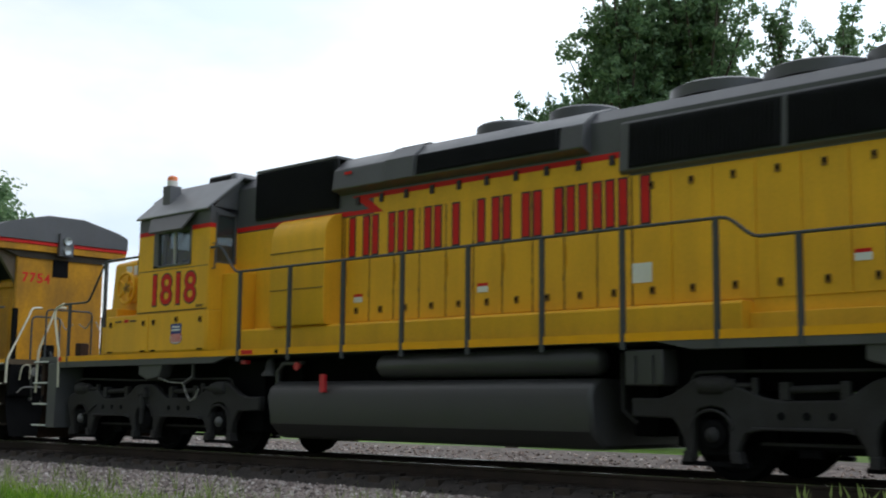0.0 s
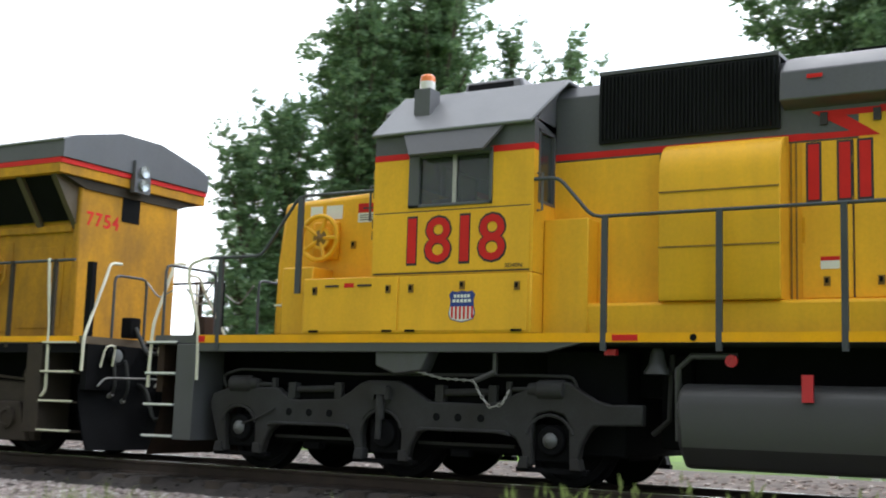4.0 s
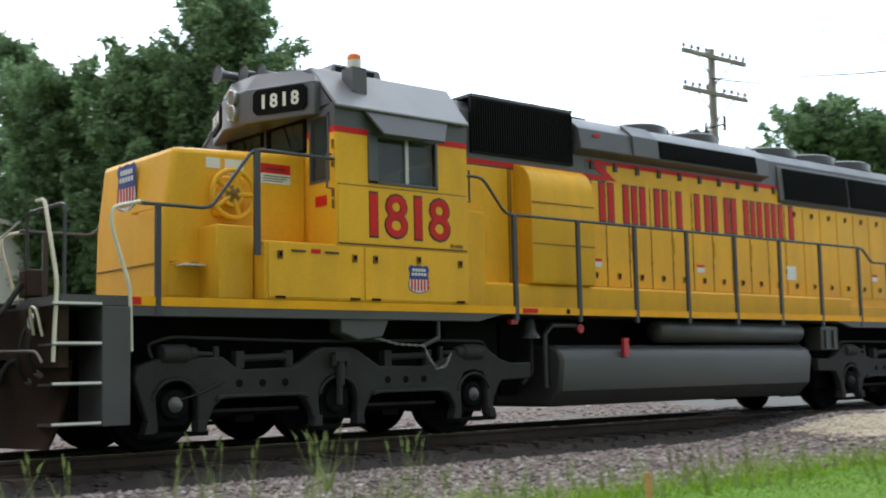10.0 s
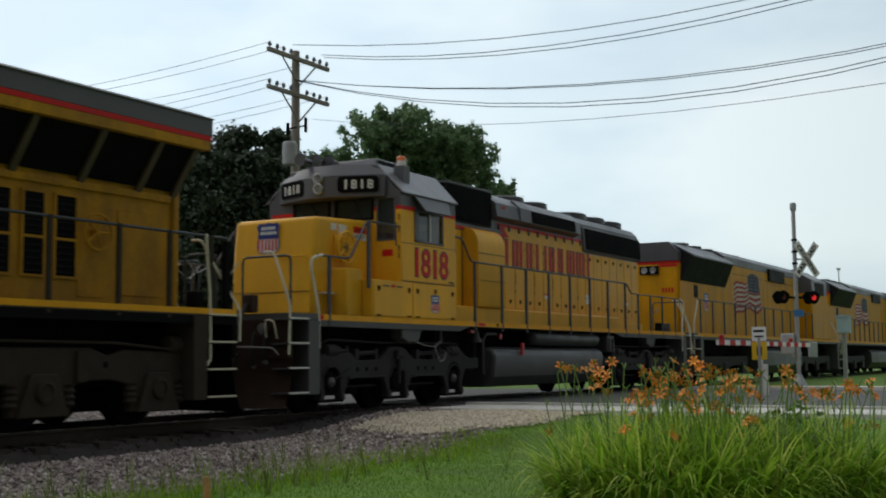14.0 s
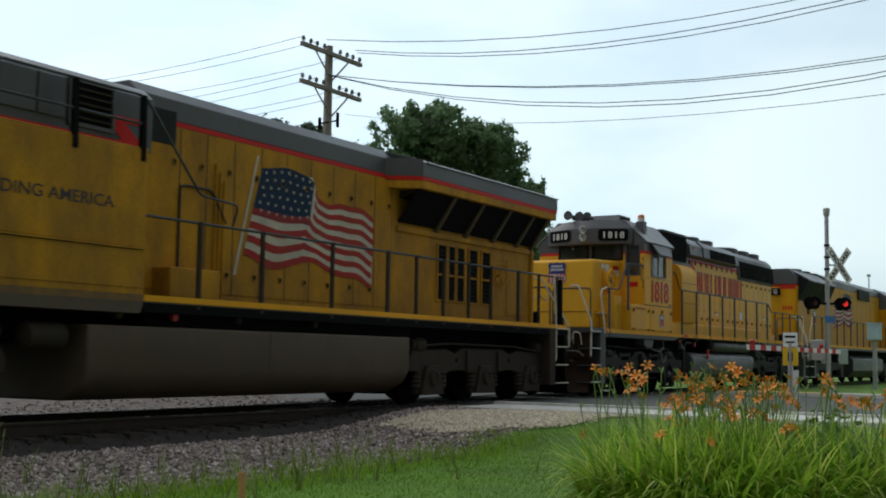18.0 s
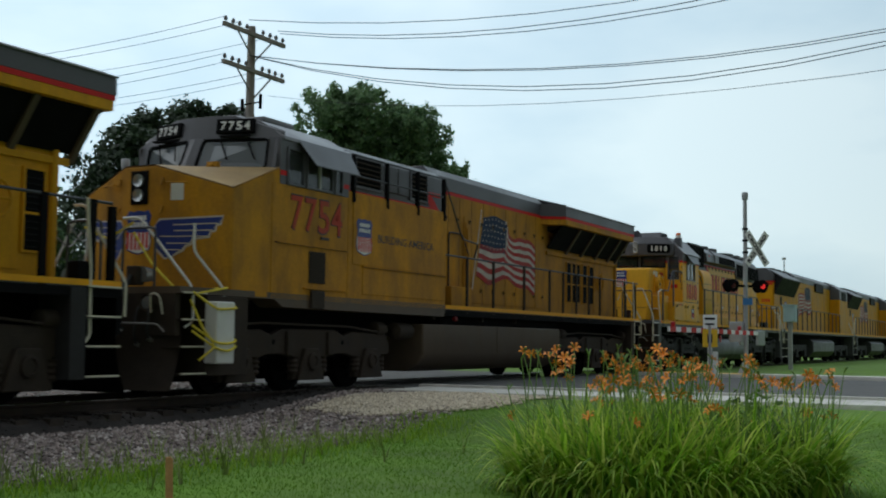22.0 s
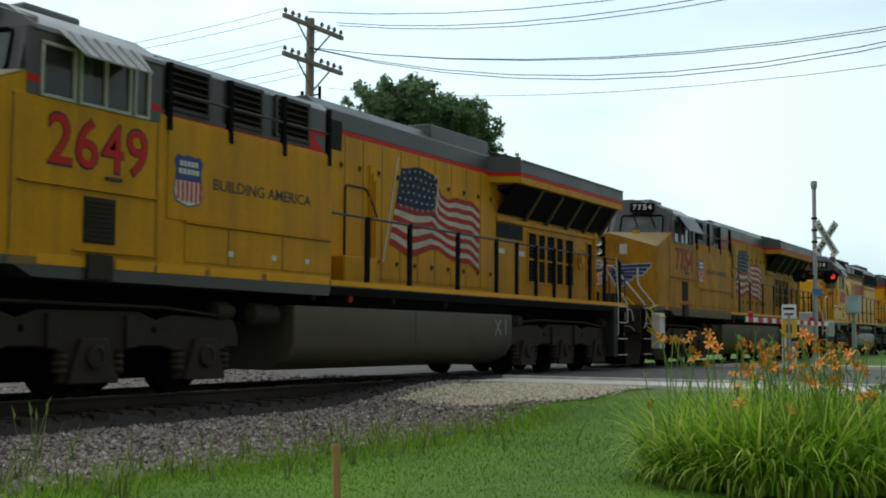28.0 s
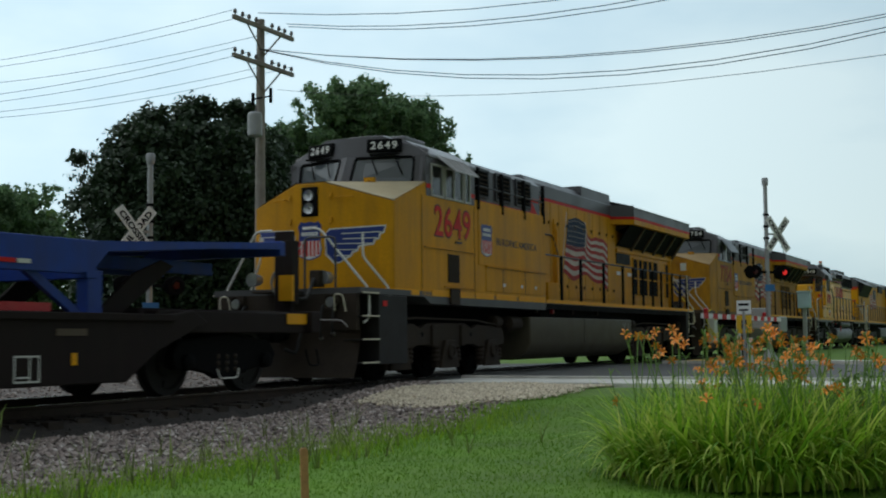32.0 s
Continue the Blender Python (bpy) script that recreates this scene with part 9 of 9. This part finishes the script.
stuff("edge_grass", V, F, edge_leaf, "longer grass along the ballast edge", "grass")
V, F = [], []
for _ in range(420):
    x = -20 + 34 * rnd.rand()
    y = 8.2 + 0.6 * rnd.randn()
    z = max(land(x, y), ballast_z(x, y) if 7.9 < y < 17 else -9)
    a, b = blades([(x + 0.02 * rnd.randn(), y, z) for _ in range(6)], rnd, 0.34, 0.011, 0.8, 4)
    F += [tuple(len(V) + i for i in q) for q in b]
    V += a
for _ in range(60):
    x, y = -5 + 13 * rnd.rand(), 9.8 + 0.5 * rnd.randn()
    z = ballast_z(x, y)
    a, b = blades([(x + 0.03 * rnd.randn(), y + 0.03 * rnd.randn(), z) for _ in range(5)], rnd, 0.42, 0.012, 0.7, 5)
    F += [tuple(len(V) + i for i in q) for q in b]
    V += a
    for k in range(2):                                   # a seed head on a thin stalk
        h, lean = 0.34 + 0.2 * rnd.rand(), 0.12 * rnd.randn()
        n = len(V)
        V += [(x - 0.003, y, z), (x + 0.003, y, z), (x + lean - 0.003, y, z + h), (x + lean + 0.003, y, z + h), (x + lean - 0.014, y, z + h + 0.04), (x + lean + 0.014, y, z + h + 0.04), (x + lean * 1.3, y, z + h + 0.13)]
        F += [(n, n + 1, n + 3, n + 2), (n + 2, n + 3, n + 5, n + 4), (n + 4, n + 5, n + 6)]
stuff("edge_weeds", V, F, weed_mat, "tall thin weeds with seed heads by the ballast", "weeds")
g = []
for _ in range(9000):
    x, y = -22 + 14 * rnd.rand(), 5.5 + 2.7 * rnd.rand()
    g.append((x, y, land(x, y) - 0.01))
V, F = blades(g, rnd, 0.13, 0.012, 0.9, 2)
stuff("lawn_blades_far", V, F, lawn_leaf, "bright green grass beside the line", "grass")


# ---- the train ----
TRAIN = []
short_nose = build_short_nose()
TRAIN.append((short_nose, 4.24))
dirty = build_wide_nose("7754", yellow_dirty, tank_brown, False, False, "dusty weathered yellow six-axle locomotive with wide nose, rolling")
TRAIN.append((dirty, 4.24 - 21.6))
last = build_wide_nose("2649", yellow_worn, tank_olive, True, True, "yellow six-axle locomotive with wide nose and raised exhaust, rolling")
TRAIN.append((last, 4.24 - 43.9))
lead = build_lead_unit()
TRAIN.append((lead, 4.24 + 20.7))
TRAIN.append((build_well_car(), 4.24 - 43.9 - 11.25))
TRAIN.append((build_chassis(), 4.24 - 43.9 - 11.25))
ALL_WHEELS = list(WHEELS)
for k in range(3):
    TRAIN.append((copy_thing(lead, pose(0, 0, 0)), 4.24 + 20.7 + 21.3 * (k + 1)))


# ---- what moves ----
def rolled(t):
    """Metres rolled at t, gliding between the known times."""
    ts, ss = [a for a, _ in ROLLED], [b for _, b in ROLLED]
    return float(np.interp(t, ts, ss))


def motions():
    for ob, x in TRAIN:
        walk(ob, [(t, pose(x + s, YC, 0)) for t, s in ROLLED])
    steps_t = [i * 0.25 for i in range(129)]
    for ob, x, r in ALL_WHEELS:
        walk(ob, [(t, pose(x, 0, r, 0, math.degrees(rolled(t) / r) % 360, 0)) for t in steps_t])


motions()
